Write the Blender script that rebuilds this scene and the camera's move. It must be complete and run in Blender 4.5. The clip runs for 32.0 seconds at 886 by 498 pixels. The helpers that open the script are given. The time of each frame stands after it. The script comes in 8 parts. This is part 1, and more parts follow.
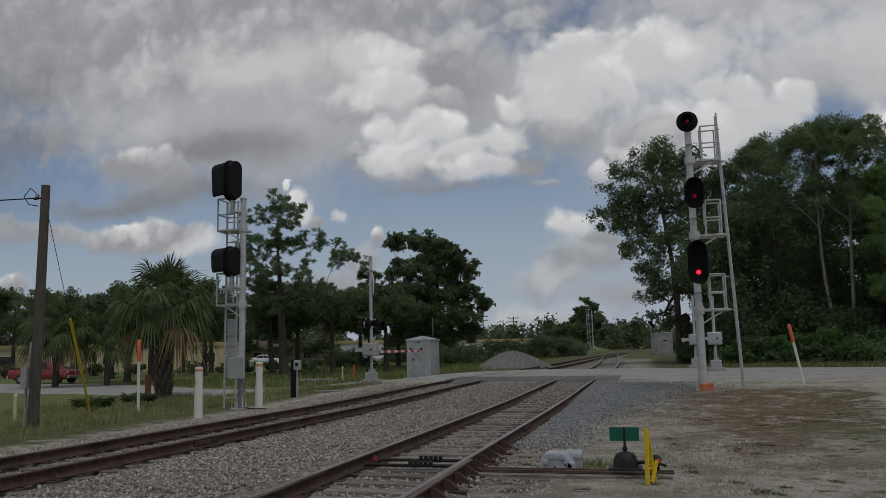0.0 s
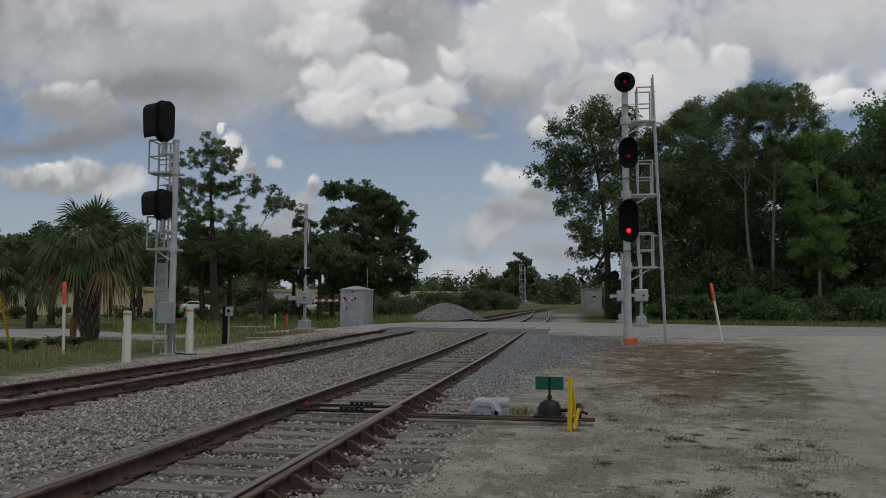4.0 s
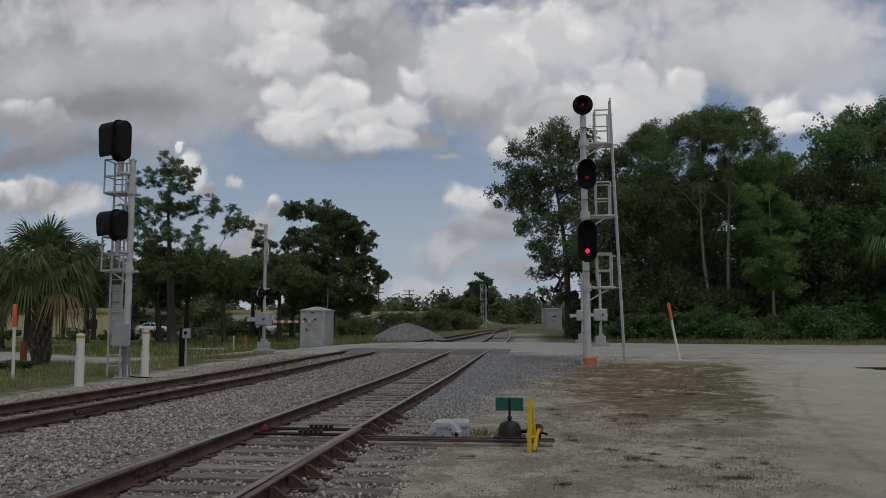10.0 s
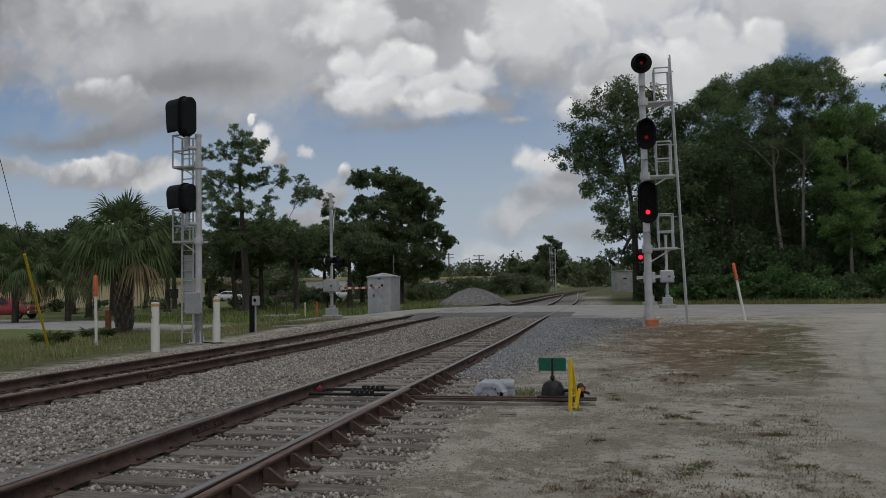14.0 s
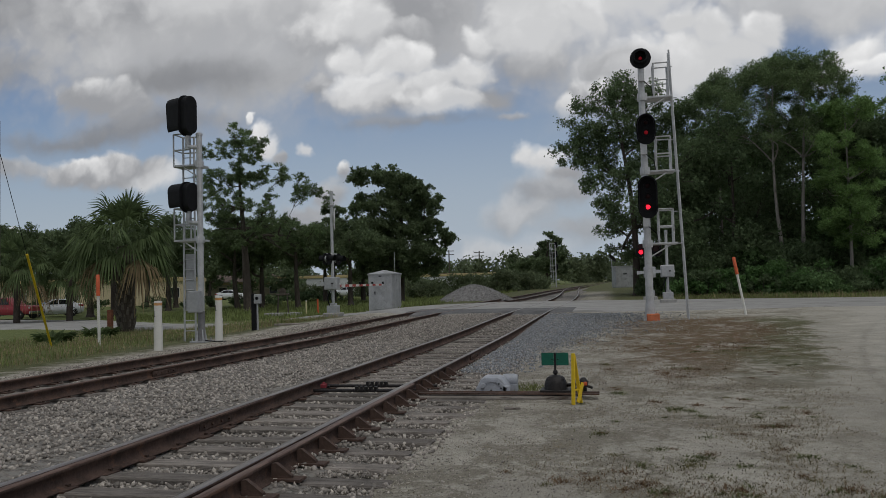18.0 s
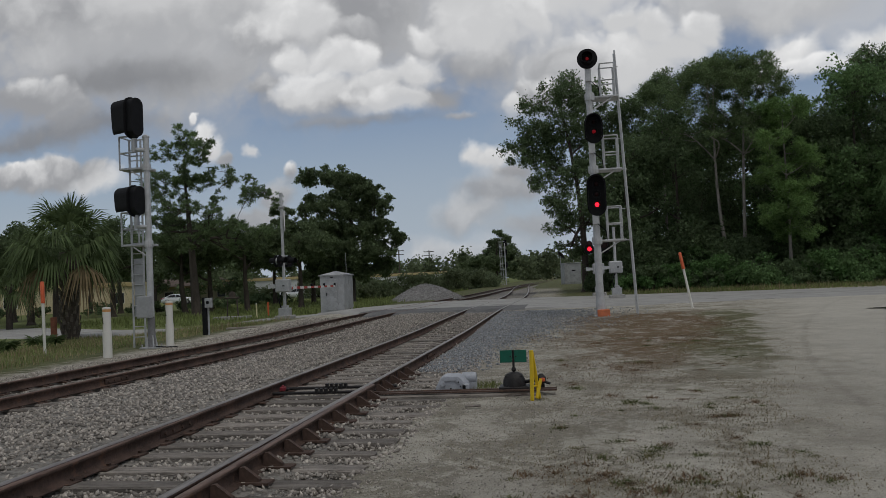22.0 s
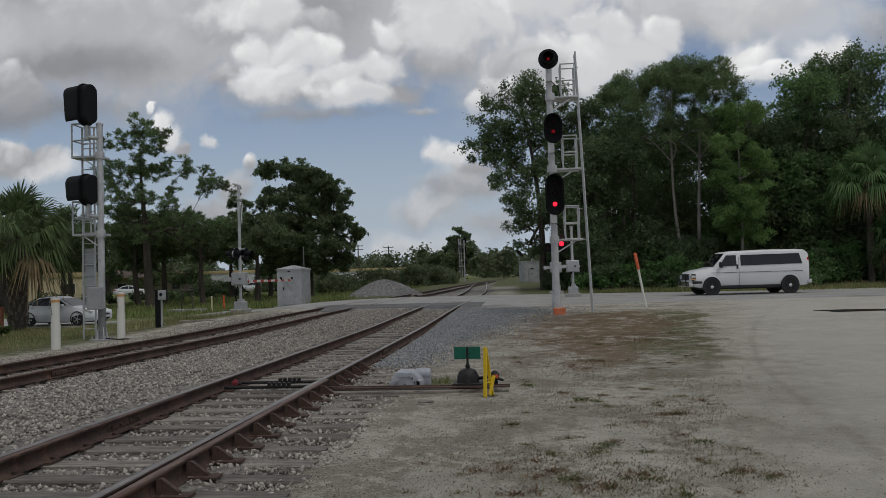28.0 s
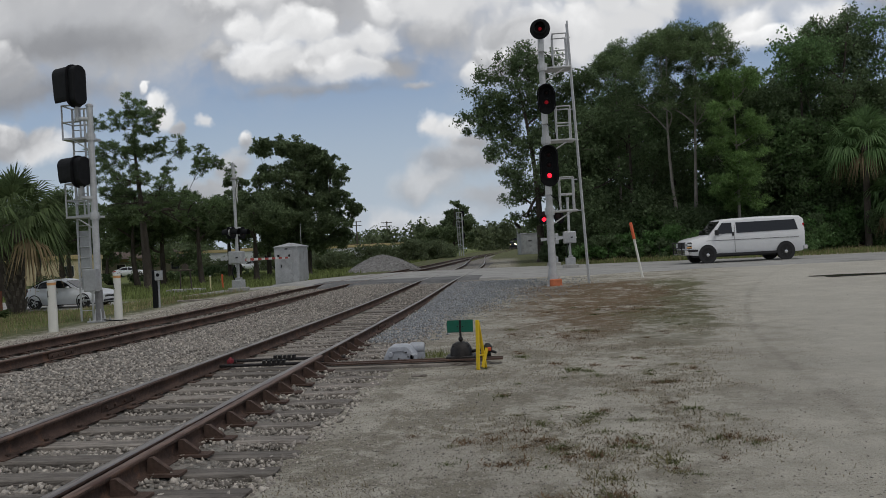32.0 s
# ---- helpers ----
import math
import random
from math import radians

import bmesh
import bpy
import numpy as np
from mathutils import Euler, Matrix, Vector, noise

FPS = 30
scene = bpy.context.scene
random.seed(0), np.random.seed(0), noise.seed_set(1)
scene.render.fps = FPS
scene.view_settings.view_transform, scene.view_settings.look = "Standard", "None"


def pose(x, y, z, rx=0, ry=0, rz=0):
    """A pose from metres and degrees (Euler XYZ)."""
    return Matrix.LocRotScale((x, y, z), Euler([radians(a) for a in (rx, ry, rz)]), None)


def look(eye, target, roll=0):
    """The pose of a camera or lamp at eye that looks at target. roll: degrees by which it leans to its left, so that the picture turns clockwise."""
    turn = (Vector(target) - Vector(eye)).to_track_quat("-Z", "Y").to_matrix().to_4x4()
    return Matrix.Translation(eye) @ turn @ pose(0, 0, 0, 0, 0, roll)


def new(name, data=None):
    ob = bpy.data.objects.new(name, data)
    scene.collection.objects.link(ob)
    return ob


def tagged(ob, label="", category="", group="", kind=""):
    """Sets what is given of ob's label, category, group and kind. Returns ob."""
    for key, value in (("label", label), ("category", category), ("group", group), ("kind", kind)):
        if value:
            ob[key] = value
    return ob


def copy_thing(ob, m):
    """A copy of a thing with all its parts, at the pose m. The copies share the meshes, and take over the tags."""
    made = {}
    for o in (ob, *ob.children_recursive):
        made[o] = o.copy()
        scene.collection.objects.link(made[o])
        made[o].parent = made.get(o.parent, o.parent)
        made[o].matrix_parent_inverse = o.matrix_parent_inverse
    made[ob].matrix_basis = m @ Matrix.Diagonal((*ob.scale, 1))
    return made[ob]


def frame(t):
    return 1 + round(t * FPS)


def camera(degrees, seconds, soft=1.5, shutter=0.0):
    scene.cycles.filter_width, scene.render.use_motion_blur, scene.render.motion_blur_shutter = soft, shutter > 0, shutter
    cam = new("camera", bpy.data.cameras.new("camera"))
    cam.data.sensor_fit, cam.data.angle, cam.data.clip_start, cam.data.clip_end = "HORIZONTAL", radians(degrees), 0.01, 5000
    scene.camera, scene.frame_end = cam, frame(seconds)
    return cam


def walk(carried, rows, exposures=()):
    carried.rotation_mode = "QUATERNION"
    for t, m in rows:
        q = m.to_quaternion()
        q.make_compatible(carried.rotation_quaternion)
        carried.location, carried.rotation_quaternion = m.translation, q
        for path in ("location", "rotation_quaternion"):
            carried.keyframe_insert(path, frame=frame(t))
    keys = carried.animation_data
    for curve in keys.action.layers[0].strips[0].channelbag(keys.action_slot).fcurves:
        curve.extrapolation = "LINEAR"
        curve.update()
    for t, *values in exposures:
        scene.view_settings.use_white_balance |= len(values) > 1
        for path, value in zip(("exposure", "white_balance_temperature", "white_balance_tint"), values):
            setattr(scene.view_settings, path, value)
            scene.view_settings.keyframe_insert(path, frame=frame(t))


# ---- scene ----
cam = camera(58.7, 32.0, 0.6)
PATH = [
    (0, (0.173, -0.399, 1.603), (-0.318, 1.523, 1.856), -1.2),
    (0.5, (0.202, -0.42, 1.599), (-0.291, 1.502, 1.845), -1.7),
    (1, (0.159, -0.423, 1.592), (-0.331, 1.502, 1.822), -1.3),
    (1.5, (0.148, -0.456, 1.579), (-0.304, 1.483, 1.769), -0.3),
    (2, (0.16, -0.471, 1.58), (-0.265, 1.477, 1.741), -0.1),
    (2.5, (0.183, -0.475, 1.578), (-0.214, 1.481, 1.707), 0.1),
    (3, (0.186, -0.483, 1.567), (-0.173, 1.481, 1.681), 0.4),
    (3.5, (0.202, -0.496, 1.571), (-0.142, 1.471, 1.693), 0.3),
    (5.5, (0.197, -0.504, 1.577), (-0.116, 1.466, 1.714), 0.5),
    (6, (0.21, -0.501, 1.577), (-0.082, 1.473, 1.7), 0.7),
    (6.5, (0.211, -0.521, 1.577), (-0.042, 1.46, 1.695), 1.0),
    (7, (0.208, -0.515, 1.572), (-0.041, 1.466, 1.696), 1.3),
    (7.5, (0.2, -0.519, 1.583), (-0.047, 1.462, 1.719), 1.4),
    (8, (0.214, -0.508, 1.587), (-0.032, 1.471, 1.736), 1.2),
    (8.5, (0.219, -0.506, 1.59), (-0.029, 1.472, 1.75), 1.0),
    (9, (0.211, -0.521, 1.591), (-0.039, 1.456, 1.76), 0.8),
    (9.5, (0.215, -0.518, 1.587), (-0.033, 1.459, 1.763), 0.3),
    (10, (0.221, -0.523, 1.592), (-0.018, 1.454, 1.773), -0.1),
    (10.5, (0.226, -0.511, 1.591), (-0.007, 1.467, 1.775), -0.3),
    (11, (0.232, -0.508, 1.593), (0.004, 1.47, 1.786), -0.5),
    (11.5, (0.286, -0.527, 1.604), (0.058, 1.451, 1.791), -0.5),
    (12, (0.353, -0.515, 1.572), (0.08, 1.46, 1.732), -0.4),
    (12.5, (0.431, -0.578, 1.576), (0.133, 1.394, 1.717), -0.9),
    (13, (0.499, -0.699, 1.562), (0.201, 1.275, 1.671), -0.8),
    (13.5, (0.576, -0.749, 1.57), (0.274, 1.225, 1.669), -0.9),
    (14, (0.632, -0.711, 1.575), (0.215, 1.243, 1.669), -1.0),
    (14.5, (0.557, -0.611, 1.55), (-0.083, 1.283, 1.629), -0.6),
    (16.5, (0.574, -0.723, 1.569), (0.018, 1.196, 1.675), -1.1),
    (17, (0.58, -0.742, 1.56), (0.053, 1.185, 1.66), -1.0),
    (17.5, (0.615, -0.778, 1.568), (0.135, 1.161, 1.659), -1.5),
    (18, (0.612, -0.78, 1.566), (0.195, 1.174, 1.652), -1.5),
    (18.5, (0.605, -0.79, 1.574), (0.221, 1.17, 1.664), -1.5),
    (19, (0.599, -0.785, 1.572), (0.219, 1.176, 1.667), -1.6),
    (19.5, (0.565, -0.812, 1.594), (0.167, 1.146, 1.676), -1.6),
    (20, (0.561, -0.86, 1.587), (0.159, 1.098, 1.664), -1.8),
    (20.5, (0.575, -0.81, 1.588), (0.158, 1.144, 1.677), -2.0),
    (21, (0.581, -0.854, 1.578), (0.186, 1.105, 1.667), -2.3),
    (21.5, (0.531, -0.88, 1.577), (0.199, 1.09, 1.669), -2.4),
    (22, (0.519, -0.9, 1.581), (0.228, 1.077, 1.661), -2.6),
    (22.5, (0.528, -0.878, 1.578), (0.258, 1.103, 1.639), -2.6),
    (23, (0.541, -0.891, 1.579), (0.282, 1.092, 1.632), -2.6),
    (23.5, (0.535, -0.913, 1.577), (0.289, 1.071, 1.622), -2.5),
    (24, (0.548, -0.905, 1.577), (0.329, 1.082, 1.625), -2.4),
    (24.5, (0.536, -0.909, 1.582), (0.336, 1.08, 1.634), -2.1),
    (25, (0.517, -0.9, 1.58), (0.314, 1.089, 1.633), -1.3),
    (25.5, (0.507, -0.939, 1.581), (0.315, 1.051, 1.625), -1.1),
    (27.5, (0.541, -0.914, 1.571), (0.35, 1.076, 1.632), -1.6),
    (28, (0.565, -0.913, 1.578), (0.375, 1.077, 1.645), -1.6),
    (28.5, (0.58, -0.912, 1.574), (0.384, 1.077, 1.647), -1.8),
    (29, (0.592, -0.889, 1.575), (0.381, 1.099, 1.649), -2.2),
    (29.5, (0.612, -0.91, 1.576), (0.405, 1.078, 1.627), -2.1),
    (30, (0.646, -0.93, 1.568), (0.443, 1.059, 1.577), -1.9),
    (30.5, (0.663, -0.94, 1.564), (0.47, 1.051, 1.557), -2.1),
    (31, (0.667, -0.929, 1.573), (0.484, 1.063, 1.566), -2.5),
    (31.5, (0.664, -0.941, 1.573), (0.48, 1.05, 1.563), -2.9),
    (32, (0.676, -0.903, 1.575), (0.486, 1.088, 1.576), -2.9),
]
walk(cam, [(t, look(eye, target, roll)) for t, eye, target, roll in PATH], [(0, -0.2), (2.5, -0.13), (8, -0.11), (13, -0.1), (14, -0.02), (18, -0.01), (21, -0.06), (23, -0.03), (25, 0.1), (28, 0.04), (32, 0.2)])

# ---- world, sun, exposure ----
SUN_ELEV, SUN_AZ = 66.0, 140.0  # degrees; azimuth from +y towards +x


def shader_math(nt, op, a, b=None, c=None, clamp=False):
    n = nt.nodes.new("ShaderNodeMath")
    n.operation, n.use_clamp = op, clamp
    for i, v in enumerate((a, b, c)):
        if v is None:
            continue
        if isinstance(v, (int, float)):
            n.inputs[i].default_value = v
        else:
            nt.links.new(v, n.inputs[i])
    return n.outputs[0]


def vec_math(nt, op, a, b=None):
    n = nt.nodes.new("ShaderNodeVectorMath")
    n.operation = op
    for i, v in enumerate((a, b)):
        if v is None:
            continue
        if isinstance(v, tuple):
            n.inputs[i].default_value = v
        else:
            nt.links.new(v, n.inputs[i])
    return n.outputs[0]


def mix_rgb(nt, f, a, b, mode="MIX"):
    n = nt.nodes.new("ShaderNodeMix")
    n.data_type, n.blend_type = "RGBA", mode
    n.clamp_factor = True
    for k, v in ((0, f), (6, a), (7, b)):
        if isinstance(v, (int, float)):
            n.inputs[k].default_value = v
        elif isinstance(v, tuple):
            n.inputs[k].default_value = (*v, 1.0)
        else:
            nt.links.new(v, n.inputs[k])
    return n.outputs[2]


def smooth(nt, v, lo, hi, a=0.0, b=1.0, kind="SMOOTHSTEP"):
    n = nt.nodes.new("ShaderNodeMapRange")
    n.interpolation_type = kind
    nt.links.new(v, n.inputs[0])
    for i, x in ((1, lo), (2, hi), (3, a), (4, b)):
        n.inputs[i].default_value = x
    return n.outputs[0]


def noise_tex(nt, vec, scale, detail=4.0, rough=0.55, dist=0.0, out=0):
    n = nt.nodes.new("ShaderNodeTexNoise")
    n.inputs["Scale"].default_value = scale
    n.inputs["Detail"].default_value = detail
    n.inputs["Roughness"].default_value = rough
    n.inputs["Distortion"].default_value = dist
    if vec is not None:
        nt.links.new(vec, n.inputs["Vector"])
    return n.outputs[out]


def voronoi_tex(nt, vec, scale, feature="F1", out=0, smoothness=0.5, detail=0.0):
    n = nt.nodes.new("ShaderNodeTexVoronoi")
    n.feature = feature
    n.inputs["Scale"].default_value = scale
    n.inputs["Detail"].default_value = detail
    if feature == "SMOOTH_F1":
        n.inputs["Smoothness"].default_value = smoothness
    if vec is not None:
        nt.links.new(vec, n.inputs["Vector"])
    return n.outputs[out]


def build_world():
    world = bpy.data.worlds.new("sky")
    world.use_nodes = True
    nt = world.node_tree
    nt.nodes.clear()
    out = nt.nodes.new("ShaderNodeOutputWorld")
    back = nt.nodes.new("ShaderNodeBackground")
    nt.links.new(back.outputs[0], out.inputs[0])
    back.inputs[1].default_value = 0.1
    sky = nt.nodes.new("ShaderNodeTexSky")
    sky.sky_type, sky.sun_disc = "NISHITA", False
    sky.sun_elevation, sky.sun_rotation = radians(SUN_ELEV), radians(SUN_AZ)
    sky.dust_density, sky.ozone_density = 2.0, 1.5
    co = nt.nodes.new("ShaderNodeTexCoord").outputs["Generated"]
    sep = nt.nodes.new("ShaderNodeSeparateXYZ")
    nt.links.new(co, sep.inputs[0])
    dx, dy, dz = sep.outputs
    ahead = shader_math(nt, "MAXIMUM", dy, 0.12)
    u0 = shader_math(nt, "DIVIDE", dx, ahead)
    v0 = shader_math(nt, "DIVIDE", dz, ahead)
    comb = nt.nodes.new("ShaderNodeCombineXYZ")
    nt.links.new(u0, comb.inputs[0])
    nt.links.new(v0, comb.inputs[1])
    uv = comb.outputs[0]
    # billowing edges: warp at three sizes
    w1 = vec_math(nt, "SUBTRACT", noise_tex(nt, uv, 7.0, 2.0, 0.5, out=1), (0.5, 0.5, 0.5))
    w2 = vec_math(nt, "SUBTRACT", noise_tex(nt, uv, 26.0, 3.0, 0.6, out=1), (0.5, 0.5, 0.5))
    warp = vec_math(nt, "ADD", vec_math(nt, "MULTIPLY", w1, (0.08, 0.06, 0)), vec_math(nt, "MULTIPLY", w2, (0.03, 0.026, 0)))
    wuv = vec_math(nt, "ADD", uv, warp)
    sw = nt.nodes.new("ShaderNodeSeparateXYZ")
    nt.links.new(wuv, sw.inputs[0])
    u, v = sw.outputs[0], sw.outputs[1]
    puff = voronoi_tex(nt, wuv, 15.0, "SMOOTH_F1", smoothness=0.6, detail=2.0)
    curl = voronoi_tex(nt, wuv, 42.0, "SMOOTH_F1", smoothness=0.45, detail=1.0)
    bumps = shader_math(nt, "ADD", shader_math(nt, "MULTIPLY", puff, 0.62), shader_math(nt, "MULTIPLY", curl, 0.38))
    grain = noise_tex(nt, wuv, 6.0, 4.0, 0.55)
    fine = noise_tex(nt, wuv, 19.0, 6.0, 0.6)
    # blue, paling towards the horizon
    base = mix_rgb(nt, smooth(nt, v0, 0.0, 0.36, 1.0, 0.06), mix_rgb(nt, 1.0, sky.outputs[0], SKY_TINT, "MULTIPLY"), (3.8, 4.4, 5.1))
    col = base

    flat_uv = nt.nodes.new("ShaderNodeCombineXYZ")
    nt.links.new(u, flat_uv.inputs[0])
    nt.links.new(v, flat_uv.inputs[1])
    flat_uv = flat_uv.outputs[0]

    def bank(under, cu, cv, ru, rv, light, dark, soft, cover, lift):
        """One cloud over what lies behind it: an ellipse with a broken edge, bright above and grey and soft below."""
        # a trace of what lies behind keeps the banks in their order, one worked out after another
        shift = nt.nodes.new("ShaderNodeVectorMath")
        shift.operation = "MULTIPLY_ADD"
        shift.inputs[1].default_value = (1e-6, 1e-6, 0)
        shift.inputs[2].default_value = (-cu / ru, -cv / rv, 0)
        nt.links.new(under, shift.inputs[0])
        place = nt.nodes.new("ShaderNodeVectorMath")
        place.operation = "MULTIPLY_ADD"
        place.inputs[1].default_value = (1 / ru, 1 / rv, 0)
        nt.links.new(flat_uv, place.inputs[0])
        nt.links.new(shift.outputs[0], place.inputs[2])
        size = nt.nodes.new("ShaderNodeVectorMath")
        size.operation = "LENGTH"
        nt.links.new(place.outputs[0], size.inputs[0])
        part_of = nt.nodes.new("ShaderNodeSeparateXYZ")
        nt.links.new(place.outputs[0], part_of.inputs[0])
        r, b = size.outputs["Value"], part_of.outputs[1]
        r = shader_math(nt, "MULTIPLY_ADD", bumps, 0.42, r)
        depth = shader_math(nt, "DIVIDE", shader_math(nt, "SUBTRACT", 1.12 + 0.42 * 0.32, r), smooth(nt, b, -0.7, 0.3, 1.5 * soft, 0.8 * soft))
        s = smooth(nt, shader_math(nt, "MULTIPLY_ADD", b, 0.46, fold), -0.56 - lift, 0.44 - lift)
        tone = mix_rgb(nt, s, tuple(10 * q for q in dark), tuple(10 * q for q in light))
        return mix_rgb(nt, smooth(nt, depth, 0.0, 1.0, 0.0, cover), under, tone)

    fold = shader_math(nt, "SUBTRACT", grain, 0.5)
    fold = shader_math(nt, "SUBTRACT", fold, shader_math(nt, "MULTIPLY", bumps, 0.6))
    fold = shader_math(nt, "ADD", fold, shader_math(nt, "MULTIPLY", shader_math(nt, "SUBTRACT", fine, 0.5), 0.7))
    for row in clouds():
        col = bank(col, *row)
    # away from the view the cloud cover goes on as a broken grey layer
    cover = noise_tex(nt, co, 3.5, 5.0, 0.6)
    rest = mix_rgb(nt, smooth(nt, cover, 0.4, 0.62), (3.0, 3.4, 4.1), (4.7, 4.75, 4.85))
    # added dimming overhead, out of view: less light on the ground than on trees
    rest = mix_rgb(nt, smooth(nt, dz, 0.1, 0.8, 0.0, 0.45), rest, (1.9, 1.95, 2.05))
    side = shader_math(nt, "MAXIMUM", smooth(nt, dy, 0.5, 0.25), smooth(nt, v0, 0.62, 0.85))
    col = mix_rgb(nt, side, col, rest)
    # below the horizon: dim ground haze
    col = mix_rgb(nt, smooth(nt, dz, 0.0, -0.03), col, (1.6, 1.55, 1.4))
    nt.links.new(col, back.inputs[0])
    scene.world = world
    sun = bpy.data.lights.new("sun", "SUN")
    sun.energy, sun.angle, sun.color = 0.8, radians(18), (1.0, 0.96, 0.9)
    a, e = radians(SUN_AZ), radians(SUN_ELEV)
    d = Vector((math.sin(a) * math.cos(e), math.cos(a) * math.cos(e), math.sin(e)))
    so = new("sun", sun)
    so.matrix_world = look(d * 100, (0, 0, 0))
    scene.view_settings.exposure = 0.0


SKY_TINT = (0.60, 0.70, 0.84)
WHITE, PALE, GREY, DIM = (0.9, 0.9, 0.9), (0.60, 0.605, 0.615), (0.315, 0.322, 0.34), (0.21, 0.216, 0.232)
MID = (0.43, 0.436, 0.45)


def clouds():
    """Clouds ahead, back to front: place and half-size on the plane one unit ahead, lit and shaded colour, softness, cover, lift."""
    yield -0.604, 0.489, 0.943, 0.272, PALE, GREY, 0.5, 0.97, 0.15
    yield 0.235, 0.446, 0.477, 0.154, PALE, MID, 0.6, 0.93, 0.35
    yield 0.362, 0.294, 0.169, 0.106, PALE, PALE, 0.8, 0.7, 0.2
    yield -0.125, 0.319, 0.246, 0.113, PALE, MID, 0.7, 0.9, 0.05
    yield 0.251, 0.328, 0.242, 0.086, PALE, MID, 0.6, 0.95, 0.3
    yield 0.022, 0.356, 0.187, 0.082, PALE, PALE, 0.6, 0.9, 0.3
    yield -0.500, 0.338, 0.593, 0.199, PALE, MID, 0.6, 0.95, 0.1
    yield 0.286, 0.362, 0.307, 0.086, PALE, PALE, 0.9, 0.7, 0
    yield 0.027, 0.245, 0.213, 0.095, PALE, MID, 0.7, 0.9, 0.2
    yield -0.238, 0.363, 0.115, 0.100, PALE, GREY, 0.6, 0.95, 0
    yield -1.101, 0.277, 0.294, 0.221, GREY, DIM, 1, 0.85, 0.16
    yield -1.468, 0.334, 0.340, 0.262, PALE, MID, 0.6, 0.95, 0.1
    yield 0.500, 0.266, 0.112, 0.062, PALE, GREY, 0.6, 0.8, 0.1
    yield -0.688, 0.404, 0.260, 0.062, PALE, GREY, 0.8, 0.95, 0.35
    yield -0.526, 0.403, 0.166, 0.048, PALE, PALE, 0.8, 0.8, 0.2
    yield -0.574, 0.293, 0.276, 0.061, GREY, DIM, 1, 0.85, 0.11
    yield -0.914, 0.418, 0.202, 0.069, GREY, DIM, 1, 0.72, 0.26
    yield -0.722, 0.284, 0.089, 0.042, WHITE, GREY, 0.5, 0.9, 0.15
    yield -0.665, 0.261, 0.051, 0.029, PALE, GREY, 0.5, 0.9, 0.1
    yield -0.716, 0.285, 0.087, 0.036, PALE, GREY, 0.5, 0.95, 0.15
    yield -0.909, 0.324, 0.158, 0.062, GREY, DIM, 1, 0.81, 0.26
    yield -0.639, 0.231, 0.228, 0.036, GREY, DIM, 1, 0.85, 0.26
    yield -0.763, 0.220, 0.225, 0.030, GREY, DIM, 1, 0.81, 0.21
    yield -0.713, 0.173, 0.134, 0.028, WHITE, GREY, 0.45, 1, 0.15
    yield -0.633, 0.159, 0.070, 0.026, WHITE, PALE, 0.7, 0.95, 0.02
    yield -0.718, 0.173, 0.139, 0.035, WHITE, GREY, 0.45, 1, 0.1
    yield -0.901, 0.184, 0.124, 0.026, PALE, GREY, 0.6, 0.9, 0.1
    yield -0.379, 0.343, 0.082, 0.047, WHITE, GREY, 0.6, 0.85, 0.2
    yield -0.372, 0.414, 0.071, 0.054, WHITE, PALE, 0.65, 1, 0.07
    yield -0.324, 0.393, 0.054, 0.057, WHITE, PALE, 0.55, 1, 0.12
    yield -0.306, 0.350, 0.046, 0.041, WHITE, PALE, 0.65, 1, 0.07
    yield -0.343, 0.365, 0.054, 0.044, WHITE, PALE, 0.5, 0.9, 0.16
    yield -0.238, 0.374, 0.062, 0.066, PALE, GREY, 0.6, 0.95, 0
    yield -0.255, 0.321, 0.046, 0.038, PALE, GREY, 0.4, 1, 0.15
    yield -0.092, 0.272, 0.074, 0.048, PALE, GREY, 0.6, 0.95, 0.15
    yield -0.088, 0.324, 0.075, 0.090, WHITE, PALE, 0.45, 1, 0.11
    yield -0.153, 0.319, 0.026, 0.028, WHITE, PALE, 0.65, 1, 0.12
    yield -0.108, 0.369, 0.046, 0.048, WHITE, PALE, 0.65, 1, 0.02
    yield -0.071, 0.387, 0.044, 0.052, WHITE, PALE, 0.55, 1, 0.12
    yield -0.269, 0.243, 0.178, 0.048, WHITE, GREY, 0.7, 1, 0.01
    yield -0.370, 0.269, 0.041, 0.035, PALE, GREY, 0.5, 0.95, 0.1
    yield -0.333, 0.306, 0.038, 0.035, WHITE, PALE, 0.55, 1, 0.17
    yield -0.276, 0.296, 0.046, 0.040, WHITE, PALE, 0.5, 1, 0.12
    yield -0.247, 0.294, 0.033, 0.035, WHITE, PALE, 0.5, 1, 0.22
    yield -0.221, 0.263, 0.044, 0.034, WHITE, PALE, 0.55, 1, 0.07
    yield -0.172, 0.271, 0.041, 0.036, WHITE, PALE, 0.5, 1, 0.17
    yield -0.154, 0.230, 0.064, 0.030, WHITE, GREY, 0.7, 1, 0.06
    yield -0.307, 0.255, 0.080, 0.043, WHITE, PALE, 0.5, 0.9, 0.21
    yield -0.208, 0.232, 0.073, 0.031, WHITE, PALE, 0.45, 0.9, 0.21
    yield -0.261, 0.207, 0.157, 0.016, GREY, DIM, 1, 0.72, 0.51
    yield -0.126, 0.208, 0.037, 0.013, PALE, GREY, 0.8, 0.8, 0.2
    yield 0.011, 0.355, 0.070, 0.076, WHITE, PALE, 0.61, 1, 0.07
    yield -0.023, 0.322, 0.041, 0.054, WHITE, PALE, 0.55, 1, 0.12
    yield 0.031, 0.385, 0.054, 0.049, WHITE, PALE, 0.55, 1, 0.12
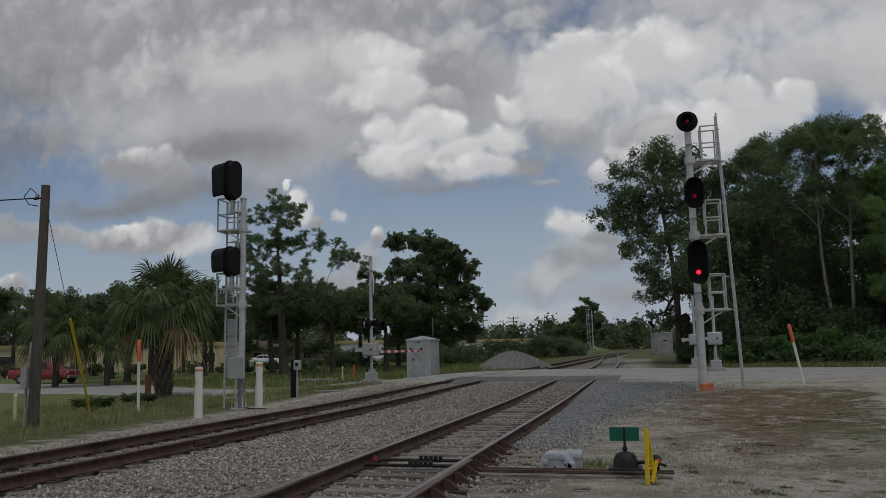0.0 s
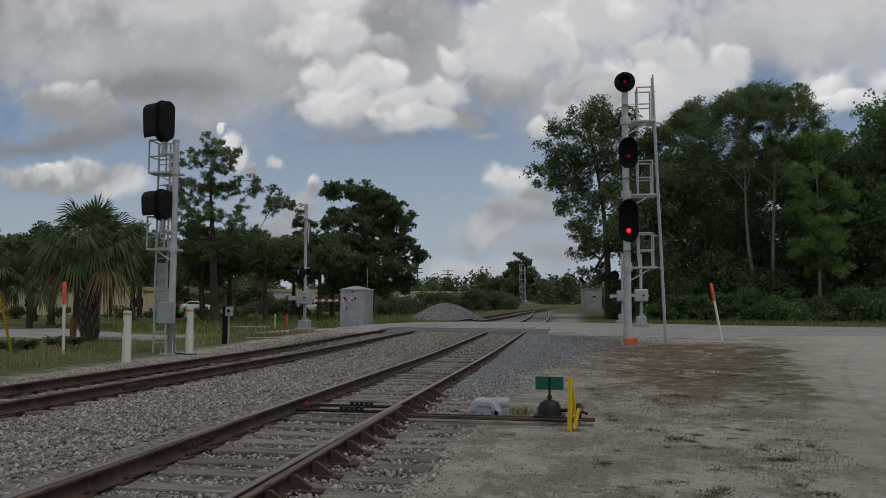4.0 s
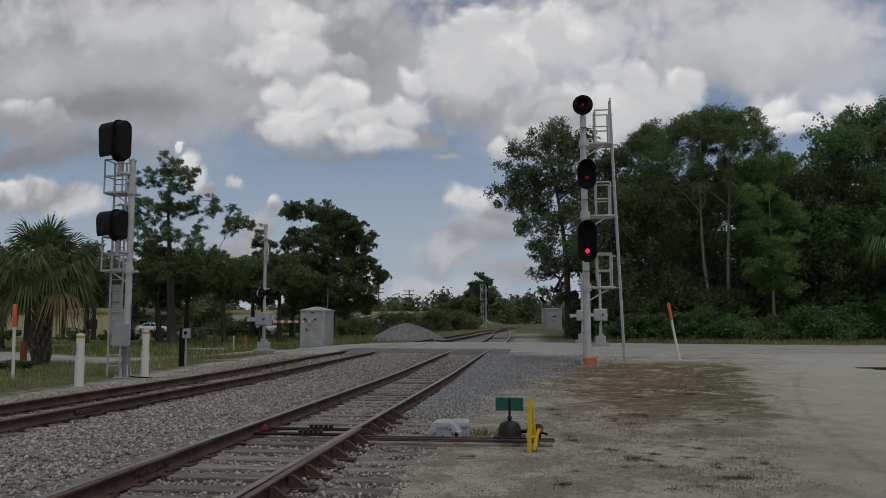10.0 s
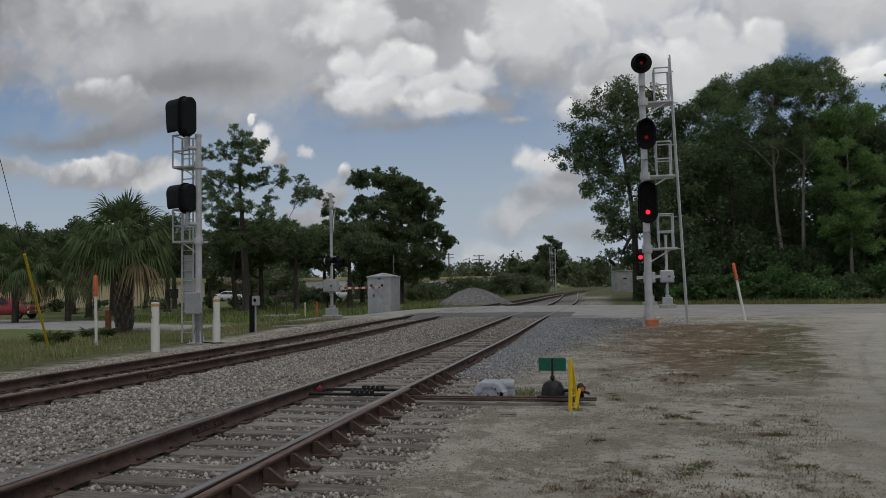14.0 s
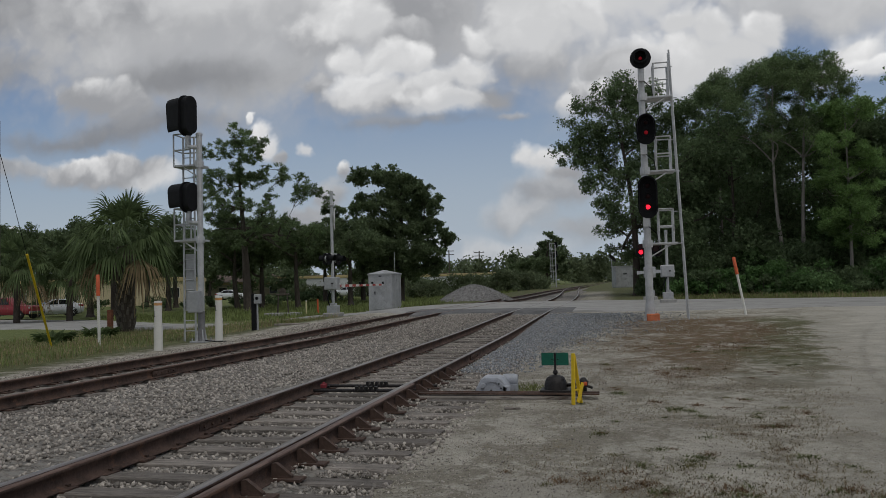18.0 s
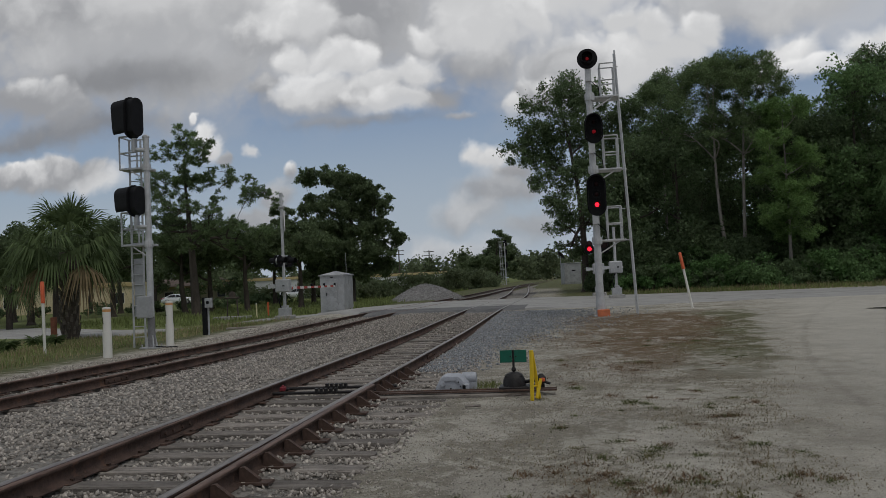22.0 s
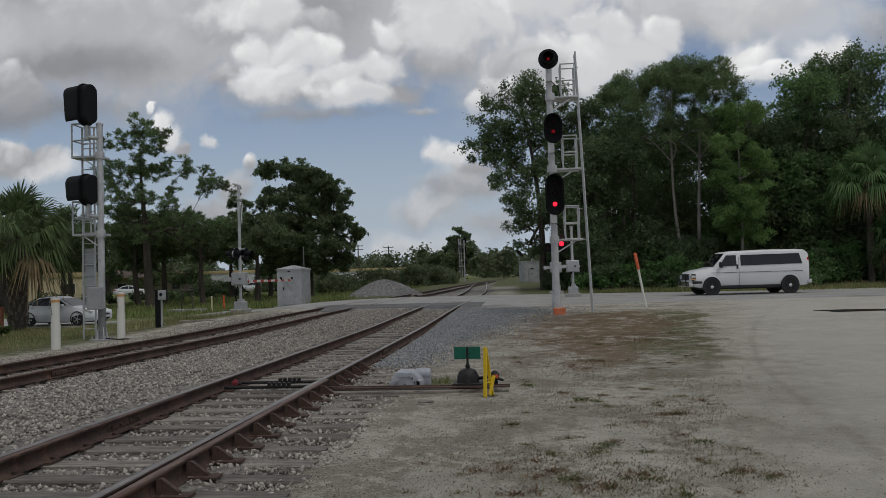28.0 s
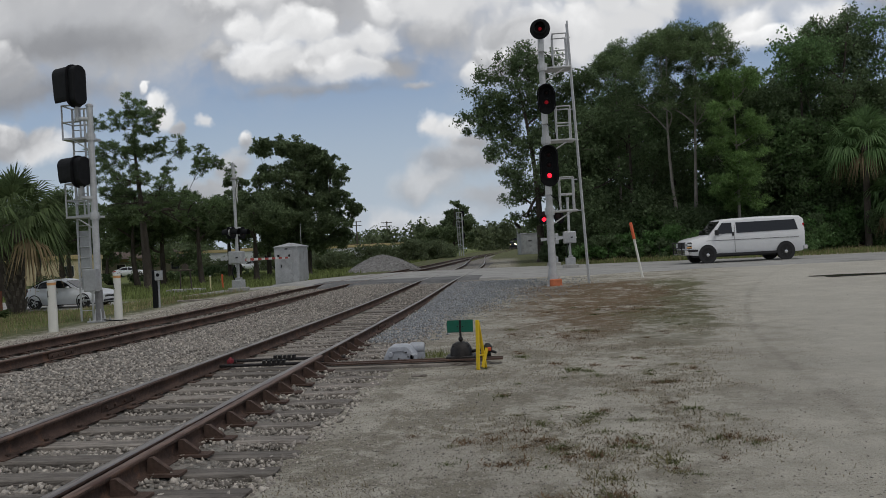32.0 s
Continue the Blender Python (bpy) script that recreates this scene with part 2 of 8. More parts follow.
    yield 0.065, 0.359, 0.030, 0.032, WHITE, PALE, 0.55, 1, 0.17
    yield 0.092, 0.314, 0.046, 0.033, WHITE, PALE, 0.55, 1, 0.07
    yield 0.084, 0.261, 0.144, 0.058, WHITE, PALE, 0.5, 1, 0.06
    yield 0.130, 0.304, 0.047, 0.040, WHITE, PALE, 0.5, 1, 0.12
    yield 0.189, 0.296, 0.036, 0.040, WHITE, PALE, 0.46, 1, 0.17
    yield 0.157, 0.272, 0.070, 0.046, WHITE, PALE, 0.7, 1, 0.02
    yield 0.020, 0.256, 0.064, 0.048, PALE, GREY, 0.6, 0.9, 0.2
    yield -0.023, 0.234, 0.043, 0.029, WHITE, GREY, 0.5, 0.9, 0.2
    yield -0.049, 0.221, 0.025, 0.024, WHITE, PALE, 0.7, 1, 0.12
    yield 0.261, 0.239, 0.047, 0.035, WHITE, PALE, 0.7, 1, 0.07
    yield 0.289, 0.258, 0.055, 0.039, WHITE, PALE, 0.65, 1, 0.07
    yield 0.327, 0.236, 0.052, 0.025, WHITE, PALE, 0.5, 0.9, 0.21
    yield 0.382, 0.250, 0.044, 0.033, WHITE, PALE, 0.7, 1, 0.07
    yield -0.068, 0.108, 0.079, 0.029, PALE, GREY, 0.6, 0.9, 0.2
    yield -0.105, 0.157, 0.026, 0.026, WHITE, PALE, 0.61, 1, 0.17
    yield -0.078, 0.145, 0.038, 0.030, WHITE, PALE, 0.61, 1, 0.07
    yield -0.052, 0.129, 0.036, 0.018, WHITE, GREY, 0.7, 1, 0.06
    yield -0.112, 0.081, 0.062, 0.033, PALE, GREY, 0.7, 0.8, 0.2
    yield -0.033, 0.064, 0.064, 0.036, PALE, GREY, 0.8, 0.75, 0.2
    yield -0.134, 0.034, 0.109, 0.033, PALE, GREY, 0.8, 0.65, 0.4
    yield -0.376, 0.118, 0.035, 0.027, PALE, GREY, 0.6, 0.9, 0.15
    yield -0.411, 0.098, 0.055, 0.030, PALE, GREY, 0.6, 0.9, 0.15
    yield -0.479, 0.240, 0.013, 0.011, WHITE, PALE, 0.5, 1, 0.26
    yield -0.459, 0.220, 0.025, 0.021, WHITE, PALE, 0.7, 1, 0.12
    yield -0.446, 0.194, 0.023, 0.025, WHITE, PALE, 0.7, 1, 0.07
    yield -0.431, 0.177, 0.016, 0.017, PALE, GREY, 0.5, 0.95, 0.2
    yield -0.401, 0.183, 0.013, 0.016, WHITE, PALE, 0.7, 0.85, 0.26
    yield -0.359, 0.146, 0.018, 0.017, WHITE, GREY, 0.5, 0.95, 0.25
    yield -0.938, 0.103, 0.055, 0.018, WHITE, GREY, 0.7, 1, 0.16
    yield -0.844, 0.086, 0.028, 0.012, PALE, GREY, 0.5, 0.9, 0.2
    yield -1.102, 0.149, 0.123, 0.036, PALE, GREY, 0.6, 0.9, 0.2
    yield -0.276, 0.047, 0.182, 0.033, PALE, GREY, 0.9, 0.5, 0.3


build_world()

# ---- materials ----
MATS = {}


def mat(name, color, rough=0.8, metal=0.0, var=0.25, scale=6.0, bump=0.0, bump_scale=40.0, spot=None, spot_at=0.6, spot_scale=2.0, rand=0.0, island=0.0, emit=None, spec=0.4, coord="Object", stretch=(1, 1, 1), alpha=None):
    """A surface: base colour varied at two sizes, optional stains of a second colour, relief, and variation from piece to piece."""
    if name in MATS:
        return MATS[name]
    m = bpy.data.materials.new(name)
    m.use_nodes = True
    nt = m.node_tree
    bs = nt.nodes["Principled BSDF"]
    bs.inputs["Roughness"].default_value = rough
    bs.inputs["Metallic"].default_value = metal
    bs.inputs["Specular IOR Level"].default_value = spec
    tc = nt.nodes.new("ShaderNodeTexCoord").outputs[coord]
    if stretch != (1, 1, 1):
        tc = vec_math(nt, "MULTIPLY", tc, stretch)
    n1 = noise_tex(nt, tc, scale, 5.0, 0.6)
    n2 = noise_tex(nt, tc, scale * 7.3, 3.0, 0.6)
    f = shader_math(nt, "ADD", shader_math(nt, "MULTIPLY", n1, 0.65), shader_math(nt, "MULTIPLY", n2, 0.35))
    lo = tuple(c * (1 - var) for c in color)
    hi = tuple(min(1.0, c * (1 + var)) for c in color)
    col = mix_rgb(nt, smooth(nt, f, 0.33, 0.67), lo, hi)
    if spot:
        s = noise_tex(nt, tc, spot_scale, 6.0, 0.65)
        col = mix_rgb(nt, smooth(nt, s, spot_at, spot_at + 0.1), col, spot)
    if rand or island:
        if rand:
            r = nt.nodes.new("ShaderNodeObjectInfo").outputs["Random"]
        else:
            r = nt.nodes.new("ShaderNodeNewGeometry").outputs["Random Per Island"]
        k = rand or island
        g = nt.nodes.new("ShaderNodeHueSaturation")
        g.inputs["Saturation"].default_value = 1.0
        nt.links.new(smooth(nt, r, 0, 1, 1 - k, 1 + k, "LINEAR"), g.inputs["Value"])
        nt.links.new(col, g.inputs["Color"])
        col = g.outputs[0]
    nt.links.new(col, bs.inputs["Base Color"])
    if bump:
        b = nt.nodes.new("ShaderNodeBump")
        b.inputs["Strength"].default_value = bump
        b.inputs["Distance"].default_value = 0.02
        nt.links.new(noise_tex(nt, tc, bump_scale, 5.0, 0.65), b.inputs["Height"])
        nt.links.new(b.outputs[0], bs.inputs["Normal"])
    if emit:
        bs.inputs["Emission Color"].default_value = (*emit[:3], 1)
        bs.inputs["Emission Strength"].default_value = emit[3]
    MATS[name] = m
    return m


def glass_dark(name, tint=(0.02, 0.022, 0.025), rough=0.05):
    m = mat(name, tint, rough, 0, 0.1, spec=0.6)
    return m


STEEL_RUST = mat("rusty rail steel", (0.085, 0.054, 0.042), 0.8, 0.1, 0.45, 3.0, 0.5, 60, spot=(0.15, 0.083, 0.055), spot_at=0.56, spot_scale=5)
RAIL_TOP = mat("worn rail head", (0.30, 0.27, 0.25), 0.38, 0.85, 0.25, 3.0, 0.1, 80, spot=(0.16, 0.10, 0.07), spot_at=0.58, spot_scale=4, stretch=(6, 0.6, 1))
RAIL_TOP_RED = mat("seldom run rail head", (0.20, 0.13, 0.10), 0.5, 0.6, 0.3, 3.0, 0.1, 80, spot=(0.11, 0.06, 0.045), spot_at=0.5, spot_scale=4, stretch=(6, 0.6, 1))
TIE = mat("weathered tie timber", (0.25, 0.225, 0.20), 0.9, 0, 0.45, 2.0, 0.8, 25, spot=(0.08, 0.062, 0.052), spot_at=0.57, spot_scale=1.3, rand=0.35, stretch=(1, 9, 9))
STONE = mat("ballast stone", (0.36, 0.328, 0.292), 0.9, 0, 0.25, 14, 0.4, 60, island=0.5)
STONE_BLUE = mat("fresh blue-grey ballast stone", (0.27, 0.285, 0.30), 0.9, 0, 0.2, 9, 0.4, 60, island=0.5)
STONE_BED = mat("ballast bed", (0.19, 0.175, 0.155), 0.95, 0, 0.6, 9, 1.0, 30, spot=(0.25, 0.24, 0.22), spot_at=0.5, spot_scale=14)
ROAD = mat("pale worn concrete road", (0.33, 0.325, 0.31), 0.85, 0, 0.16, 0.7, 0.3, 60, spot=(0.23, 0.225, 0.21), spot_at=0.56, spot_scale=0.5)
ASPHALT = mat("grey asphalt crossing", (0.13, 0.13, 0.13), 0.85, 0, 0.3, 1.5, 0.5, 60, spot=(0.2, 0.195, 0.19), spot_at=0.55, spot_scale=0.8)
GALV = mat("galvanised steel", (0.52, 0.53, 0.54), 0.5, 0.45, 0.15, 5, 0.15, 40, spot=(0.38, 0.385, 0.39), spot_at=0.58, spot_scale=2.5)
ALU = mat("silver painted steel", (0.50, 0.51, 0.52), 0.5, 0.3, 0.14, 4, 0.1, 40, spot=(0.36, 0.36, 0.35), spot_at=0.6, spot_scale=3)
CASE = mat("weathered aluminium case", (0.42, 0.43, 0.44), 0.5, 0.35, 0.16, 2, 0.15, 30, spot=(0.32, 0.325, 0.33), spot_at=0.55, spot_scale=1.5)
BLACK = mat("black signal paint", (0.008, 0.0085, 0.01), 0.65, 0, 0.3, 8, 0.1, 40, spec=0.2)
BLACK_IRON = mat("black oily iron", (0.022, 0.02, 0.02), 0.5, 0.3, 0.5, 12, 0.3, 50)
WHITE_PVC = mat("white plastic post", (0.72, 0.71, 0.66), 0.45, 0, 0.06, 5, spot=(0.55, 0.53, 0.46), spot_at=0.62, spot_scale=3)
ORANGE = mat("orange plastic", (0.62, 0.12, 0.045), 0.5, 0, 0.12, 8)
ORANGE_BAND = mat("faded orange band", (0.62, 0.33, 0.13), 0.5, 0, 0.12, 8)
ORANGE_CONC = mat("orange painted base", (0.55, 0.17, 0.08), 0.8, 0, 0.2, 8, 0.3)
YELLOW = mat("yellow plastic", (0.72, 0.50, 0.02), 0.4, 0, 0.1, 8)
GREEN = mat("green enamel", (0.0, 0.11, 0.07), 0.35, 0, 0.12, 6, spec=0.5)
RED_PAINT = mat("faded red paint", (0.22, 0.025, 0.035), 0.6, 0, 0.3, 20)
RED_LIT = mat("lit red lens", (0.5, 0.01, 0.02), 0.3, emit=(1.0, 0.012, 0.03, 2.6))
RED_DIM = mat("dim red lens", (0.12, 0.006, 0.012), 0.3, emit=(1.0, 0.01, 0.03, 0.1))
RED_GLASS = mat("unlit red lens", (0.02, 0.003, 0.004), 0.3, spec=0.3)
CONCRETE = mat("grey concrete", (0.34, 0.335, 0.32), 0.9, 0, 0.2, 6, 0.4, 40)
BARK = mat("dark bark", (0.075, 0.062, 0.052), 0.95, 0, 0.4, 3, 1.0, 12, stretch=(1, 1, 0.25))
BARK_PINE = mat("grey pine bark", (0.26, 0.238, 0.215), 0.95, 0, 0.35, 3, 1.0, 12, stretch=(1, 1, 0.25))
POLE_WOOD = mat("treated pole timber", (0.10, 0.088, 0.072), 0.9, 0, 0.3, 4, 0.6, 20, stretch=(6, 6, 0.4))


def leaf_mat(name, color, k=0.28):
    m = mat(name, color, 0.75, 0, 0.35, 0.35, island=k, spec=0.12, coord="Object")
    nt = m.node_tree
    bs = nt.nodes["Principled BSDF"]
    tr = nt.nodes.new("ShaderNodeBsdfTranslucent")
    link = bs.inputs["Base Color"].links[0].from_socket
    nt.links.new(link, tr.inputs[0])
    mx = nt.nodes.new("ShaderNodeMixShader")
    mx.inputs[0].default_value = 0.42
    out = nt.nodes["Material Output"]
    nt.links.new(bs.outputs[0], mx.inputs[1])
    nt.links.new(tr.outputs[0], mx.inputs[2])
    nt.links.new(mx.outputs[0], out.inputs[0])
    return m


LEAF_OAK = leaf_mat("oak leaves", (0.146, 0.194, 0.101))
LEAF_DARK = leaf_mat("dark woodland leaves", (0.133, 0.187, 0.095))
LEAF_MID = leaf_mat("woodland leaves", (0.146, 0.238, 0.099))
LEAF_PINE = leaf_mat("pine needles", (0.159, 0.222, 0.107))
LEAF_PINE_Y = leaf_mat("fresh pine needles", (0.195, 0.311, 0.111))
LEAF_PALM = leaf_mat("palm fronds", (0.115, 0.158, 0.07))
LEAF_DRY = leaf_mat("dry palm fronds", (0.22, 0.17, 0.10))
LEAF_BUSH = leaf_mat("shrub leaves", (0.127, 0.231, 0.083))
LEAF_FAR = leaf_mat("far scrub leaves", (0.143, 0.176, 0.098))
GRASS = leaf_mat("green grass blades", (0.21, 0.25, 0.095))
GRASS_DRY = leaf_mat("dry grass blades", (0.34, 0.28, 0.17))


# ---- mesh helpers ----
class MB:
    """Collects vertices and faces of one part."""

    def __init__(self):
        self.v, self.f, self.mi = [], [], []

    def add(self, vs, fs, mi=0):
        o = len(self.v)
        self.v += [tuple(p) for p in vs]
        self.f += [tuple(i + o for i in q) for q in fs]
        self.mi += [mi] * len(fs)
        return self

    def box(self, c, s, rot=None, mi=0, taper=1.0):
        x, y, z = (a / 2 for a in s)
        vs = []
        for sx, sy, sz in ((-1, -1, -1), (1, -1, -1), (1, 1, -1), (-1, 1, -1), (-1, -1, 1), (1, -1, 1), (1, 1, 1), (-1, 1, 1)):
            k = taper if sz > 0 else 1.0
            p = Vector((sx * x * k, sy * y * k, sz * z))
            if rot is not None:
                p = rot @ p
            vs.append(p + Vector(c))
        return self.add(vs, ((3, 2, 1, 0), (4, 5, 6, 7), (0, 1, 5, 4), (1, 2, 6, 5), (2, 3, 7, 6), (3, 0, 4, 7)), mi)

    def tube(self, pts, rads, n=8, caps=True, mi=0):
        pts = [Vector(p) for p in pts]
        if isinstance(rads, (int, float)):
            rads = [rads] * len(pts)
        rings, vs = [], []
        ref = None
        for i, p in enumerate(pts):
            d = (pts[min(i + 1, len(pts) - 1)] - pts[max(i - 1, 0)]).normalized()
            if ref is None:
                ref = d.orthogonal().normalized()
            ref = (ref - d * ref.dot(d)).normalized()
            w = d.cross(ref)
            for k in range(n):
                a = 2 * math.pi * k / n
                vs.append(p + (ref * math.cos(a) + w * math.sin(a)) * rads[i])
        fs = []
        for i in range(len(pts) - 1):
            for k in range(n):
                j = (k + 1) % n
                fs.append((i * n + k, i * n + j, (i + 1) * n + j, (i + 1) * n + k))
        if caps:
            fs.append(tuple(reversed(range(n))))
            fs.append(tuple((len(pts) - 1) * n + k for k in range(n)))
        return self.add(vs, fs, mi)

    def prism(self, poly, a, b, axis="x", mi=0):
        """A flat outline (two coordinates) drawn out from a to b along an axis."""
        n = len(poly)

        def at(p, t):
            return {"x": (t, p[0], p[1]), "y": (p[0], t, p[1]), "z": (p[0], p[1], t)}[axis]

        vs = [at(p, a) for p in poly] + [at(p, b) for p in poly]
        fs = [tuple(range(n)), tuple(reversed(range(n, 2 * n)))] + [(i, (i + 1) % n + 0, (i + 1) % n + n, i + n) for i in range(n)]
        return self.add(vs, fs, mi)

    def lathe(self, prof, c=(0, 0, 0), n=16, axis="z", mi=0, caps=True):
        vs, fs = [], []
        for r, h in prof:
            for k in range(n):
                a = 2 * math.pi * k / n
                x, y = r * math.cos(a), r * math.sin(a)
                p = {"z": (x, y, h), "y": (x, h, y), "x": (h, x, y)}[axis]
                vs.append((p[0] + c[0], p[1] + c[1], p[2] + c[2]))
        for i in range(len(prof) - 1):
            for k in range(n):
                j = (k + 1) % n
                fs.append((i * n + k, i * n + j, (i + 1) * n + j, (i + 1) * n + k))
        if caps:
            fs.append(tuple(reversed(range(n))))
            fs.append(tuple((len(prof) - 1) * n + k for k in range(n)))
        return self.add(vs, fs, mi)

    def mesh(self, name, mats, bevel=0.0, smooth_angle=None, weld=False):
        me = bpy.data.meshes.new(name)
        me.from_pydata(self.v, [], self.f)
        for m in mats if isinstance(mats, (list, tuple)) else [mats]:
            me.materials.append(m)
        if any(self.mi):
            me.polygons.foreach_set("material_index", self.mi)
        bm = bmesh.new()
        bm.from_mesh(me)
        bmesh.ops.recalc_face_normals(bm, faces=bm.faces)
        if weld:
            bmesh.ops.remove_doubles(bm, verts=bm.verts, dist=1e-5)
        if bevel:
            es = [e for e in bm.edges if len(e.link_faces) == 2 and e.calc_face_angle(0) > 0.5]
            bmesh.ops.bevel(bm, geom=es, offset=bevel, segments=1, affect="EDGES", clamp_overlap=True)
        bm.to_mesh(me)
        bm.free()
        if smooth_angle:
            me.shade_smooth()
            me.set_sharp_from_angle(angle=radians(smooth_angle))
        me.update()
        return me


def part(name, mb, material, parent=None, label="", bevel=0.0, smooth_angle=None, at=None, weld=False):
    """Links one mesh as a part under its thing."""
    ob = new(name, mb.mesh(name, material, bevel, smooth_angle, weld) if isinstance(mb, MB) else mb)
    if parent is not None:
        ob.parent = parent
    if at is not None:
        ob.matrix_basis = at if isinstance(at, Matrix) else Matrix.Translation(at)
    if label:
        ob["label"] = label
    return ob


def thing(name, x, y, z, label, category, rz=0.0, group="", kind=""):
    e = new(name)
    e.empty_display_size = 0.2
    e.matrix_basis = pose(x, y, z, 0, 0, rz)
    return tagged(e, label, category, group, kind)


def raw_mesh(name, verts, faces, material, mi=None, smooth_it=False):
    """A large mesh straight from arrays (all faces with the same number of corners)."""
    me = bpy.data.meshes.new(name)
    nv, (nf, k) = len(verts), faces.shape
    me.vertices.add(nv)
    me.vertices.foreach_set("co", np.ascontiguousarray(verts, dtype=np.float32).ravel())
    me.loops.add(nf * k)
    me.loops.foreach_set("vertex_index", np.ascontiguousarray(faces, dtype=np.int32).ravel())
    me.polygons.add(nf)
    me.polygons.foreach_set("loop_start", np.arange(0, nf * k, k, dtype=np.int32))
    for m in material if isinstance(material, (list, tuple)) else [material]:
        me.materials.append(m)
    if mi is not None:
        me.polygons.foreach_set("material_index", np.ascontiguousarray(mi, dtype=np.int32))
    me.update(calc_edges=True)
    if smooth_it:
        me.shade_smooth()
    return me


# ---- terrain ----
def sstep(a, b, x):
    t = np.clip((np.asarray(x, float) - a) / (b - a), 0, 1)
    return t * t * (3 - 2 * t)


def rail_top(y):
    """Height of the rail heads along the line."""
    return 0.20 + 0.12 * sstep(18, 33, y) + 0.13 * sstep(52, 90, y)


def siding_x(y):
    y = np.asarray(y, float)
    return -2.93 + 0.0106 * (np.minimum(y, 46) - 10) - 1.9 * sstep(46, 112, y)


MAIN_FIT = np.polyfit([-40, -10, 10, 30, 45, 60, 75, 90, 120, 180, 250, 290, 350, 420], [-9.6, -8.7, -8.1, -7.45, -6.85, -6.3, -5.7, -5.1, -4.2, -2.9, -1.7, -1.2, 0.4, 4.6], 6)


def main_x(y):
    return np.polyval(MAIN_FIT, np.asarray(y, float))


def road_centre(x):
    """Middle line and half-width of the road at x."""
    x = np.asarray(x, float)
    xs = [-120, -60, -44, -34, -24, -18, -14, -11, -9, -6.5, 2, 7, 12, 18, 30, 120]
    c = np.interp(x, xs, [56, 50, 46, 43, 37.5, 36.8, 37.6, 38.7, 39.3, 39.6, 39.2, 38.9, 38.2, 37.2, 36.8, 36])
    w = np.interp(x, xs, [5, 5, 5.5, 5.0, 3.2, 2.5, 2.4, 3.0, 6.0, 8.8, 8.6, 7.4, 6.0, 5.2, 5, 5])
    return c, w


def ground_z(x, y):
    """Lie of the land."""
    x, y = np.asarray(x, float), np.asarray(y, float)
    z = 0.25 * sstep(15, 31, y) * (1 - sstep(-9.5, -14, x)) + 0.12 * sstep(55, 90, y) - 0.4 * sstep(-14, -19.5, x) * (1 - 0.6 * sstep(60, 110, y))
    z = z + 0.02 * np.sin(x * 0.9 + 1.3) * np.sin(y * 0.7) * (1 - sstep(24, 30, y))
    return z


def gz(x, y):
    return float(ground_z(x, y))


def axis_steps():
    near = np.arange(-30, 62, 0.6)
    far = np.concatenate([[-3000, -1500, -700, -350, -180, -110, -75, -50, -38], near, [66, 72, 80, 90, 105, 125, 150, 190, 250, 340, 500, 800, 1500, 3500]])
    return far


def build_ground():
    xs, ys = axis_steps(), axis_steps()
    gx, gy = np.meshgrid(xs, ys, indexing="ij")
    z = ground_z(gx, gy)
    # the ground dips under the track bed and road so that no two sheets meet
    c, w = road_centre(gx)
    on_road = (np.abs(gy - c) < w - 0.8)
    on_bed = (gx > main_x(gy) - 1.6) & (gx < siding_x(gy) + 1.4) & (gy < 130) & (gy > -40)
    z = np.where(on_road | on_bed, z - 0.12, z)
    v = np.stack([gx, gy, z], -1).reshape(-1, 3)
    n, m = len(xs), len(ys)
    i = np.arange((n - 1) * (m - 1))
    a = (i // (m - 1)) * m + i % (m - 1)
    f = np.stack([a, a + m, a + m + 1, a + 1], -1)
    ob = new("ground", raw_mesh("ground", v, f, ground_material(), smooth_it=True))
    return tagged(ob, "sandy pale dirt with thin dry weeds and grass", "ground", kind="structure")


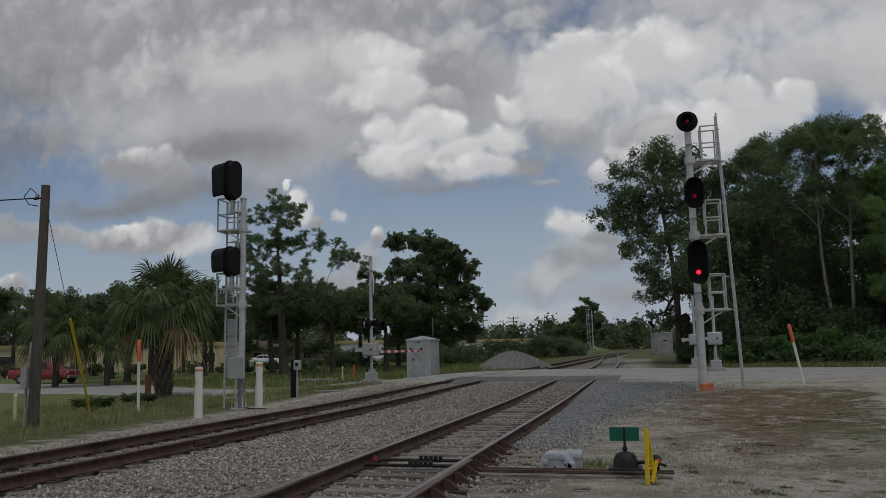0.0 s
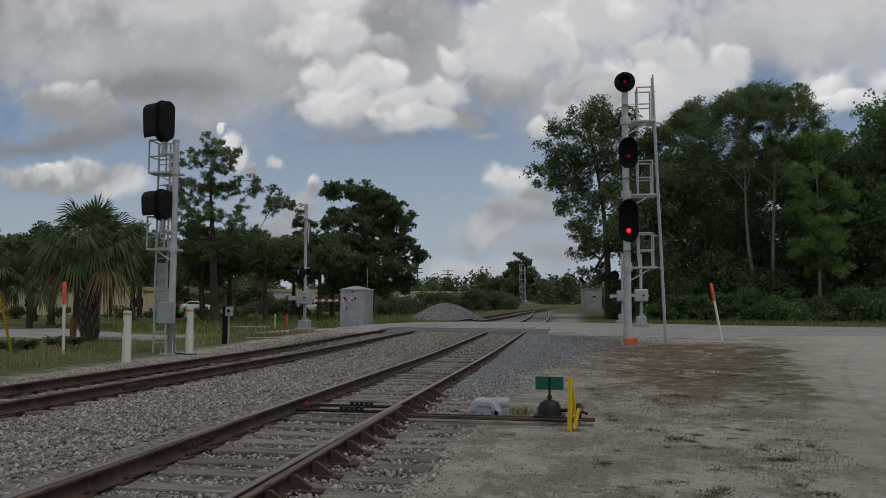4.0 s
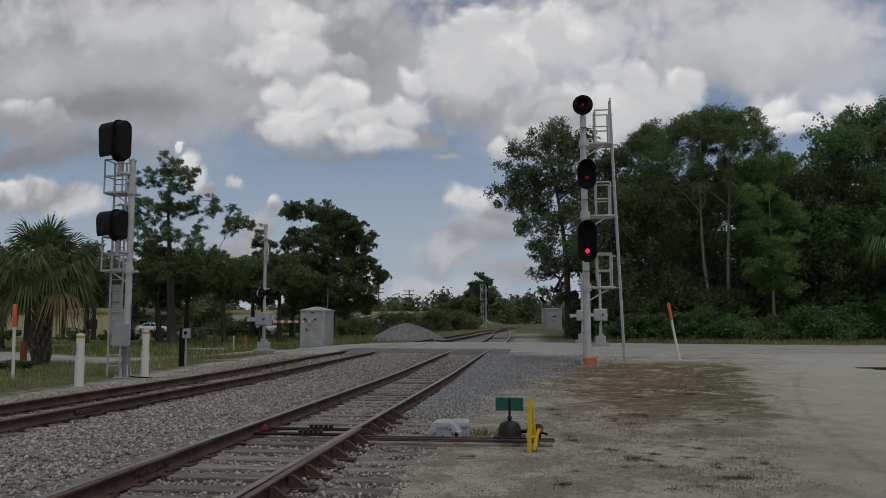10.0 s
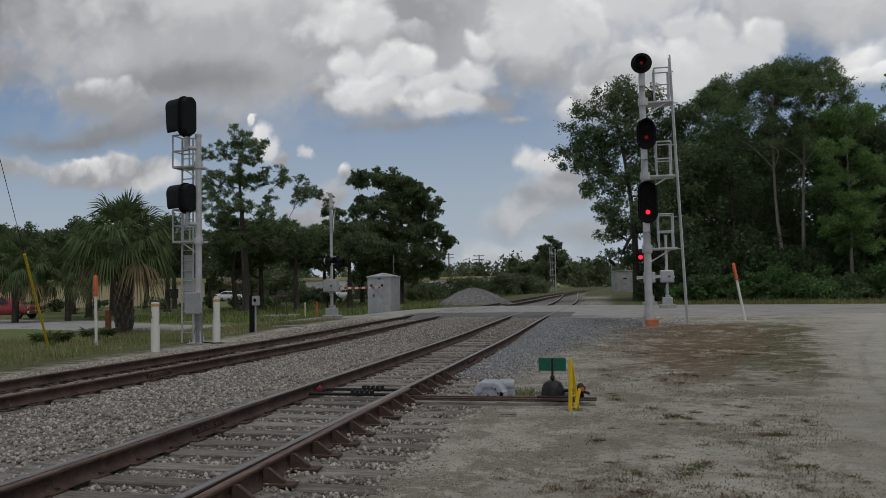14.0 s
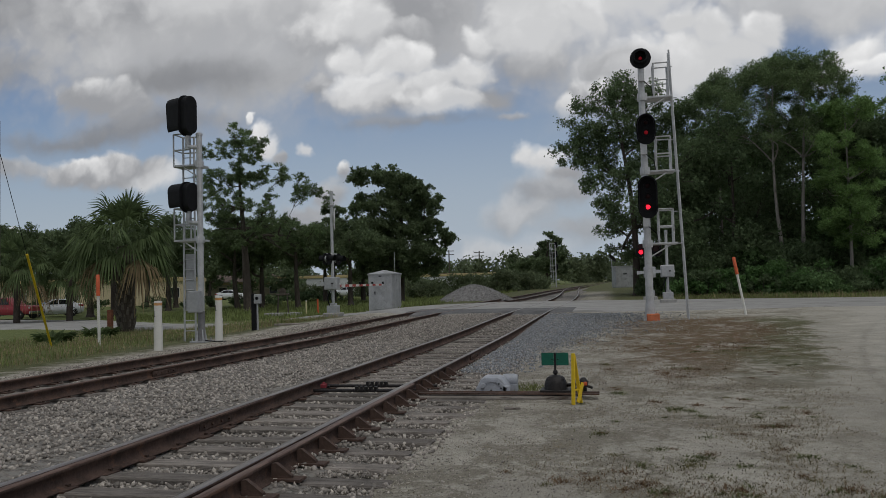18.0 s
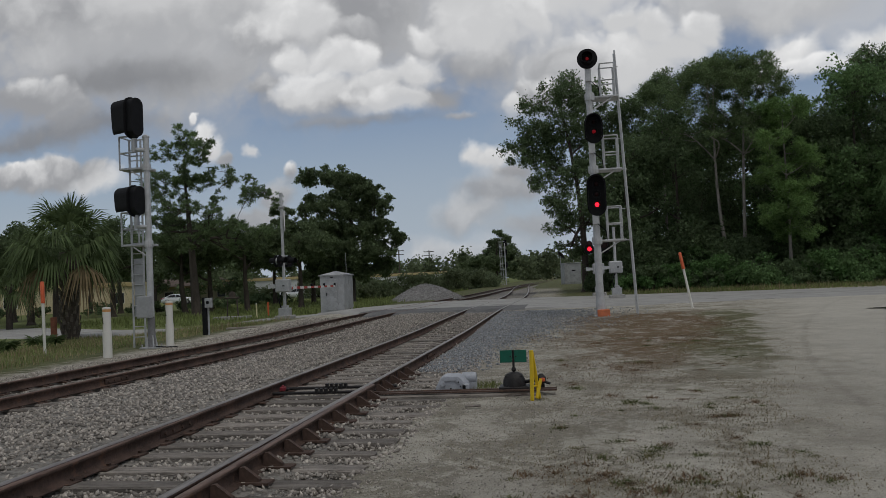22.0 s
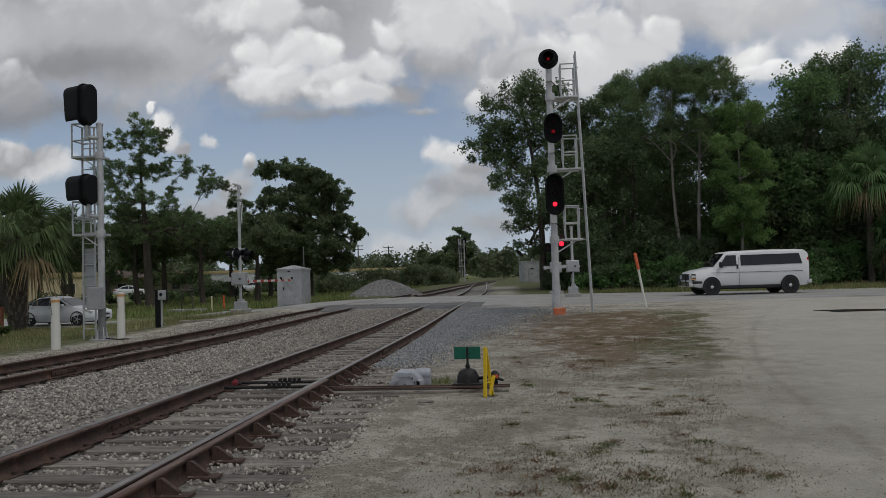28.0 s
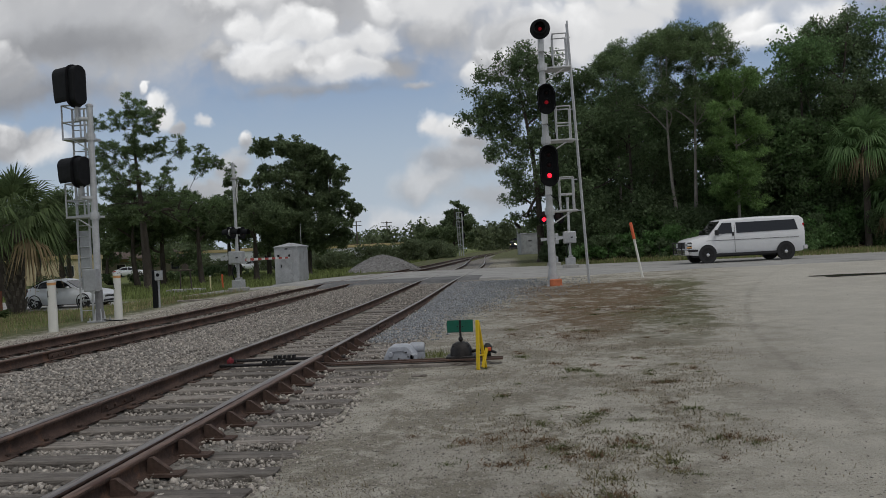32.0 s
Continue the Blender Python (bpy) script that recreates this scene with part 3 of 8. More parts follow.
def ground_material():
    m = bpy.data.materials.new("sandy ground")
    m.use_nodes = True
    nt = m.node_tree
    bs = nt.nodes["Principled BSDF"]
    bs.inputs["Roughness"].default_value = 0.95
    bs.inputs["Specular IOR Level"].default_value = 0.2
    tc = nt.nodes.new("ShaderNodeTexCoord").outputs["Object"]
    sep = nt.nodes.new("ShaderNodeSeparateXYZ")
    nt.links.new(tc, sep.inputs[0])
    x, y = sep.outputs[0], sep.outputs[1]
    n1 = noise_tex(nt, tc, 0.35, 6, 0.6)
    n7 = noise_tex(nt, tc, 1.1, 7, 0.7, 0.6)
    n2 = noise_tex(nt, tc, 2.2, 6, 0.65)
    n3 = noise_tex(nt, tc, 14, 5, 0.7)
    n4 = noise_tex(nt, tc, 55, 4, 0.7)
    n5 = noise_tex(nt, tc, 5.5, 6, 0.7)
    n6 = noise_tex(nt, tc, 120, 3, 0.7)
    sand = mix_rgb(nt, smooth(nt, n2, 0.3, 0.7), (0.41, 0.385, 0.325), (0.56, 0.53, 0.455))
    sand = mix_rgb(nt, smooth(nt, n1, 0.45, 0.62, 0.0, 0.4), sand, (0.25, 0.232, 0.195))
    sand = mix_rgb(nt, shader_math(nt, "MULTIPLY", smooth(nt, n6, 0.53, 0.66), smooth(nt, n5, 0.4, 0.6, 0.2, 0.65)), sand, (0.12, 0.108, 0.088))
    sand = mix_rgb(nt, shader_math(nt, "MULTIPLY", smooth(nt, n4, 0.54, 0.66), smooth(nt, n7, 0.4, 0.6, 0.2, 0.8)), sand, (0.17, 0.15, 0.122))
    sand = mix_rgb(nt, smooth(nt, n6, 0.42, 0.32, 0.0, 0.5), sand, (0.52, 0.50, 0.46))
    peb = nt.nodes.new("ShaderNodeTexVoronoi")
    peb.inputs["Scale"].default_value = 26.0
    nt.links.new(tc, peb.inputs["Vector"])
    pv = nt.nodes.new("ShaderNodeSeparateColor")
    nt.links.new(peb.outputs["Color"], pv.inputs[0])
    pebble = shader_math(nt, "MULTIPLY", smooth(nt, peb.outputs["Distance"], 0.30, 0.2), smooth(nt, pv.outputs[0], 0.5, 0.6))
    sand = mix_rgb(nt, shader_math(nt, "MULTIPLY", pebble, smooth(nt, n7, 0.42, 0.58, 0.15, 0.9)), sand, mix_rgb(nt, smooth(nt, pv.outputs[1], 0.35, 0.7), (0.13, 0.115, 0.09), (0.50, 0.48, 0.44)))
    # wheel marks in the dirt lane
    bend = shader_math(nt, "SUBTRACT", x, shader_math(nt, "ADD", 3.3, shader_math(nt, "MULTIPLY", shader_math(nt, "POWER", shader_math(nt, "DIVIDE", y, 15.0), 2.0), 1.9)))
    mark = smooth(nt, shader_math(nt, "ABSOLUTE", shader_math(nt, "ADD", bend, shader_math(nt, "MULTIPLY", n2, 0.25))), 0.12, 0.02)
    sand = mix_rgb(nt, shader_math(nt, "MULTIPLY", mark, smooth(nt, n5, 0.35, 0.6, 0.05, 0.35)), sand, (0.19, 0.17, 0.14))
    # litter and dead weed between the track and the lane
    lane = shader_math(nt, "SUBTRACT", shader_math(nt, "SUBTRACT", x, shader_math(nt, "MULTIPLY", y, 0.21)), shader_math(nt, "MULTIPLY", shader_math(nt, "SUBTRACT", n7, 0.35), 4.0))
    weedy = smooth(nt, lane, 1.3, -0.6)
    litter = shader_math(nt, "ADD", shader_math(nt, "MULTIPLY", n5, 0.55), shader_math(nt, "MULTIPLY", n3, 0.45))
    lm = shader_math(nt, "MULTIPLY", weedy, smooth(nt, shader_math(nt, "ADD", shader_math(nt, "MULTIPLY", litter, 0.45), shader_math(nt, "MULTIPLY", n7, 0.55)), 0.465, 0.54, 0.0, 0.6), clamp=True)
    near = mix_rgb(nt, lm, sand, mix_rgb(nt, smooth(nt, n4, 0.38, 0.62), (0.105, 0.095, 0.06), (0.235, 0.21, 0.155)))
    # rust-brown and olive patch of dead grass by the signal
    far_in = shader_math(nt, "MULTIPLY", smooth(nt, y, 9.5, 16.0), smooth(nt, y, 27.5, 25.0))
    reach = shader_math(nt, "SUBTRACT", shader_math(nt, "SUBTRACT", x, shader_math(nt, "MULTIPLY", y, 0.2)), shader_math(nt, "MULTIPLY", shader_math(nt, "SUBTRACT", n7, 0.3), 2.6))
    pm = shader_math(nt, "MULTIPLY", shader_math(nt, "MULTIPLY", far_in, smooth(nt, reach, 1.0, 0.6)), smooth(nt, shader_math(nt, "ADD", x, shader_math(nt, "MULTIPLY", n7, 3.0)), 1.6, 3.2))
    pm = shader_math(nt, "MULTIPLY", pm, smooth(nt, shader_math(nt, "ADD", shader_math(nt, "MULTIPLY", litter, 0.5), shader_math(nt, "MULTIPLY", n7, 0.5)), 0.42, 0.50, 0.0, 0.85))
    brown = mix_rgb(nt, smooth(nt, n5, 0.4, 0.62), (0.15, 0.078, 0.034), (0.125, 0.095, 0.045))
    olive = mix_rgb(nt, smooth(nt, n4, 0.4, 0.62), (0.075, 0.082, 0.03), (0.14, 0.135, 0.06))
    green_in = smooth(nt, shader_math(nt, "ADD", reach, shader_math(nt, "MULTIPLY", n1, 3.0)), 0.4, 1.5)
    near = mix_rgb(nt, pm, near, mix_rgb(nt, green_in, brown, olive))
    near = mix_rgb(nt, smooth(nt, lane, 1.2, 2.6, 0.0, 0.5), near, (0.56, 0.535, 0.475))
    # grass beyond: left of the main line and past the road
    grass = mix_rgb(nt, smooth(nt, n2, 0.3, 0.7), (0.125, 0.155, 0.055), (0.185, 0.215, 0.08))
    grass = mix_rgb(nt, smooth(nt, shader_math(nt, "ADD", x, shader_math(nt, "MULTIPLY", n1, 4.0)), -13.0, -9.0), grass, mix_rgb(nt, smooth(nt, n2, 0.3, 0.7), (0.085, 0.095, 0.042), (0.135, 0.14, 0.065)))
    grass = mix_rgb(nt, smooth(nt, n3, 0.55, 0.75), grass, (0.17, 0.15, 0.085))
    wob = shader_math(nt, "MULTIPLY", shader_math(nt, "SUBTRACT", n2, 0.5), 3.0)
    left = smooth(nt, shader_math(nt, "ADD", x, wob), -10.6, -11.8)
    past = smooth(nt, shader_math(nt, "ADD", y, wob), 44.0, 46.0)
    # bare stony strip beside the line past the road
    strip = shader_math(nt, "MULTIPLY", smooth(nt, shader_math(nt, "ADD", x, shader_math(nt, "MULTIPLY", wob, 0.5)), 1.0, -0.2), smooth(nt, y, 84.0, 70.0))
    past = shader_math(nt, "MULTIPLY", past, shader_math(nt, "SUBTRACT", 1.0, shader_math(nt, "MULTIPLY", shader_math(nt, "MULTIPLY", strip, smooth(nt, x, -6.0, -5.0)), 0.85)))
    g = shader_math(nt, "MAXIMUM", left, past)
    col = mix_rgb(nt, g, near, grass)
    nt.links.new(col, bs.inputs["Base Color"])
    b = nt.nodes.new("ShaderNodeBump")
    b.inputs["Strength"].default_value = 1.0
    b.inputs["Distance"].default_value = 0.04
    nt.links.new(shader_math(nt, "ADD", n3, shader_math(nt, "MULTIPLY", n4, 0.5)), b.inputs["Height"])
    nt.links.new(b.outputs[0], bs.inputs["Normal"])
    return m


def build_road():
    xs = np.concatenate([np.arange(-90, -24, 3.0), np.arange(-24, 26, 0.5), np.arange(26, 120, 4.0)])
    k = np.linspace(-1, 1, 15)
    c, w = road_centre(xs)
    gx = np.repeat(xs[:, None], len(k), 1)
    edge = 0.25 * np.sin(xs * 1.7) + 0.18 * np.sin(xs * 4.1)
    gy = c[:, None] + k[None] * w[:, None] + (np.abs(k) > 0.99) * edge[:, None]
    z = ground_z(gx, gy) + 0.035 - 0.1 * (np.abs(k) > 0.99)[None]
    hump = (1 - sstep(0, 5, np.maximum(main_x(gy) - 1.0 - gx, gx - siding_x(gy) - 1.0)))
    z = z * (1 - hump) + hump * (rail_top(gy) - 0.012 - 0.16 * (np.abs(k) > 0.99)[None])
    v = np.stack([gx, gy, z], -1).reshape(-1, 3)
    n, m = len(xs), len(k)
    i = np.arange((n - 1) * (m - 1))
    a = (i // (m - 1)) * m + i % (m - 1)
    f = np.stack([a, a + m, a + m + 1, a + 1], -1)
    mid = v[f].mean(1)
    on = (mid[:, 0] > main_x(mid[:, 1]) - 1.4) & (mid[:, 0] < siding_x(mid[:, 1]) + 1.6) & (mid[:, 1] < 36)
    ob = new("road", raw_mesh("road", v, f, [ROAD, ASPHALT], on.astype(int), True))
    tagged(ob, "pale worn road surface over the level crossing", "road", kind="structure")


# ---- railway ----
RAIL_PROFILE = [(-0.07, -0.165), (0.07, -0.165), (0.07, -0.152), (0.012, -0.135), (0.009, -0.045), (0.036, -0.034), (0.037, -0.008), (0.028, 0.0), (-0.028, 0.0), (-0.037, -0.008), (-0.036, -0.034), (-0.009, -0.045), (-0.012, -0.135), (-0.07, -0.152)]


def rail_mesh(name, line, offset, ys, top, drop=0.0):
    """One rail drawn along a line of the plan, offset sideways, with a brighter running face."""
    ys = np.asarray(ys, float)
    x = line(ys)
    dx = np.gradient(x, ys)
    nrm = np.sqrt(1 + dx * dx)
    cx, cy = x + offset / nrm, ys - offset * dx / nrm
    z = rail_top(ys) - drop
    n = len(RAIL_PROFILE)
    v = []
    for px_, pz in RAIL_PROFILE:
        v.append(np.stack([cx + px_ / nrm, cy - px_ * dx / nrm, z + pz], -1))
    v = np.stack(v, 1).reshape(-1, 3)
    f, mi = [], []
    for i in range(len(ys) - 1):
        for k in range(n):
            j = (k + 1) % n
            f.append((i * n + k, i * n + j, (i + 1) * n + j, (i + 1) * n + k))
            mi.append(1 if k in (6, 7, 8) else 0)
    return raw_mesh(name, v, np.array(f), [STEEL_RUST, top], mi)


def box_mesh(name, s, material, bevel=0.0):
    return MB().box((0, 0, 0), s).mesh(name, material, bevel)


def build_track(name, line, y0, y1, top, label, tie_y1, tie_len=2.6, tie_drop=0.165, seed=1, long_ties=()):
    rng = random.Random(seed)
    tr = thing(name, 0, 0, 0, label, "railway track", kind="structure")
    ys = np.concatenate([np.arange(y0, 60, 1.0), np.arange(60, y1 + 0.1, 2.5)])
    for o in (-0.7525, 0.7525):
        part("rail", rail_mesh("rail", line, o, ys, top), None, tr)
    meshes = [box_mesh("tie", (tie_len, 0.215, 0.17), TIE, 0.012) for _ in range(3)]
    for me in meshes:
        for vtx in me.vertices:
            vtx.co += Vector((rng.uniform(-0.03, 0.03), rng.uniform(-0.008, 0.008), rng.uniform(-0.008, 0.006)))
    plate = MB().box((0, 0, 0), (0.34, 0.18, 0.018)).box((0.1, 0.05, 0.014), (0.03, 0.03, 0.03)).box((-0.1, -0.05, 0.014), (0.03, 0.03, 0.03)).mesh("tie_plate", STEEL_RUST)
    y, k = y0 + 0.2, 0
    while y < tie_y1:
        x = float(line(y))
        h = math.degrees(math.atan(float(line(y + 0.5) - line(y - 0.5))))
        extra = [e for e in long_ties if e[0] <= y <= e[1]]
        z = float(rail_top(y)) - tie_drop - 0.085 - 0.012
        t = part("tie", meshes[k % 3], None, tr)
        sx = 1.0
        off = rng.uniform(-0.06, 0.06)
        if extra:
            sx = extra[0][2] / tie_len
            off = (extra[0][2] - tie_len) / 2 + rng.uniform(-0.1, 0.1)
        t.matrix_basis = pose(x + off, y + rng.uniform(-0.02, 0.02), z + rng.uniform(-0.012, 0.008), 0, rng.uniform(-0.4, 0.4), -h + rng.uniform(-1.2, 1.2)) @ Matrix.Diagonal((sx, 1, 1, 1))
        if y < 17:
            for o in (-0.7525, 0.7525):
                p = part("tie_plate", plate, None, tr)
                p.matrix_basis = pose(x + o, y, float(rail_top(y)) - tie_drop - 0.006, 0, 0, -h)
        y += 0.53
        k += 1
    return tr


def build_bed():
    """Ballast bed under both tracks, as far as the line can be seen."""
    ys = np.concatenate([np.arange(-14, 60, 0.35), np.arange(60, 420, 3.0)])
    k = np.linspace(0, 1, 46)
    a = main_x(ys) - 2.6
    b = np.maximum(siding_x(ys), main_x(ys) + 0.4) + 1.75
    gx = a[:, None] + (b - a)[:, None] * k[None]
    gy = np.repeat(ys[:, None], len(k), 1)
    top = rail_top(gy) - 0.172
    edge = np.minimum(gx - a[:, None], b[:, None] - gx)
    base = ground_z(gx, gy) - 0.06
    z = base + (top - base) * sstep(0.0, 0.9, edge)
    z = np.maximum(z, base)
    mid = np.abs(gx - siding_x(gy)) < 0.72
    z = z - 0.05 * mid + 0.03 * (np.abs(gx - (main_x(gy) + siding_x(gy)) / 2) < 1.2) * (gy < 28)
    z = z - 0.055 * (np.abs(gx - main_x(gy)) < 1.35)
    z = z + np.random.RandomState(3).uniform(-0.012, 0.012, z.shape)
    c, w = road_centre(gx)
    z = np.where(np.abs(gy - c) < w - 0.3, z - 0.1, z)
    v = np.stack([gx, gy, z], -1).reshape(-1, 3)
    n, m = len(ys), len(k)
    i = np.arange((n - 1) * (m - 1))
    q = (i // (m - 1)) * m + i % (m - 1)
    f = np.stack([q, q + m, q + m + 1, q + 1], -1)
    ob = new("track_bed", raw_mesh("track_bed", v, f, STONE_BED, smooth_it=True))
    tagged(ob, "grey crushed stone ballast bed under the tracks", "ballast", kind="structure")
    return ys, z


STONE_SHAPES = []


def stone_shapes(rs, n=10, few=False):
    """A few angular stones of unit size."""
    if few:
        base = np.array([(1, 0, -.3), (-.6, .85, -.3), (-.6, -.85, -.3), (.1, .1, .8), (0, 0, -.6)], float)
    else:
        base = np.array([(1, 0, 0), (-1, 0, 0), (0, 1, 0), (0, -1, 0), (0, 0, 1), (0, 0, -1), (.6, .6, .6), (-.6, -.6, -.5)], float)
    out = []
    for _ in range(n):
        v = base * rs.uniform(0.7, 1.15, (len(base), 1)) * np.array([1, rs.uniform(0.65, 1), rs.uniform(0.5, 0.8)])
        bm = bmesh.new()
        for p in v:
            bm.verts.new(p)
        hull = bmesh.ops.convex_hull(bm, input=bm.verts)
        loose = [x for x in bm.verts if not x.link_faces]
        bmesh.ops.delete(bm, geom=loose, context="VERTS")
        bmesh.ops.triangulate(bm, faces=bm.faces)
        bm.verts.index_update()
        out.append((np.array([x.co[:] for x in bm.verts]), np.array([[q.index for q in f.verts] for f in bm.faces])))
        bm.free()
    return out


def scatter_stones(name, xyz, size, material, label, seed=5, category="gravel", few=False):
    """Many loose stones as one object."""
    rs = np.random.RandomState(seed)
    shapes = stone_shapes(rs, few=few)
    pick = rs.randint(0, len(shapes), len(xyz))
    vs, fs, o = [], [], 0
    for s, (bv, bf) in enumerate(shapes):
        idx = np.where(pick == s)[0]
        if not len(idx):
            continue
        n = len(idx)
        q = rs.normal(size=(n, 4))
        q /= np.linalg.norm(q, axis=1, keepdims=True)
        w, x, y, z = q.T
        R = np.stack([np.stack([1 - 2 * (y * y + z * z), 2 * (x * y - z * w), 2 * (x * z + y * w)], -1), np.stack([2 * (x * y + z * w), 1 - 2 * (x * x + z * z), 2 * (y * z - x * w)], -1), np.stack([2 * (x * z - y * w), 2 * (y * z + x * w), 1 - 2 * (x * x + y * y)], -1)], 1)
        p = np.einsum("nij,kj->nki", R, bv) * size[idx][:, None, None] + xyz[idx][:, None, :]
        vs.append(p.reshape(-1, 3))
        fs.append((bf[None] + (np.arange(n) * len(bv))[:, None, None]).reshape(-1, 3) + o)
        o += n * len(bv)
    ob = new(name, raw_mesh(name, np.concatenate(vs), np.concatenate(fs), material))
    return tagged(ob, label, category, kind="stuff")


def bed_height(x, y):
    a = main_x(y) - 2.6
    b = np.maximum(siding_x(y), main_x(y) + 0.4) + 1.75
    edge = np.minimum(x - a, b - x)
    base = ground_z(x, y) - 0.06
    z = base + (rail_top(y) - 0.172 - base) * sstep(0.0, 0.9, edge)
    z = np.maximum(z, ground_z(x, y) - 0.01)
    z = z - 0.055 * (np.abs(x - main_x(y)) < 1.35)
    z = z - 0.05 * (np.abs(x - siding_x(y)) < 0.72) + 0.03 * (np.abs(x - (main_x(y) + siding_x(y)) / 2) < 1.2)
    return z


def build_stones():
    rs = np.random.RandomState(11)
    # between and beside the tracks, denser nearby
    def field(n, y0, y1, f0, f1, power=1.6):
        y = y0 + (y1 - y0) * rs.uniform(0, 1, n) ** power
        t = rs.uniform(f0, f1, n)
        a, b = main_x(y) - 2.7, siding_x(y) + 1.9
        return a + (b - a) * t, y
    for n, y0, y1, power, few, tone in ((36000, 2.0, 13.0, 1.25, False, "grey and tan crushed stone ballast"), (42000, 13.0, 31.0, 1.2, True, "grey and tan crushed stone ballast towards the crossing")):
        x, y = field(n, y0, y1, 0.0, 1.0, power)
        near_rail = np.minimum(np.abs(np.abs(x - siding_x(y)) - 0.7525), np.abs(np.abs(x - main_x(y)) - 0.7525)) < 0.1
        inside = (np.abs(x - siding_x(y)) < 1.3) | ((x > siding_x(y)) & (x < siding_x(y) + 1.75) & (y < 12))
        main_in = np.abs(x - main_x(y)) < 1.3
        on_tie = (inside | main_in) & ((((y - 0.2 + 14) % 0.53) < 0.12) | (((y - 0.2 + 14) % 0.53) > 0.41))
        keep = ~near_rail & ~(on_tie & (rs.uniform(0, 1, len(x)) < 0.9))
        x, y = x[keep], y[keep]
        z = bed_height(x, y) + rs.uniform(-0.008, 0.02, len(x))
        size = rs.uniform(0.017, 0.038, len(x)) * (1 + 0.35 * (rs.uniform(0, 1, len(x)) < 0.08)) * (1.2 if few else 1.0)
        scatter_stones("ballast", np.stack([x, y, z], -1), size, STONE, tone, 5, "ballast", few)
    # fresh blue-grey stone right of the siding towards the crossing
    n = 20000
    y = 12.5 + 17.5 * rs.uniform(0, 1, n) ** 0.8
    t = np.abs(rs.normal(0, 0.55, n))
    x = siding_x(y) + 0.9 + t * (0.9 + 2.3 * sstep(14, 28, y))
    z = np.maximum(bed_height(x, y), ground_z(x, y)) + rs.uniform(-0.005, 0.02, n)
    scatter_stones("fresh_ballast", np.stack([x, y, z], -1), rs.uniform(0.018, 0.04, n), STONE_BLUE, "fresh blue-grey crushed stone beside the siding", 6, "ballast", True)
    # small gravel strewn over the sand
    n = 44000
    y = 3.0 + 22 * rs.uniform(0, 1, n) ** 1.7
    x = siding_x(y) + 1.2 + np.abs(rs.normal(0, 1.0, n)) * (1.6 + 0.10 * y)
    z = ground_z(x, y) + rs.uniform(-0.002, 0.006, n)
    scatter_stones("loose_gravel", np.stack([x, y, z], -1), rs.uniform(0.004, 0.014, n) * (1 + (rs.uniform(0, 1, n) < 0.03)), STONE, "small loose gravel strewn on sand", 7, "gravel", True)


# ---- trees ----
def leaf_cloud(rs, centres, radii, count, size, flat=0.75, shape="leaf"):
    """Leaves on twigs round the given clump centres: arrays of corners and faces."""
    twigs = 9
    n = len(centres)
    d = rs.normal(size=(n * twigs, 3))
    d /= np.linalg.norm(d, axis=1, keepdims=True)
    rt = np.repeat(radii, twigs)
    tc = np.repeat(centres, twigs, 0) + d * (rt * rs.uniform(0.3, 1.05, n * twigs))[:, None] * np.array([1, 1, flat])
    count = int(count * 1.2)
    per = np.maximum(3, (count * rt ** 2 / (rt ** 2).sum() * rs.uniform(0.6, 1.4, len(rt))).astype(int))
    c = np.repeat(tc, per, 0)
    r = np.repeat(rt, per)
    m = len(c)
    e = rs.normal(size=(m, 3)) * np.array([1, 1, 0.75])
    p = c + e * (r * (0.24 if shape == "leaf" else 0.2))[:, None]
    s = 0.8 * size * rs.uniform(0.55, 1.35, m)
    a = rs.normal(size=(m, 3)) + np.array([0, 0, -0.3])
    if shape == "needle":
        a = e + 0.5 * rs.normal(size=(m, 3)) + np.array([0, 0, 0.5])
    a /= np.linalg.norm(a, axis=1, keepdims=True)
    b = np.cross(a, rs.normal(size=(m, 3)))
    b /= np.linalg.norm(b, axis=1, keepdims=True)
    wide = 0.42 if shape == "leaf" else 0.17
    A, B = a * s[:, None], b * (s * wide)[:, None]
    v = np.stack([p - B, p + B, p + A], 1).reshape(-1, 3)
    f = np.arange(len(v)).reshape(-1, 3)
    return v, f


def limb(mb, p0, p1, r0, r1, rs, bend=0.12, n=6, steps=4):
    p0, p1 = np.array(p0, float), np.array(p1, float)
    L = np.linalg.norm(p1 - p0)
    pts, rads = [], []
    off = rs.normal(size=3) * bend * L
    for i in range(steps + 1):
        t = i / steps
        pts.append(p0 + (p1 - p0) * t + off * math.sin(math.pi * t))
        rads.append(r0 + (r1 - r0) * t)
    mb.tube(pts, rads, n)
    return pts


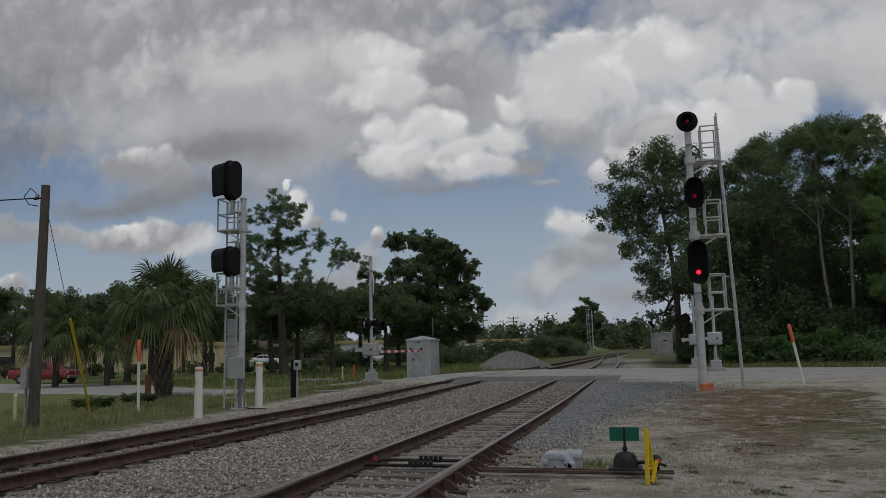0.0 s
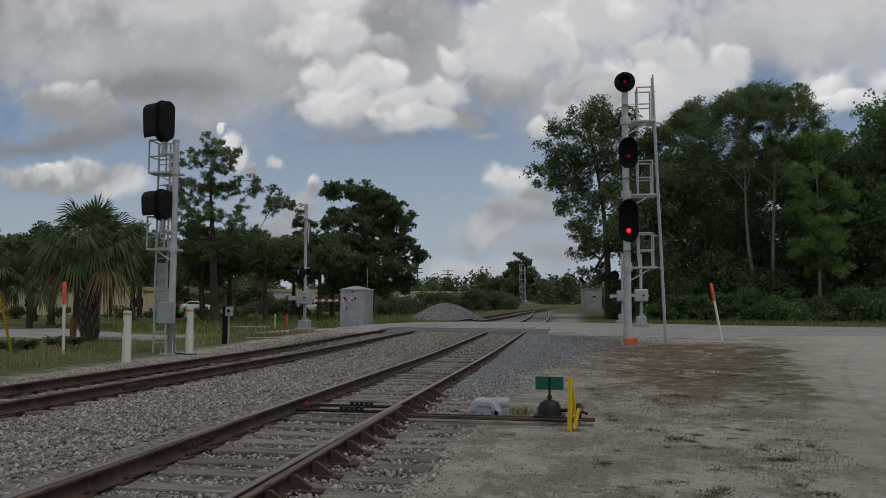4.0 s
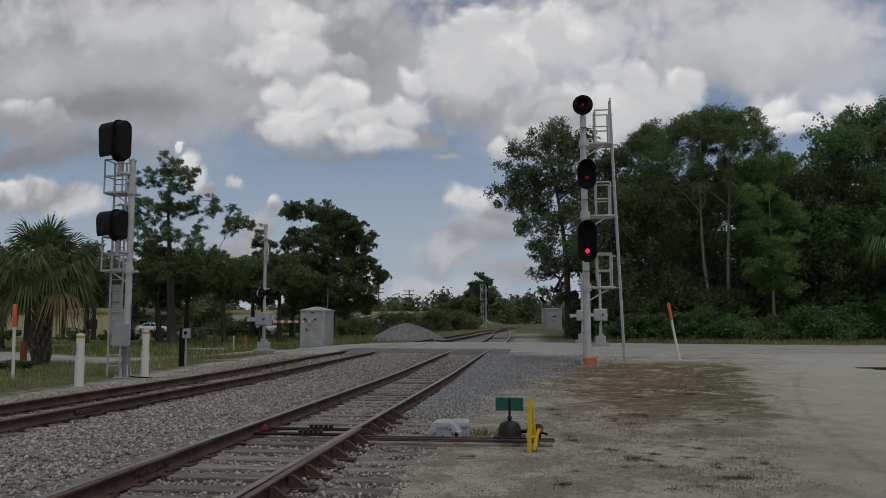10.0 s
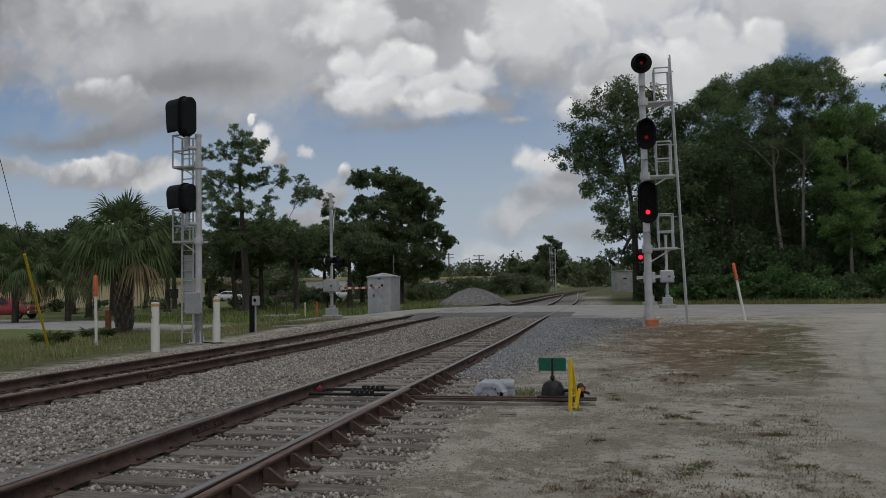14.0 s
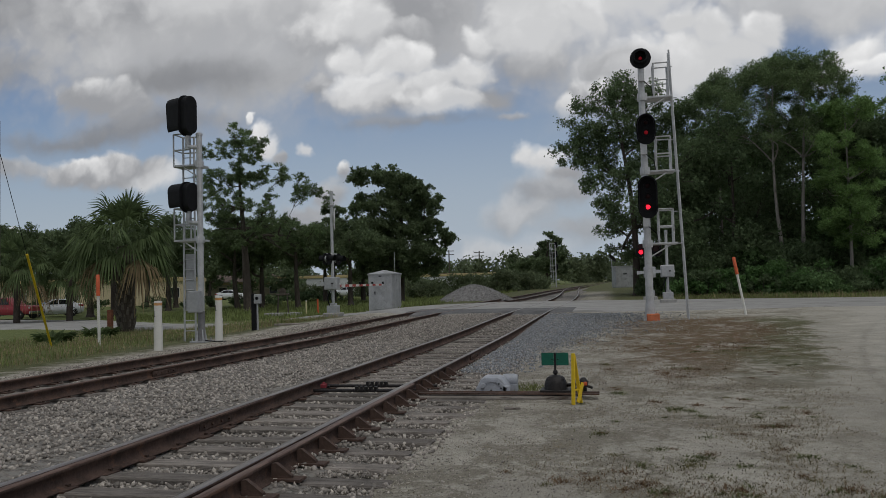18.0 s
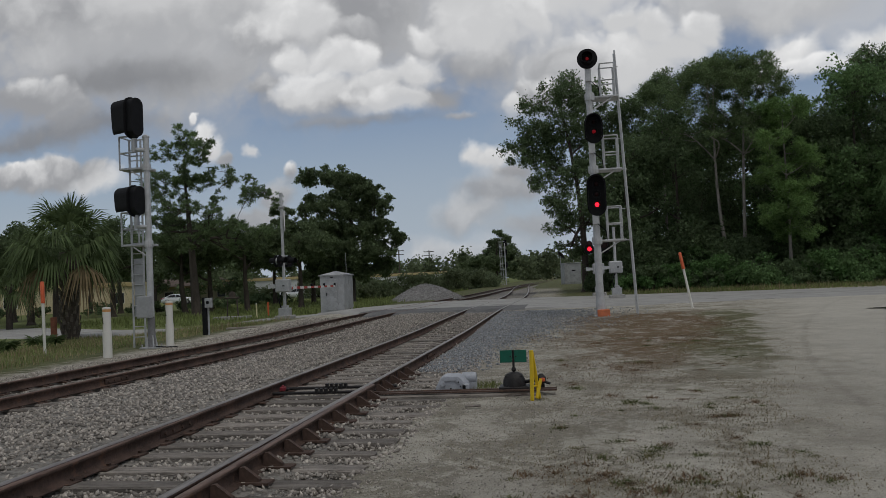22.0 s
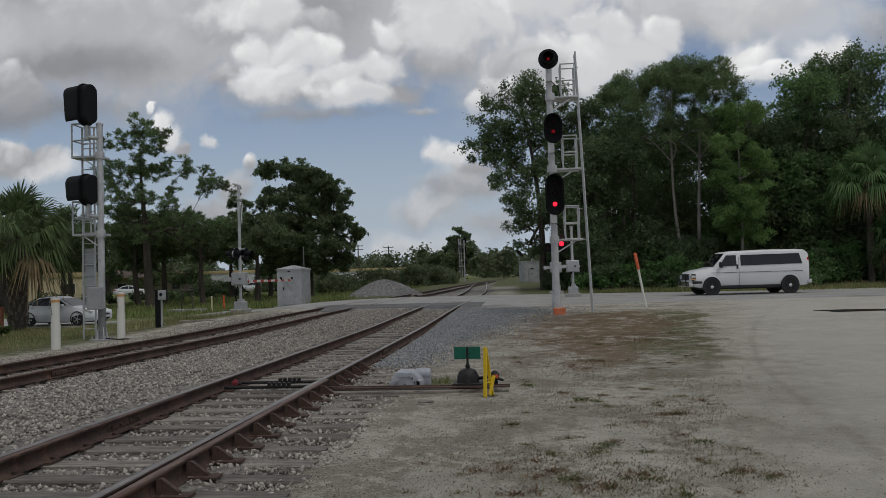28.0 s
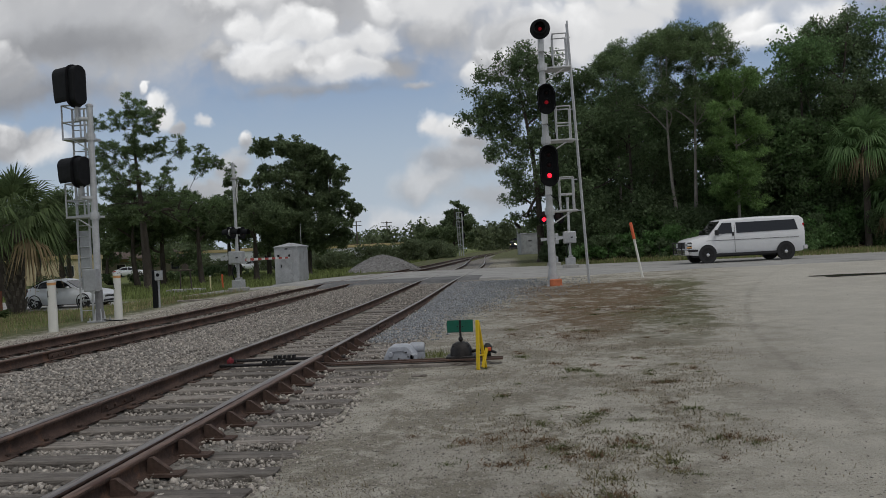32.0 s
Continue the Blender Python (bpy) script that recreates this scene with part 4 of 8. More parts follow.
def build_tree(name, x, y, label, lobes, height, trunk_r=0.25, lean=(0, 0), leaves=6000, size=0.3, leafmat=None, bark=None, shape="leaf", seed=0, sub=7, spread=0.45, first=0.3, group="", rise=0.55, bend=0.1, reach=1.15):
    """A tree: a tapered trunk, limbs out to each lobe of the crown, and clumps of leaves there.
    lobes: (dx, dy, z, radius) from the foot."""
    rs = np.random.RandomState(seed)
    z0 = gz(x, y) - 0.1
    tr = thing(name, x, y, z0, label, "tree", group=group)
    mb = MB()
    top = np.array([lean[0], lean[1], height * 0.92])
    trunk = limb(mb, (0, 0, 0), top, trunk_r, trunk_r * 0.2, rs, 0.02, 9, 8)
    mb.tube([(0, 0, 0), (0, 0, 0.35)], [trunk_r * 1.5, trunk_r * 0.98], 9)
    part("trunk", mb, bark or BARK, tr, smooth_angle=50)
    lm = MB()
    cs, rr = [], []
    # limbs fork: each lobe grows from the nearest lower wood
    wood = [(np.array(q), trunk_r * (1 - 0.8 * i / 8)) for i, q in enumerate(trunk) if q[2] >= first * height * 0.9]
    axis = np.array([lean[0], lean[1]]) / max(height * 0.92, 0.1)
    for dx, dy, z, r in sorted(lobes, key=lambda q: math.hypot(q[0] - axis[0] * q[2], q[1] - axis[1] * q[2])):
        c = np.array([dx, dy, z])
        cost = [np.linalg.norm(c - q) + 1.2 * max(0.0, q[2] - c[2] + rise * np.linalg.norm((c - q)[:2])) for q, _ in wood]
        p, pr = wood[int(np.argmin(cost))]
        br = min(pr * 0.7, trunk_r * 0.5)
        pts = limb(lm, p, c, br, max(0.02, br * 0.45), rs, bend, 5, 5)
        wood += [(q, br * (1 - 0.11 * i)) for i, q in enumerate(pts)][2:]
        for _ in range(sub):
            d = rs.normal(size=3)
            d /= np.linalg.norm(d)
            e = c + d * r * rs.uniform(0.35, reach) * np.array([1, 1, 0.75])
            s = pts[rs.randint(2, 6)]
            limb(lm, s, e, br * 0.35, 0.012, rs, 0.1, 3, 2)
            cs.append(e)
            rr.append(r * rs.uniform(spread * 0.7, spread * 1.25))
    part("limb", lm, bark or BARK, tr)
    v, f = leaf_cloud(rs, np.array(cs), np.array(rr), leaves, size, 0.7, shape)
    part("crown", raw_mesh("crown", v, f, leafmat or LEAF_OAK), None, tr)
    return tr


def round_lobes(rs, n, w, z0, z1, r0, r1, top=0.5):
    out = []
    for i in range(n):
        t = rs.uniform(0, 1)
        z = z0 + (z1 - z0) * t
        ww = w * math.sqrt(max(0.06, 1 - ((t - (1 - top)) / max(top, 1 - top)) ** 2)) if t > 1 - top else w * (0.55 + 0.45 * t / (1 - top))
        a = rs.uniform(0, 2 * math.pi)
        q = math.sqrt(rs.uniform(0.1, 1)) * ww
        out.append((q * math.cos(a), q * math.sin(a), z, rs.uniform(r0, r1)))
    return out


def dome_lobes(rs, n, w, z0, z1, r0, r1, cx=0.0, cy=0.0):
    """Lobes under a rounded umbrella top."""
    out = []
    for i in range(n):
        q = math.sqrt((i + 0.5) / n) * w
        a = i * 2.39996 + rs.uniform(-0.4, 0.4)
        z = z0 + (z1 - z0) * math.sqrt(max(0.0, 1 - (q / w) ** 2)) * rs.uniform(0.72, 1.0)
        out.append((cx + q * math.cos(a), cy + q * math.sin(a), z, rs.uniform(r0, r1)))
    return out


def build_bush(name, x, y, w, h, label, leafmat, leaves=2500, size=0.2, seed=0, n=10, group=""):
    rs = np.random.RandomState(seed)
    ob = thing(name, x, y, gz(x, y), label, "shrub", group=group)
    cs = np.stack([rs.uniform(-w, w, n), rs.uniform(-w * 0.6, w * 0.6, n), rs.uniform(0.2, 0.8, n) * h], -1)
    rr = rs.uniform(0.25, 0.45, n) * min(w, h)
    cs[:, 2] = np.maximum(cs[:, 2] - rr * 0.3, rr * 0.4)
    mb = MB()
    for c in cs:
        limb(mb, (c[0] * 0.3, c[1] * 0.3, -0.05), c, 0.03, 0.01, rs, 0.1, 4, 3)
    part("stem", mb, BARK, ob)
    v, f = leaf_cloud(rs, cs, rr, leaves, size)
    v[:, 2] = np.maximum(v[:, 2], 0.0)
    part("foliage", raw_mesh("foliage", v, f, leafmat), None, ob)
    return ob



# ---- structure ----
build_ground()
build_road()
build_bed()


def woods():
    rs = np.random.RandomState(21)
    # edge oak by the crossing, drooping over the line
    lob = [(-3.6, 0, 12.2, 1.7), (-4.4, 0.5, 11.0, 1.2), (-2.6, 0, 15.0, 1.6), (-0.8, 0, 15.6, 1.7), (0.6, 0.5, 14.4, 1.9), (-2.6, 0.3, 10.0, 1.6), (-1.5, 0, 12.6, 1.9), (-2.0, 0, 7.6, 1.3), (-1.6, 0, 5.4, 1.2), (-0.9, 0.3, 3.6, 1.1), (-0.6, 0, 9.4, 1.7), (1.2, 0.3, 11.5, 2.0), (2.4, 0.3, 8.0, 2.0), (1.0, 0, 5.5, 1.8), (3.2, 0.5, 13.8, 1.8), (3.6, 0.3, 11.2, 1.8), (-2.9, 0.2, 8.9, 1.0), (-1.7, 0, 6.4, 0.9)]
    build_tree("oak_tree", 2.4, 60, "tall dark oak at the edge of the wood with drooping limbs", lob, 15.5, 0.3, (-1.2, 0), 42000, 0.2, LEAF_DARK, seed=1, sub=12, spread=0.5, group="wood")
    # tall pines: bare trunks below rounded open tops
    for i, (x, y, h, cx, w) in enumerate([(12.2, 55.2, 16.0, -0.7, 2.6), (13.1, 55.6, 15.9, 0.8, 2.5), (9.0, 62, 16.6, 0.0, 2.0), (24.5, 62, 17.0, 0.0, 2.4)]):
        lob = dome_lobes(rs, 34, w, h * 0.77, h * 1.0, 0.7, 1.1, cx) + dome_lobes(rs, 16, w * 1.05, h * 0.6, h * 0.78, 0.6, 0.9, cx)
        build_tree("pine_tree", x, y, "tall pine with a bare grey trunk and a rounded open top", lob, h, 0.16, (cx * 0.8, 0), 26000, 0.22, LEAF_PINE, BARK_PINE, "needle", 30 + i, 5, 0.5, 0.55, "wood")
    lob = round_lobes(rs, 34, 2.0, 3.6, 12.4, 0.7, 1.1, 0.45)
    build_tree("pine_tree", 15.4, 53.2, "young pine with bright green needles", lob, 12.9, 0.13, (0, 0), 40000, 0.22, LEAF_PINE_Y, BARK_PINE, "needle", 36, 6, 0.5, 0.3, "wood")
    spots = [(6.5, 64, 14), (10.5, 67, 15.5), (5.5, 57, 11), (9.0, 57, 12), (17.5, 66, 15), (21.5, 64, 14.5), (17.5, 57, 13.6), (20.5, 56, 15.2), (26.0, 60, 17.5), (23.6, 55.5, 16.6), (29.0, 57, 18), (32.5, 61, 19), (36.0, 58, 18), (23.0, 57, 11.5), (13.0, 63, 13.5), (27.5, 54, 11.5), (40.0, 60, 17), (34.0, 55, 12), (45.0, 58, 16), (17.0, 60, 12), (20.5, 60, 13)]
    for i, (x, y, h) in enumerate(spots):
        lob = round_lobes(rs, 17, 3.0, h * 0.2, h * 0.95, 1.2, 2.1, 0.5)
        build_tree("woodland_tree", x, y, "dark green broadleaved tree in a dense wood", lob, h, 0.2, (rs.uniform(-0.5, 0.5), 0), 13000, 0.24, (LEAF_DARK, LEAF_MID)[i % 3 == 1], seed=50 + i, sub=8, spread=0.55, first=0.2, group="wood")
    for i in range(22):
        x = 12 + i * 1.5 + rs.uniform(-0.6, 0.6)
        build_bush("shrub", x, 51.8 + rs.uniform(-0.8, 1.2), rs.uniform(1.4, 2.2), rs.uniform(1.4, 3.6), "leafy green undergrowth at the foot of the wood", (LEAF_BUSH, LEAF_MID, LEAF_DARK)[i % 3], 3800, 0.2, 90 + i, 16, "undergrowth")
    # tall undergrowth closes the wood below the crowns
    for i in range(20):
        x = 7.0 + i * 2.0 + rs.uniform(-0.5, 0.5)
        build_bush("shrub", x, 55.5 + rs.uniform(-1.0, 1.5), rs.uniform(1.8, 2.6), rs.uniform(3.6, 6.0), "tall dark undergrowth inside the wood", (LEAF_DARK, LEAF_MID)[i % 4 == 1], 4500, 0.24, 120 + i, 22, "undergrowth")
    for i in range(8):
        x = 5.6 + i * 0.95 + rs.uniform(-0.3, 0.3)
        build_bush("shrub", x, 52.6 + rs.uniform(-0.6, 0.8), rs.uniform(0.9, 1.4), rs.uniform(1.0, 2.4), "leafy green undergrowth at the foot of the wood", (LEAF_BUSH, LEAF_DARK)[i % 2], 3000, 0.18, 141 + i, 14, "undergrowth")
    for i, (x, y, h) in enumerate(((3.9, 62, 3.6), (5.0, 60.5, 3.2), (6.2, 59, 3.4), (4.6, 64, 4.6), (3.7, 58.6, 1.6))):
        build_bush("shrub", x, y, 1.1, h, "dark undergrowth below the edge oak", LEAF_DARK, 4500, 0.18, 160 + i, 16, "undergrowth")
    # a second row deep in the wood closes it against the sky
    for i in range(9):
        x, y, h = 8 + i * 5.2, 74 + (i % 2) * 4, 13 + (i * 7 % 4)
        lob = round_lobes(rs, 15, 3.6, h * 0.1, h * 0.92, 1.8, 2.6, 0.5)
        build_tree("woodland_tree", x, y, "dark green broadleaved tree in a dense wood", lob, h, 0.25, (0, 0), 7000, 0.5, LEAF_DARK, seed=150 + i, sub=5, spread=0.65, first=0.15, group="wood")


def left_trees():
    rs = np.random.RandomState(8)
    lob = [(-0.7, -0.3, 14.6, 0.88), (0.3, 0.7, 14.1, 0.88), (1.3, -1.6, 13.6, 0.77), (-1.8, -0.6, 13.9, 0.79), (-2.8, -1.1, 13.3, 0.64), (1.5, -1.3, 12.7, 0.48), (0.6, -1, 12.9, 0.63), (-1.6, -0.5, 13.1, 0.49), (-0.9, -0.3, 11.6, 0.97), (-0.2, 0.1, 11, 0.97), (-1.6, -0.3, 10.7, 0.98), (1, 0.6, 11.3, 0.77), (2.2, -0.9, 11.7, 0.38), (2.7, 1.2, 11.2, 0.62), (3.9, -1.5, 11.4, 0.52), (4.6, 0.5, 11.2, 0.38), (-3.1, -0.3, 11.7, 0.59), (-3.3, 0.2, 10.8, 0.69), (-3.8, -1.2, 10.1, 0.59), (-2.4, -1, 10, 0.69), (4.8, 1, 10, 0.7), (4.1, 1.5, 9.7, 0.56), (5.5, -0.6, 10, 0.56), (6.2, 0.6, 9.9, 0.56), (6.6, 1.2, 9.4, 0.42), (1.2, 1.3, 9.6, 0.62), (0.3, -1.3, 9, 0.77), (2.2, -1.5, 8.5, 0.62), (-1.7, -1.1, 8.9, 0.88), (3.1, 1.2, 7.8, 0.75), (2.4, -1.3, 7.1, 0.85), (4.3, -0.3, 7.1, 0.66), (5.2, 1.5, 6.6, 0.65), (5.7, 0.1, 6.9, 0.46), (1.2, 0.6, 7.4, 0.86), (-2.2, -0.6, 7.3, 0.97), (-1.2, 0.6, 7.8, 0.87), (-2.9, 1.1, 8.2, 0.88), (0.7, -1.5, 6, 0.76), (3.1, 0.8, 5.9, 0.75), (4.5, 1.6, 5.5, 0.65), (-4.3, 0.8, 11.3, 0.6), (-4.5, -0.7, 9.4, 0.7)]
    build_tree("old_pine", -29.0, 60, "old spreading pine with open crooked limbs", lob, 12.6, 0.42, (-0.7, 0), 42000, 0.24, LEAF_PINE, BARK, "needle", 4, 15, 0.34, 0.42, rise=0.15, bend=0.12, reach=1.75)
    lob = [(-4.2, -0.2, 12.6, 0.87), (-3.3, -1.5, 13.1, 0.87), (-2.2, 0.2, 13.1, 0.98), (-0.7, -0.2, 12.7, 1.15), (0.7, -0.3, 12.4, 1.14), (1.3, -0.5, 11.5, 1.14), (2.7, -0.9, 11.5, 0.85), (2.1, 0.4, 10.4, 1.13), (3.3, -0.6, 10.3, 0.96), (3.8, -0.7, 9.5, 0.73), (-0.5, 0.4, 11, 1.48), (-0.2, 0.1, 9.3, 1.59), (-1.9, -1.2, 9.6, 1.26), (-3.7, 0, 10.6, 0.86), (-4.3, -1, 9.8, 0.63), (-4.9, 0.9, 9.5, 0.46), (1.5, 1.1, 9, 1.36), (0.3, -0, 7.3, 1.58), (-1.4, 1.1, 7.4, 1.59), (-3.1, -1.3, 7.7, 1.49), (2.6, 0, 7.8, 1.12), (4.1, -1.4, 7.8, 0.67), (3.2, -0.2, 6.7, 1.12), (4.9, -1.3, 6.9, 0.61), (5.6, -1.2, 6.6, 0.39), (4.9, 0.3, 6.1, 0.67), (2.6, -0.9, 5.3, 1.35), (4.3, -1.3, 4.9, 0.73), (0.9, -0.9, 5, 1.58), (-0.9, -0.5, 4.8, 1.59), (-2.9, -0.1, 5.1, 1.6), (-4.6, -1, 7.5, 1.04), (-4.3, 0.4, 5.5, 1.38), (2.6, -0.1, 3.6, 1.12), (3.7, 0, 3.8, 0.89), (0.3, -0.4, 3.1, 1.35), (-2.1, 0.9, 3.1, 1.36), (-3.8, 0.3, 3.5, 1.37), (-5.5, -1.1, 8.5, 0.58)]
    build_tree("broad_oak", -20.3, 76, "broad dark live oak beyond the road", lob, 12.0, 0.45, (0.3, 0), 74000, 0.26, LEAF_OAK, BARK, seed=5, sub=14, spread=0.48, first=0.2, reach=1.35)
    lob = [(-1, 0.2, 10.3, 0.74), (0.2, 0.7, 10, 0.74), (-0.4, -0.7, 9, 0.74), (0.8, 0, 8.6, 0.67), (-0.3, 1.3, 7.2, 1.1), (0.9, 1.3, 6.3, 1.22), (-1.1, -1.2, 5.8, 1.1), (0.3, -0.9, 4.5, 1.22), (-1.5, -1.4, 7.3, 0.74)]
    build_tree("live_oak", -28.7, 80, "slim open oak beside a broader one", lob, 9.0, 0.22, (0, 0), 12000, 0.24, LEAF_OAK, BARK, seed=6, sub=8, spread=0.5, first=0.25, group="oaks beyond the road")
    spots = [(-36.0, 52, 7.4), (-39.5, 54, 7.2), (-27.5, 67, 8.4), (-31.5, 68, 8.0), (-23.5, 70, 7.6), (-25.5, 80, 8.6), (-33, 66, 7.6), (-36, 72, 9.5), (-40, 66, 8.0), (-30.5, 82, 8.4), (-44, 74, 9.5), (-50, 78, 9), (-54, 66, 8.6), (-60, 70, 9.4), (-67, 72, 9.0), (-74, 76, 9.6), (-47, 62, 7.4)]
    for i, (x, y, h) in enumerate(spots):
        lob = round_lobes(rs, 15, 3.3, h * 0.55, h * 0.95, 0.9, 1.5, 0.5)
        build_tree("live_oak", x, y, "round dark live oak beside the grass", lob, h, 0.28, (0, 0), 13000, 0.24, LEAF_OAK, BARK, seed=200 + i, sub=8, spread=0.5, first=0.25, group="oaks beyond the road")
    for i in range(11):
        x = -120 + i * 6.5
        y, h = 118 + (i * 37 % 17), 8 + (i * 5 % 4)
        lob = round_lobes(rs, 12, 4.0, h * 0.2, h * 0.95, 1.6, 2.6, 0.5)
        build_tree("far_tree", x, y, "dark tree in a far row", lob, h, 0.3, (0, 0), 3200, 0.6, LEAF_OAK, BARK, seed=300 + i, sub=4, spread=0.6, first=0.2, group="far trees")


def distance():
    rs = np.random.RandomState(9)
    lob = [(0.7, 1.5, 9.4, 1.02), (1.9, 0.2, 8.1, 1.02), (-0.4, 1.5, 7.9, 1.33), (-1.5, 0.7, 6.2, 1.54), (1.1, 0.6, 5.9, 1.74), (-3.1, -0.9, 4.9, 1.33), (2.6, 1.5, 5.2, 0.82), (-1, -1.6, 3.9, 1.74), (1.5, -0.8, 3.3, 1.53), (-4.1, -0.2, 3.4, 1.23), (-6.2, 0.9, 5.6, 0.82), (-5.9, -1, 4, 0.92), (3.1, 1.2, 3.5, 1.02)]
    build_tree("far_oak", -10.9, 142, "rounded dense tree standing beyond the line", lob, 9.0, 0.3, (0.4, 0), 22000, 0.34, LEAF_OAK, BARK, seed=401, sub=7, spread=0.6, first=0.12)
    for i in range(34):
        x = -40 + i * 1.0 + rs.uniform(-1, 1)
        y = 88 + rs.uniform(-4, 34)
        build_bush("scrub", min(x, -10.5 - rs.uniform(0, 2)), y, rs.uniform(2.0, 3.6), rs.uniform(1.8, 3.3), "grey-green scrub in rough grass", LEAF_FAR, 2600, 0.26, 420 + i, 12, "scrub")
    for i in range(12):
        build_bush("scrub", 4.5 + i * 1.1 + rs.uniform(-0.6, 0.6), 108 + i * 3 + rs.uniform(-4, 8), rs.uniform(2.0, 3.4), rs.uniform(2.6, 4.0), "dark scrub beside the far line", LEAF_OAK, 2600, 0.26, 470 + i, 12, "scrub")
    # the far woods as one low belt
    cs, rr = [], []
    for i in range(420):
        a = rs.uniform(-0.75, 0.45)
        d = rs.uniform(230, 420)
        cs.append((math.sin(a) * d, math.cos(a) * d, rs.uniform(0.2, 1.0) * rs.uniform(5, 10)))
        rr.append(rs.uniform(3, 6))
    v, f = leaf_cloud(rs, np.array(cs), np.array(rr), 84000, 1.35)
    v[:, 2] = np.maximum(v[:, 2], 0.1)
    tagged(new("far_woods", raw_mesh("far_woods", v, f, LEAF_FAR)), "low grey-green belt of far trees", "woods", kind="stuff")


woods()
left_trees()
distance()
build_track("siding_track", siding_x, -13, 108, RAIL_TOP, "siding of worn rails on weathered timber ties", 29.5, seed=2, long_ties=((2.5, 12.0, 3.1),))
build_track("main_track", main_x, -13, 420, RAIL_TOP_RED, "main line of rust-brown rails on timber ties", 29.5, tie_drop=0.172, seed=3)
build_stones()


# ---- signals ----
def stadium(w, h, n=10):
    """Upright rounded outline, centred, as (across, up)."""
    r = w / 2
    k = h / 2 - r
    pts = [(r * math.cos(math.pi * i / n), k + r * math.sin(math.pi * i / n)) for i in range(n + 1)]
    pts += [(r * math.cos(math.pi + math.pi * i / n), -k + r * math.sin(math.pi + math.pi * i / n)) for i in range(n + 1)]
    return pts


def signal_head(parent, x, y, z, h, rz, lamps, lit=None, w=0.62, hood=0.42, lens=1.0):
    """A colour-light head that faces its own -y: backplate, housing, hood and lenses. Turned by rz."""
    hd = new("signal_head")
    hd.parent = parent
    hd.matrix_basis = pose(x, y, z, 0, 0, rz)
    hd["label"] = "black hooded colour-light head"
    part("backplate", MB().prism(stadium(w, h), -0.02, 0.02, "y"), BLACK, hd, bevel=0.006)
    part("housing", MB().prism(stadium(w * 0.72, h - 0.1), 0.02, 0.26, "y"), BLACK, hd, bevel=0.02)
    # hood: a shell open below
    out, inn = stadium(w * 0.9, h - 0.06, 12), stadium(w * 0.84, h - 0.12, 12)
    top = [p for p in range(len(out)) if out[p][1] > -h * 0.5 + w * 0.2]
    mb = MB()
    for i in range(len(out)):
        j = (i + 1) % len(out)
        if i not in top or j not in top:
            continue
        (x0, z0), (x1, z1), (a0, c0), (a1, c1) = out[i], out[j], inn[i], inn[j]
        q0 = hood * (0.84 + 0.16 * (z0 + h / 2) / h)
        q1 = hood * (0.84 + 0.16 * (z1 + h / 2) / h)
        mb.add([(x0, -0.02, z0), (x1, -0.02, z1), (x1, -q1, z1), (x0, -q0, z0), (a0, -0.02, c0), (a1, -0.02, c1), (a1, -q1, c1), (a0, -q0, c0)], [(0, 1, 2, 3), (7, 6, 5, 4), (3, 2, 6, 7), (0, 4, 5, 1)])
    part("hood", mb, BLACK, hd, weld=True)
    for k, lz in enumerate(lamps):
        m = RED_GLASS
        if lit is not None and k == lit[0]:
            m = lit[1]
        part("lens", MB().lathe([(0.0, -0.055), (0.05 * lens, -0.052), (0.09 * lens, -0.035), (0.105 * lens, -0.015)], (0, -0.005, lz), 18, "y", caps=False), m, hd, smooth_angle=60)
        part("lens_ring", MB().lathe([(0.105 * lens, -0.02), (0.13, -0.045), (0.135, -0.02)], (0, 0, lz), 18, "y", caps=False), BLACK, hd)
    return hd


def railing_cage(parent, x0, x1, y0, y1, z, h=0.95):
    """Guard rails round a small platform."""
    r = 0.025
    for a, b in ((x0, y0), (x1, y0), (x1, y1), (x0, y1)):
        part("railing_post", MB().tube([(a, b, z), (a, b, z + h)], r, 6), ALU, parent)
    for hz in (0.5, 1.0):
        mb = MB()
        c = [(x0, y0), (x1, y0), (x1, y1), (x0, y1)]
        for i in range(4):
            if i == 1:
                continue
            p, q = c[i], c[(i + 1) % 4]
            mb.tube([(*p, z + h * hz), (*q, z + h * hz)], r * 0.9, 6)
        part("guard_rail", mb, ALU, parent)


def platform(parent, x0, x1, y0, y1, z):
    mb = MB().box(((x0 + x1) / 2, (y0 + y1) / 2, z), (x1 - x0, y1 - y0, 0.06))
    return part("platform", mb, ALU, parent, bevel=0.008)


def ladder(parent, p0, p1, width, side, step=0.305):
    """Two rails and each rung. side: unit vector across."""
    p0, p1, s = Vector(p0), Vector(p1), Vector(side) * width / 2
    for k in (-1, 1):
        mb = MB()
        mb.tube([p0 + s * k, p1 + s * k], 0.03, 6)
        part("ladder_rail", mb, ALU, parent)
    n = int((p1 - p0).length / step)
    rung = MB().tube([-s, s], 0.015, 6).mesh("rung", ALU)
    for i in range(1, n):
        part("rung", rung, None, parent, at=p0 + (p1 - p0) * (i / n))


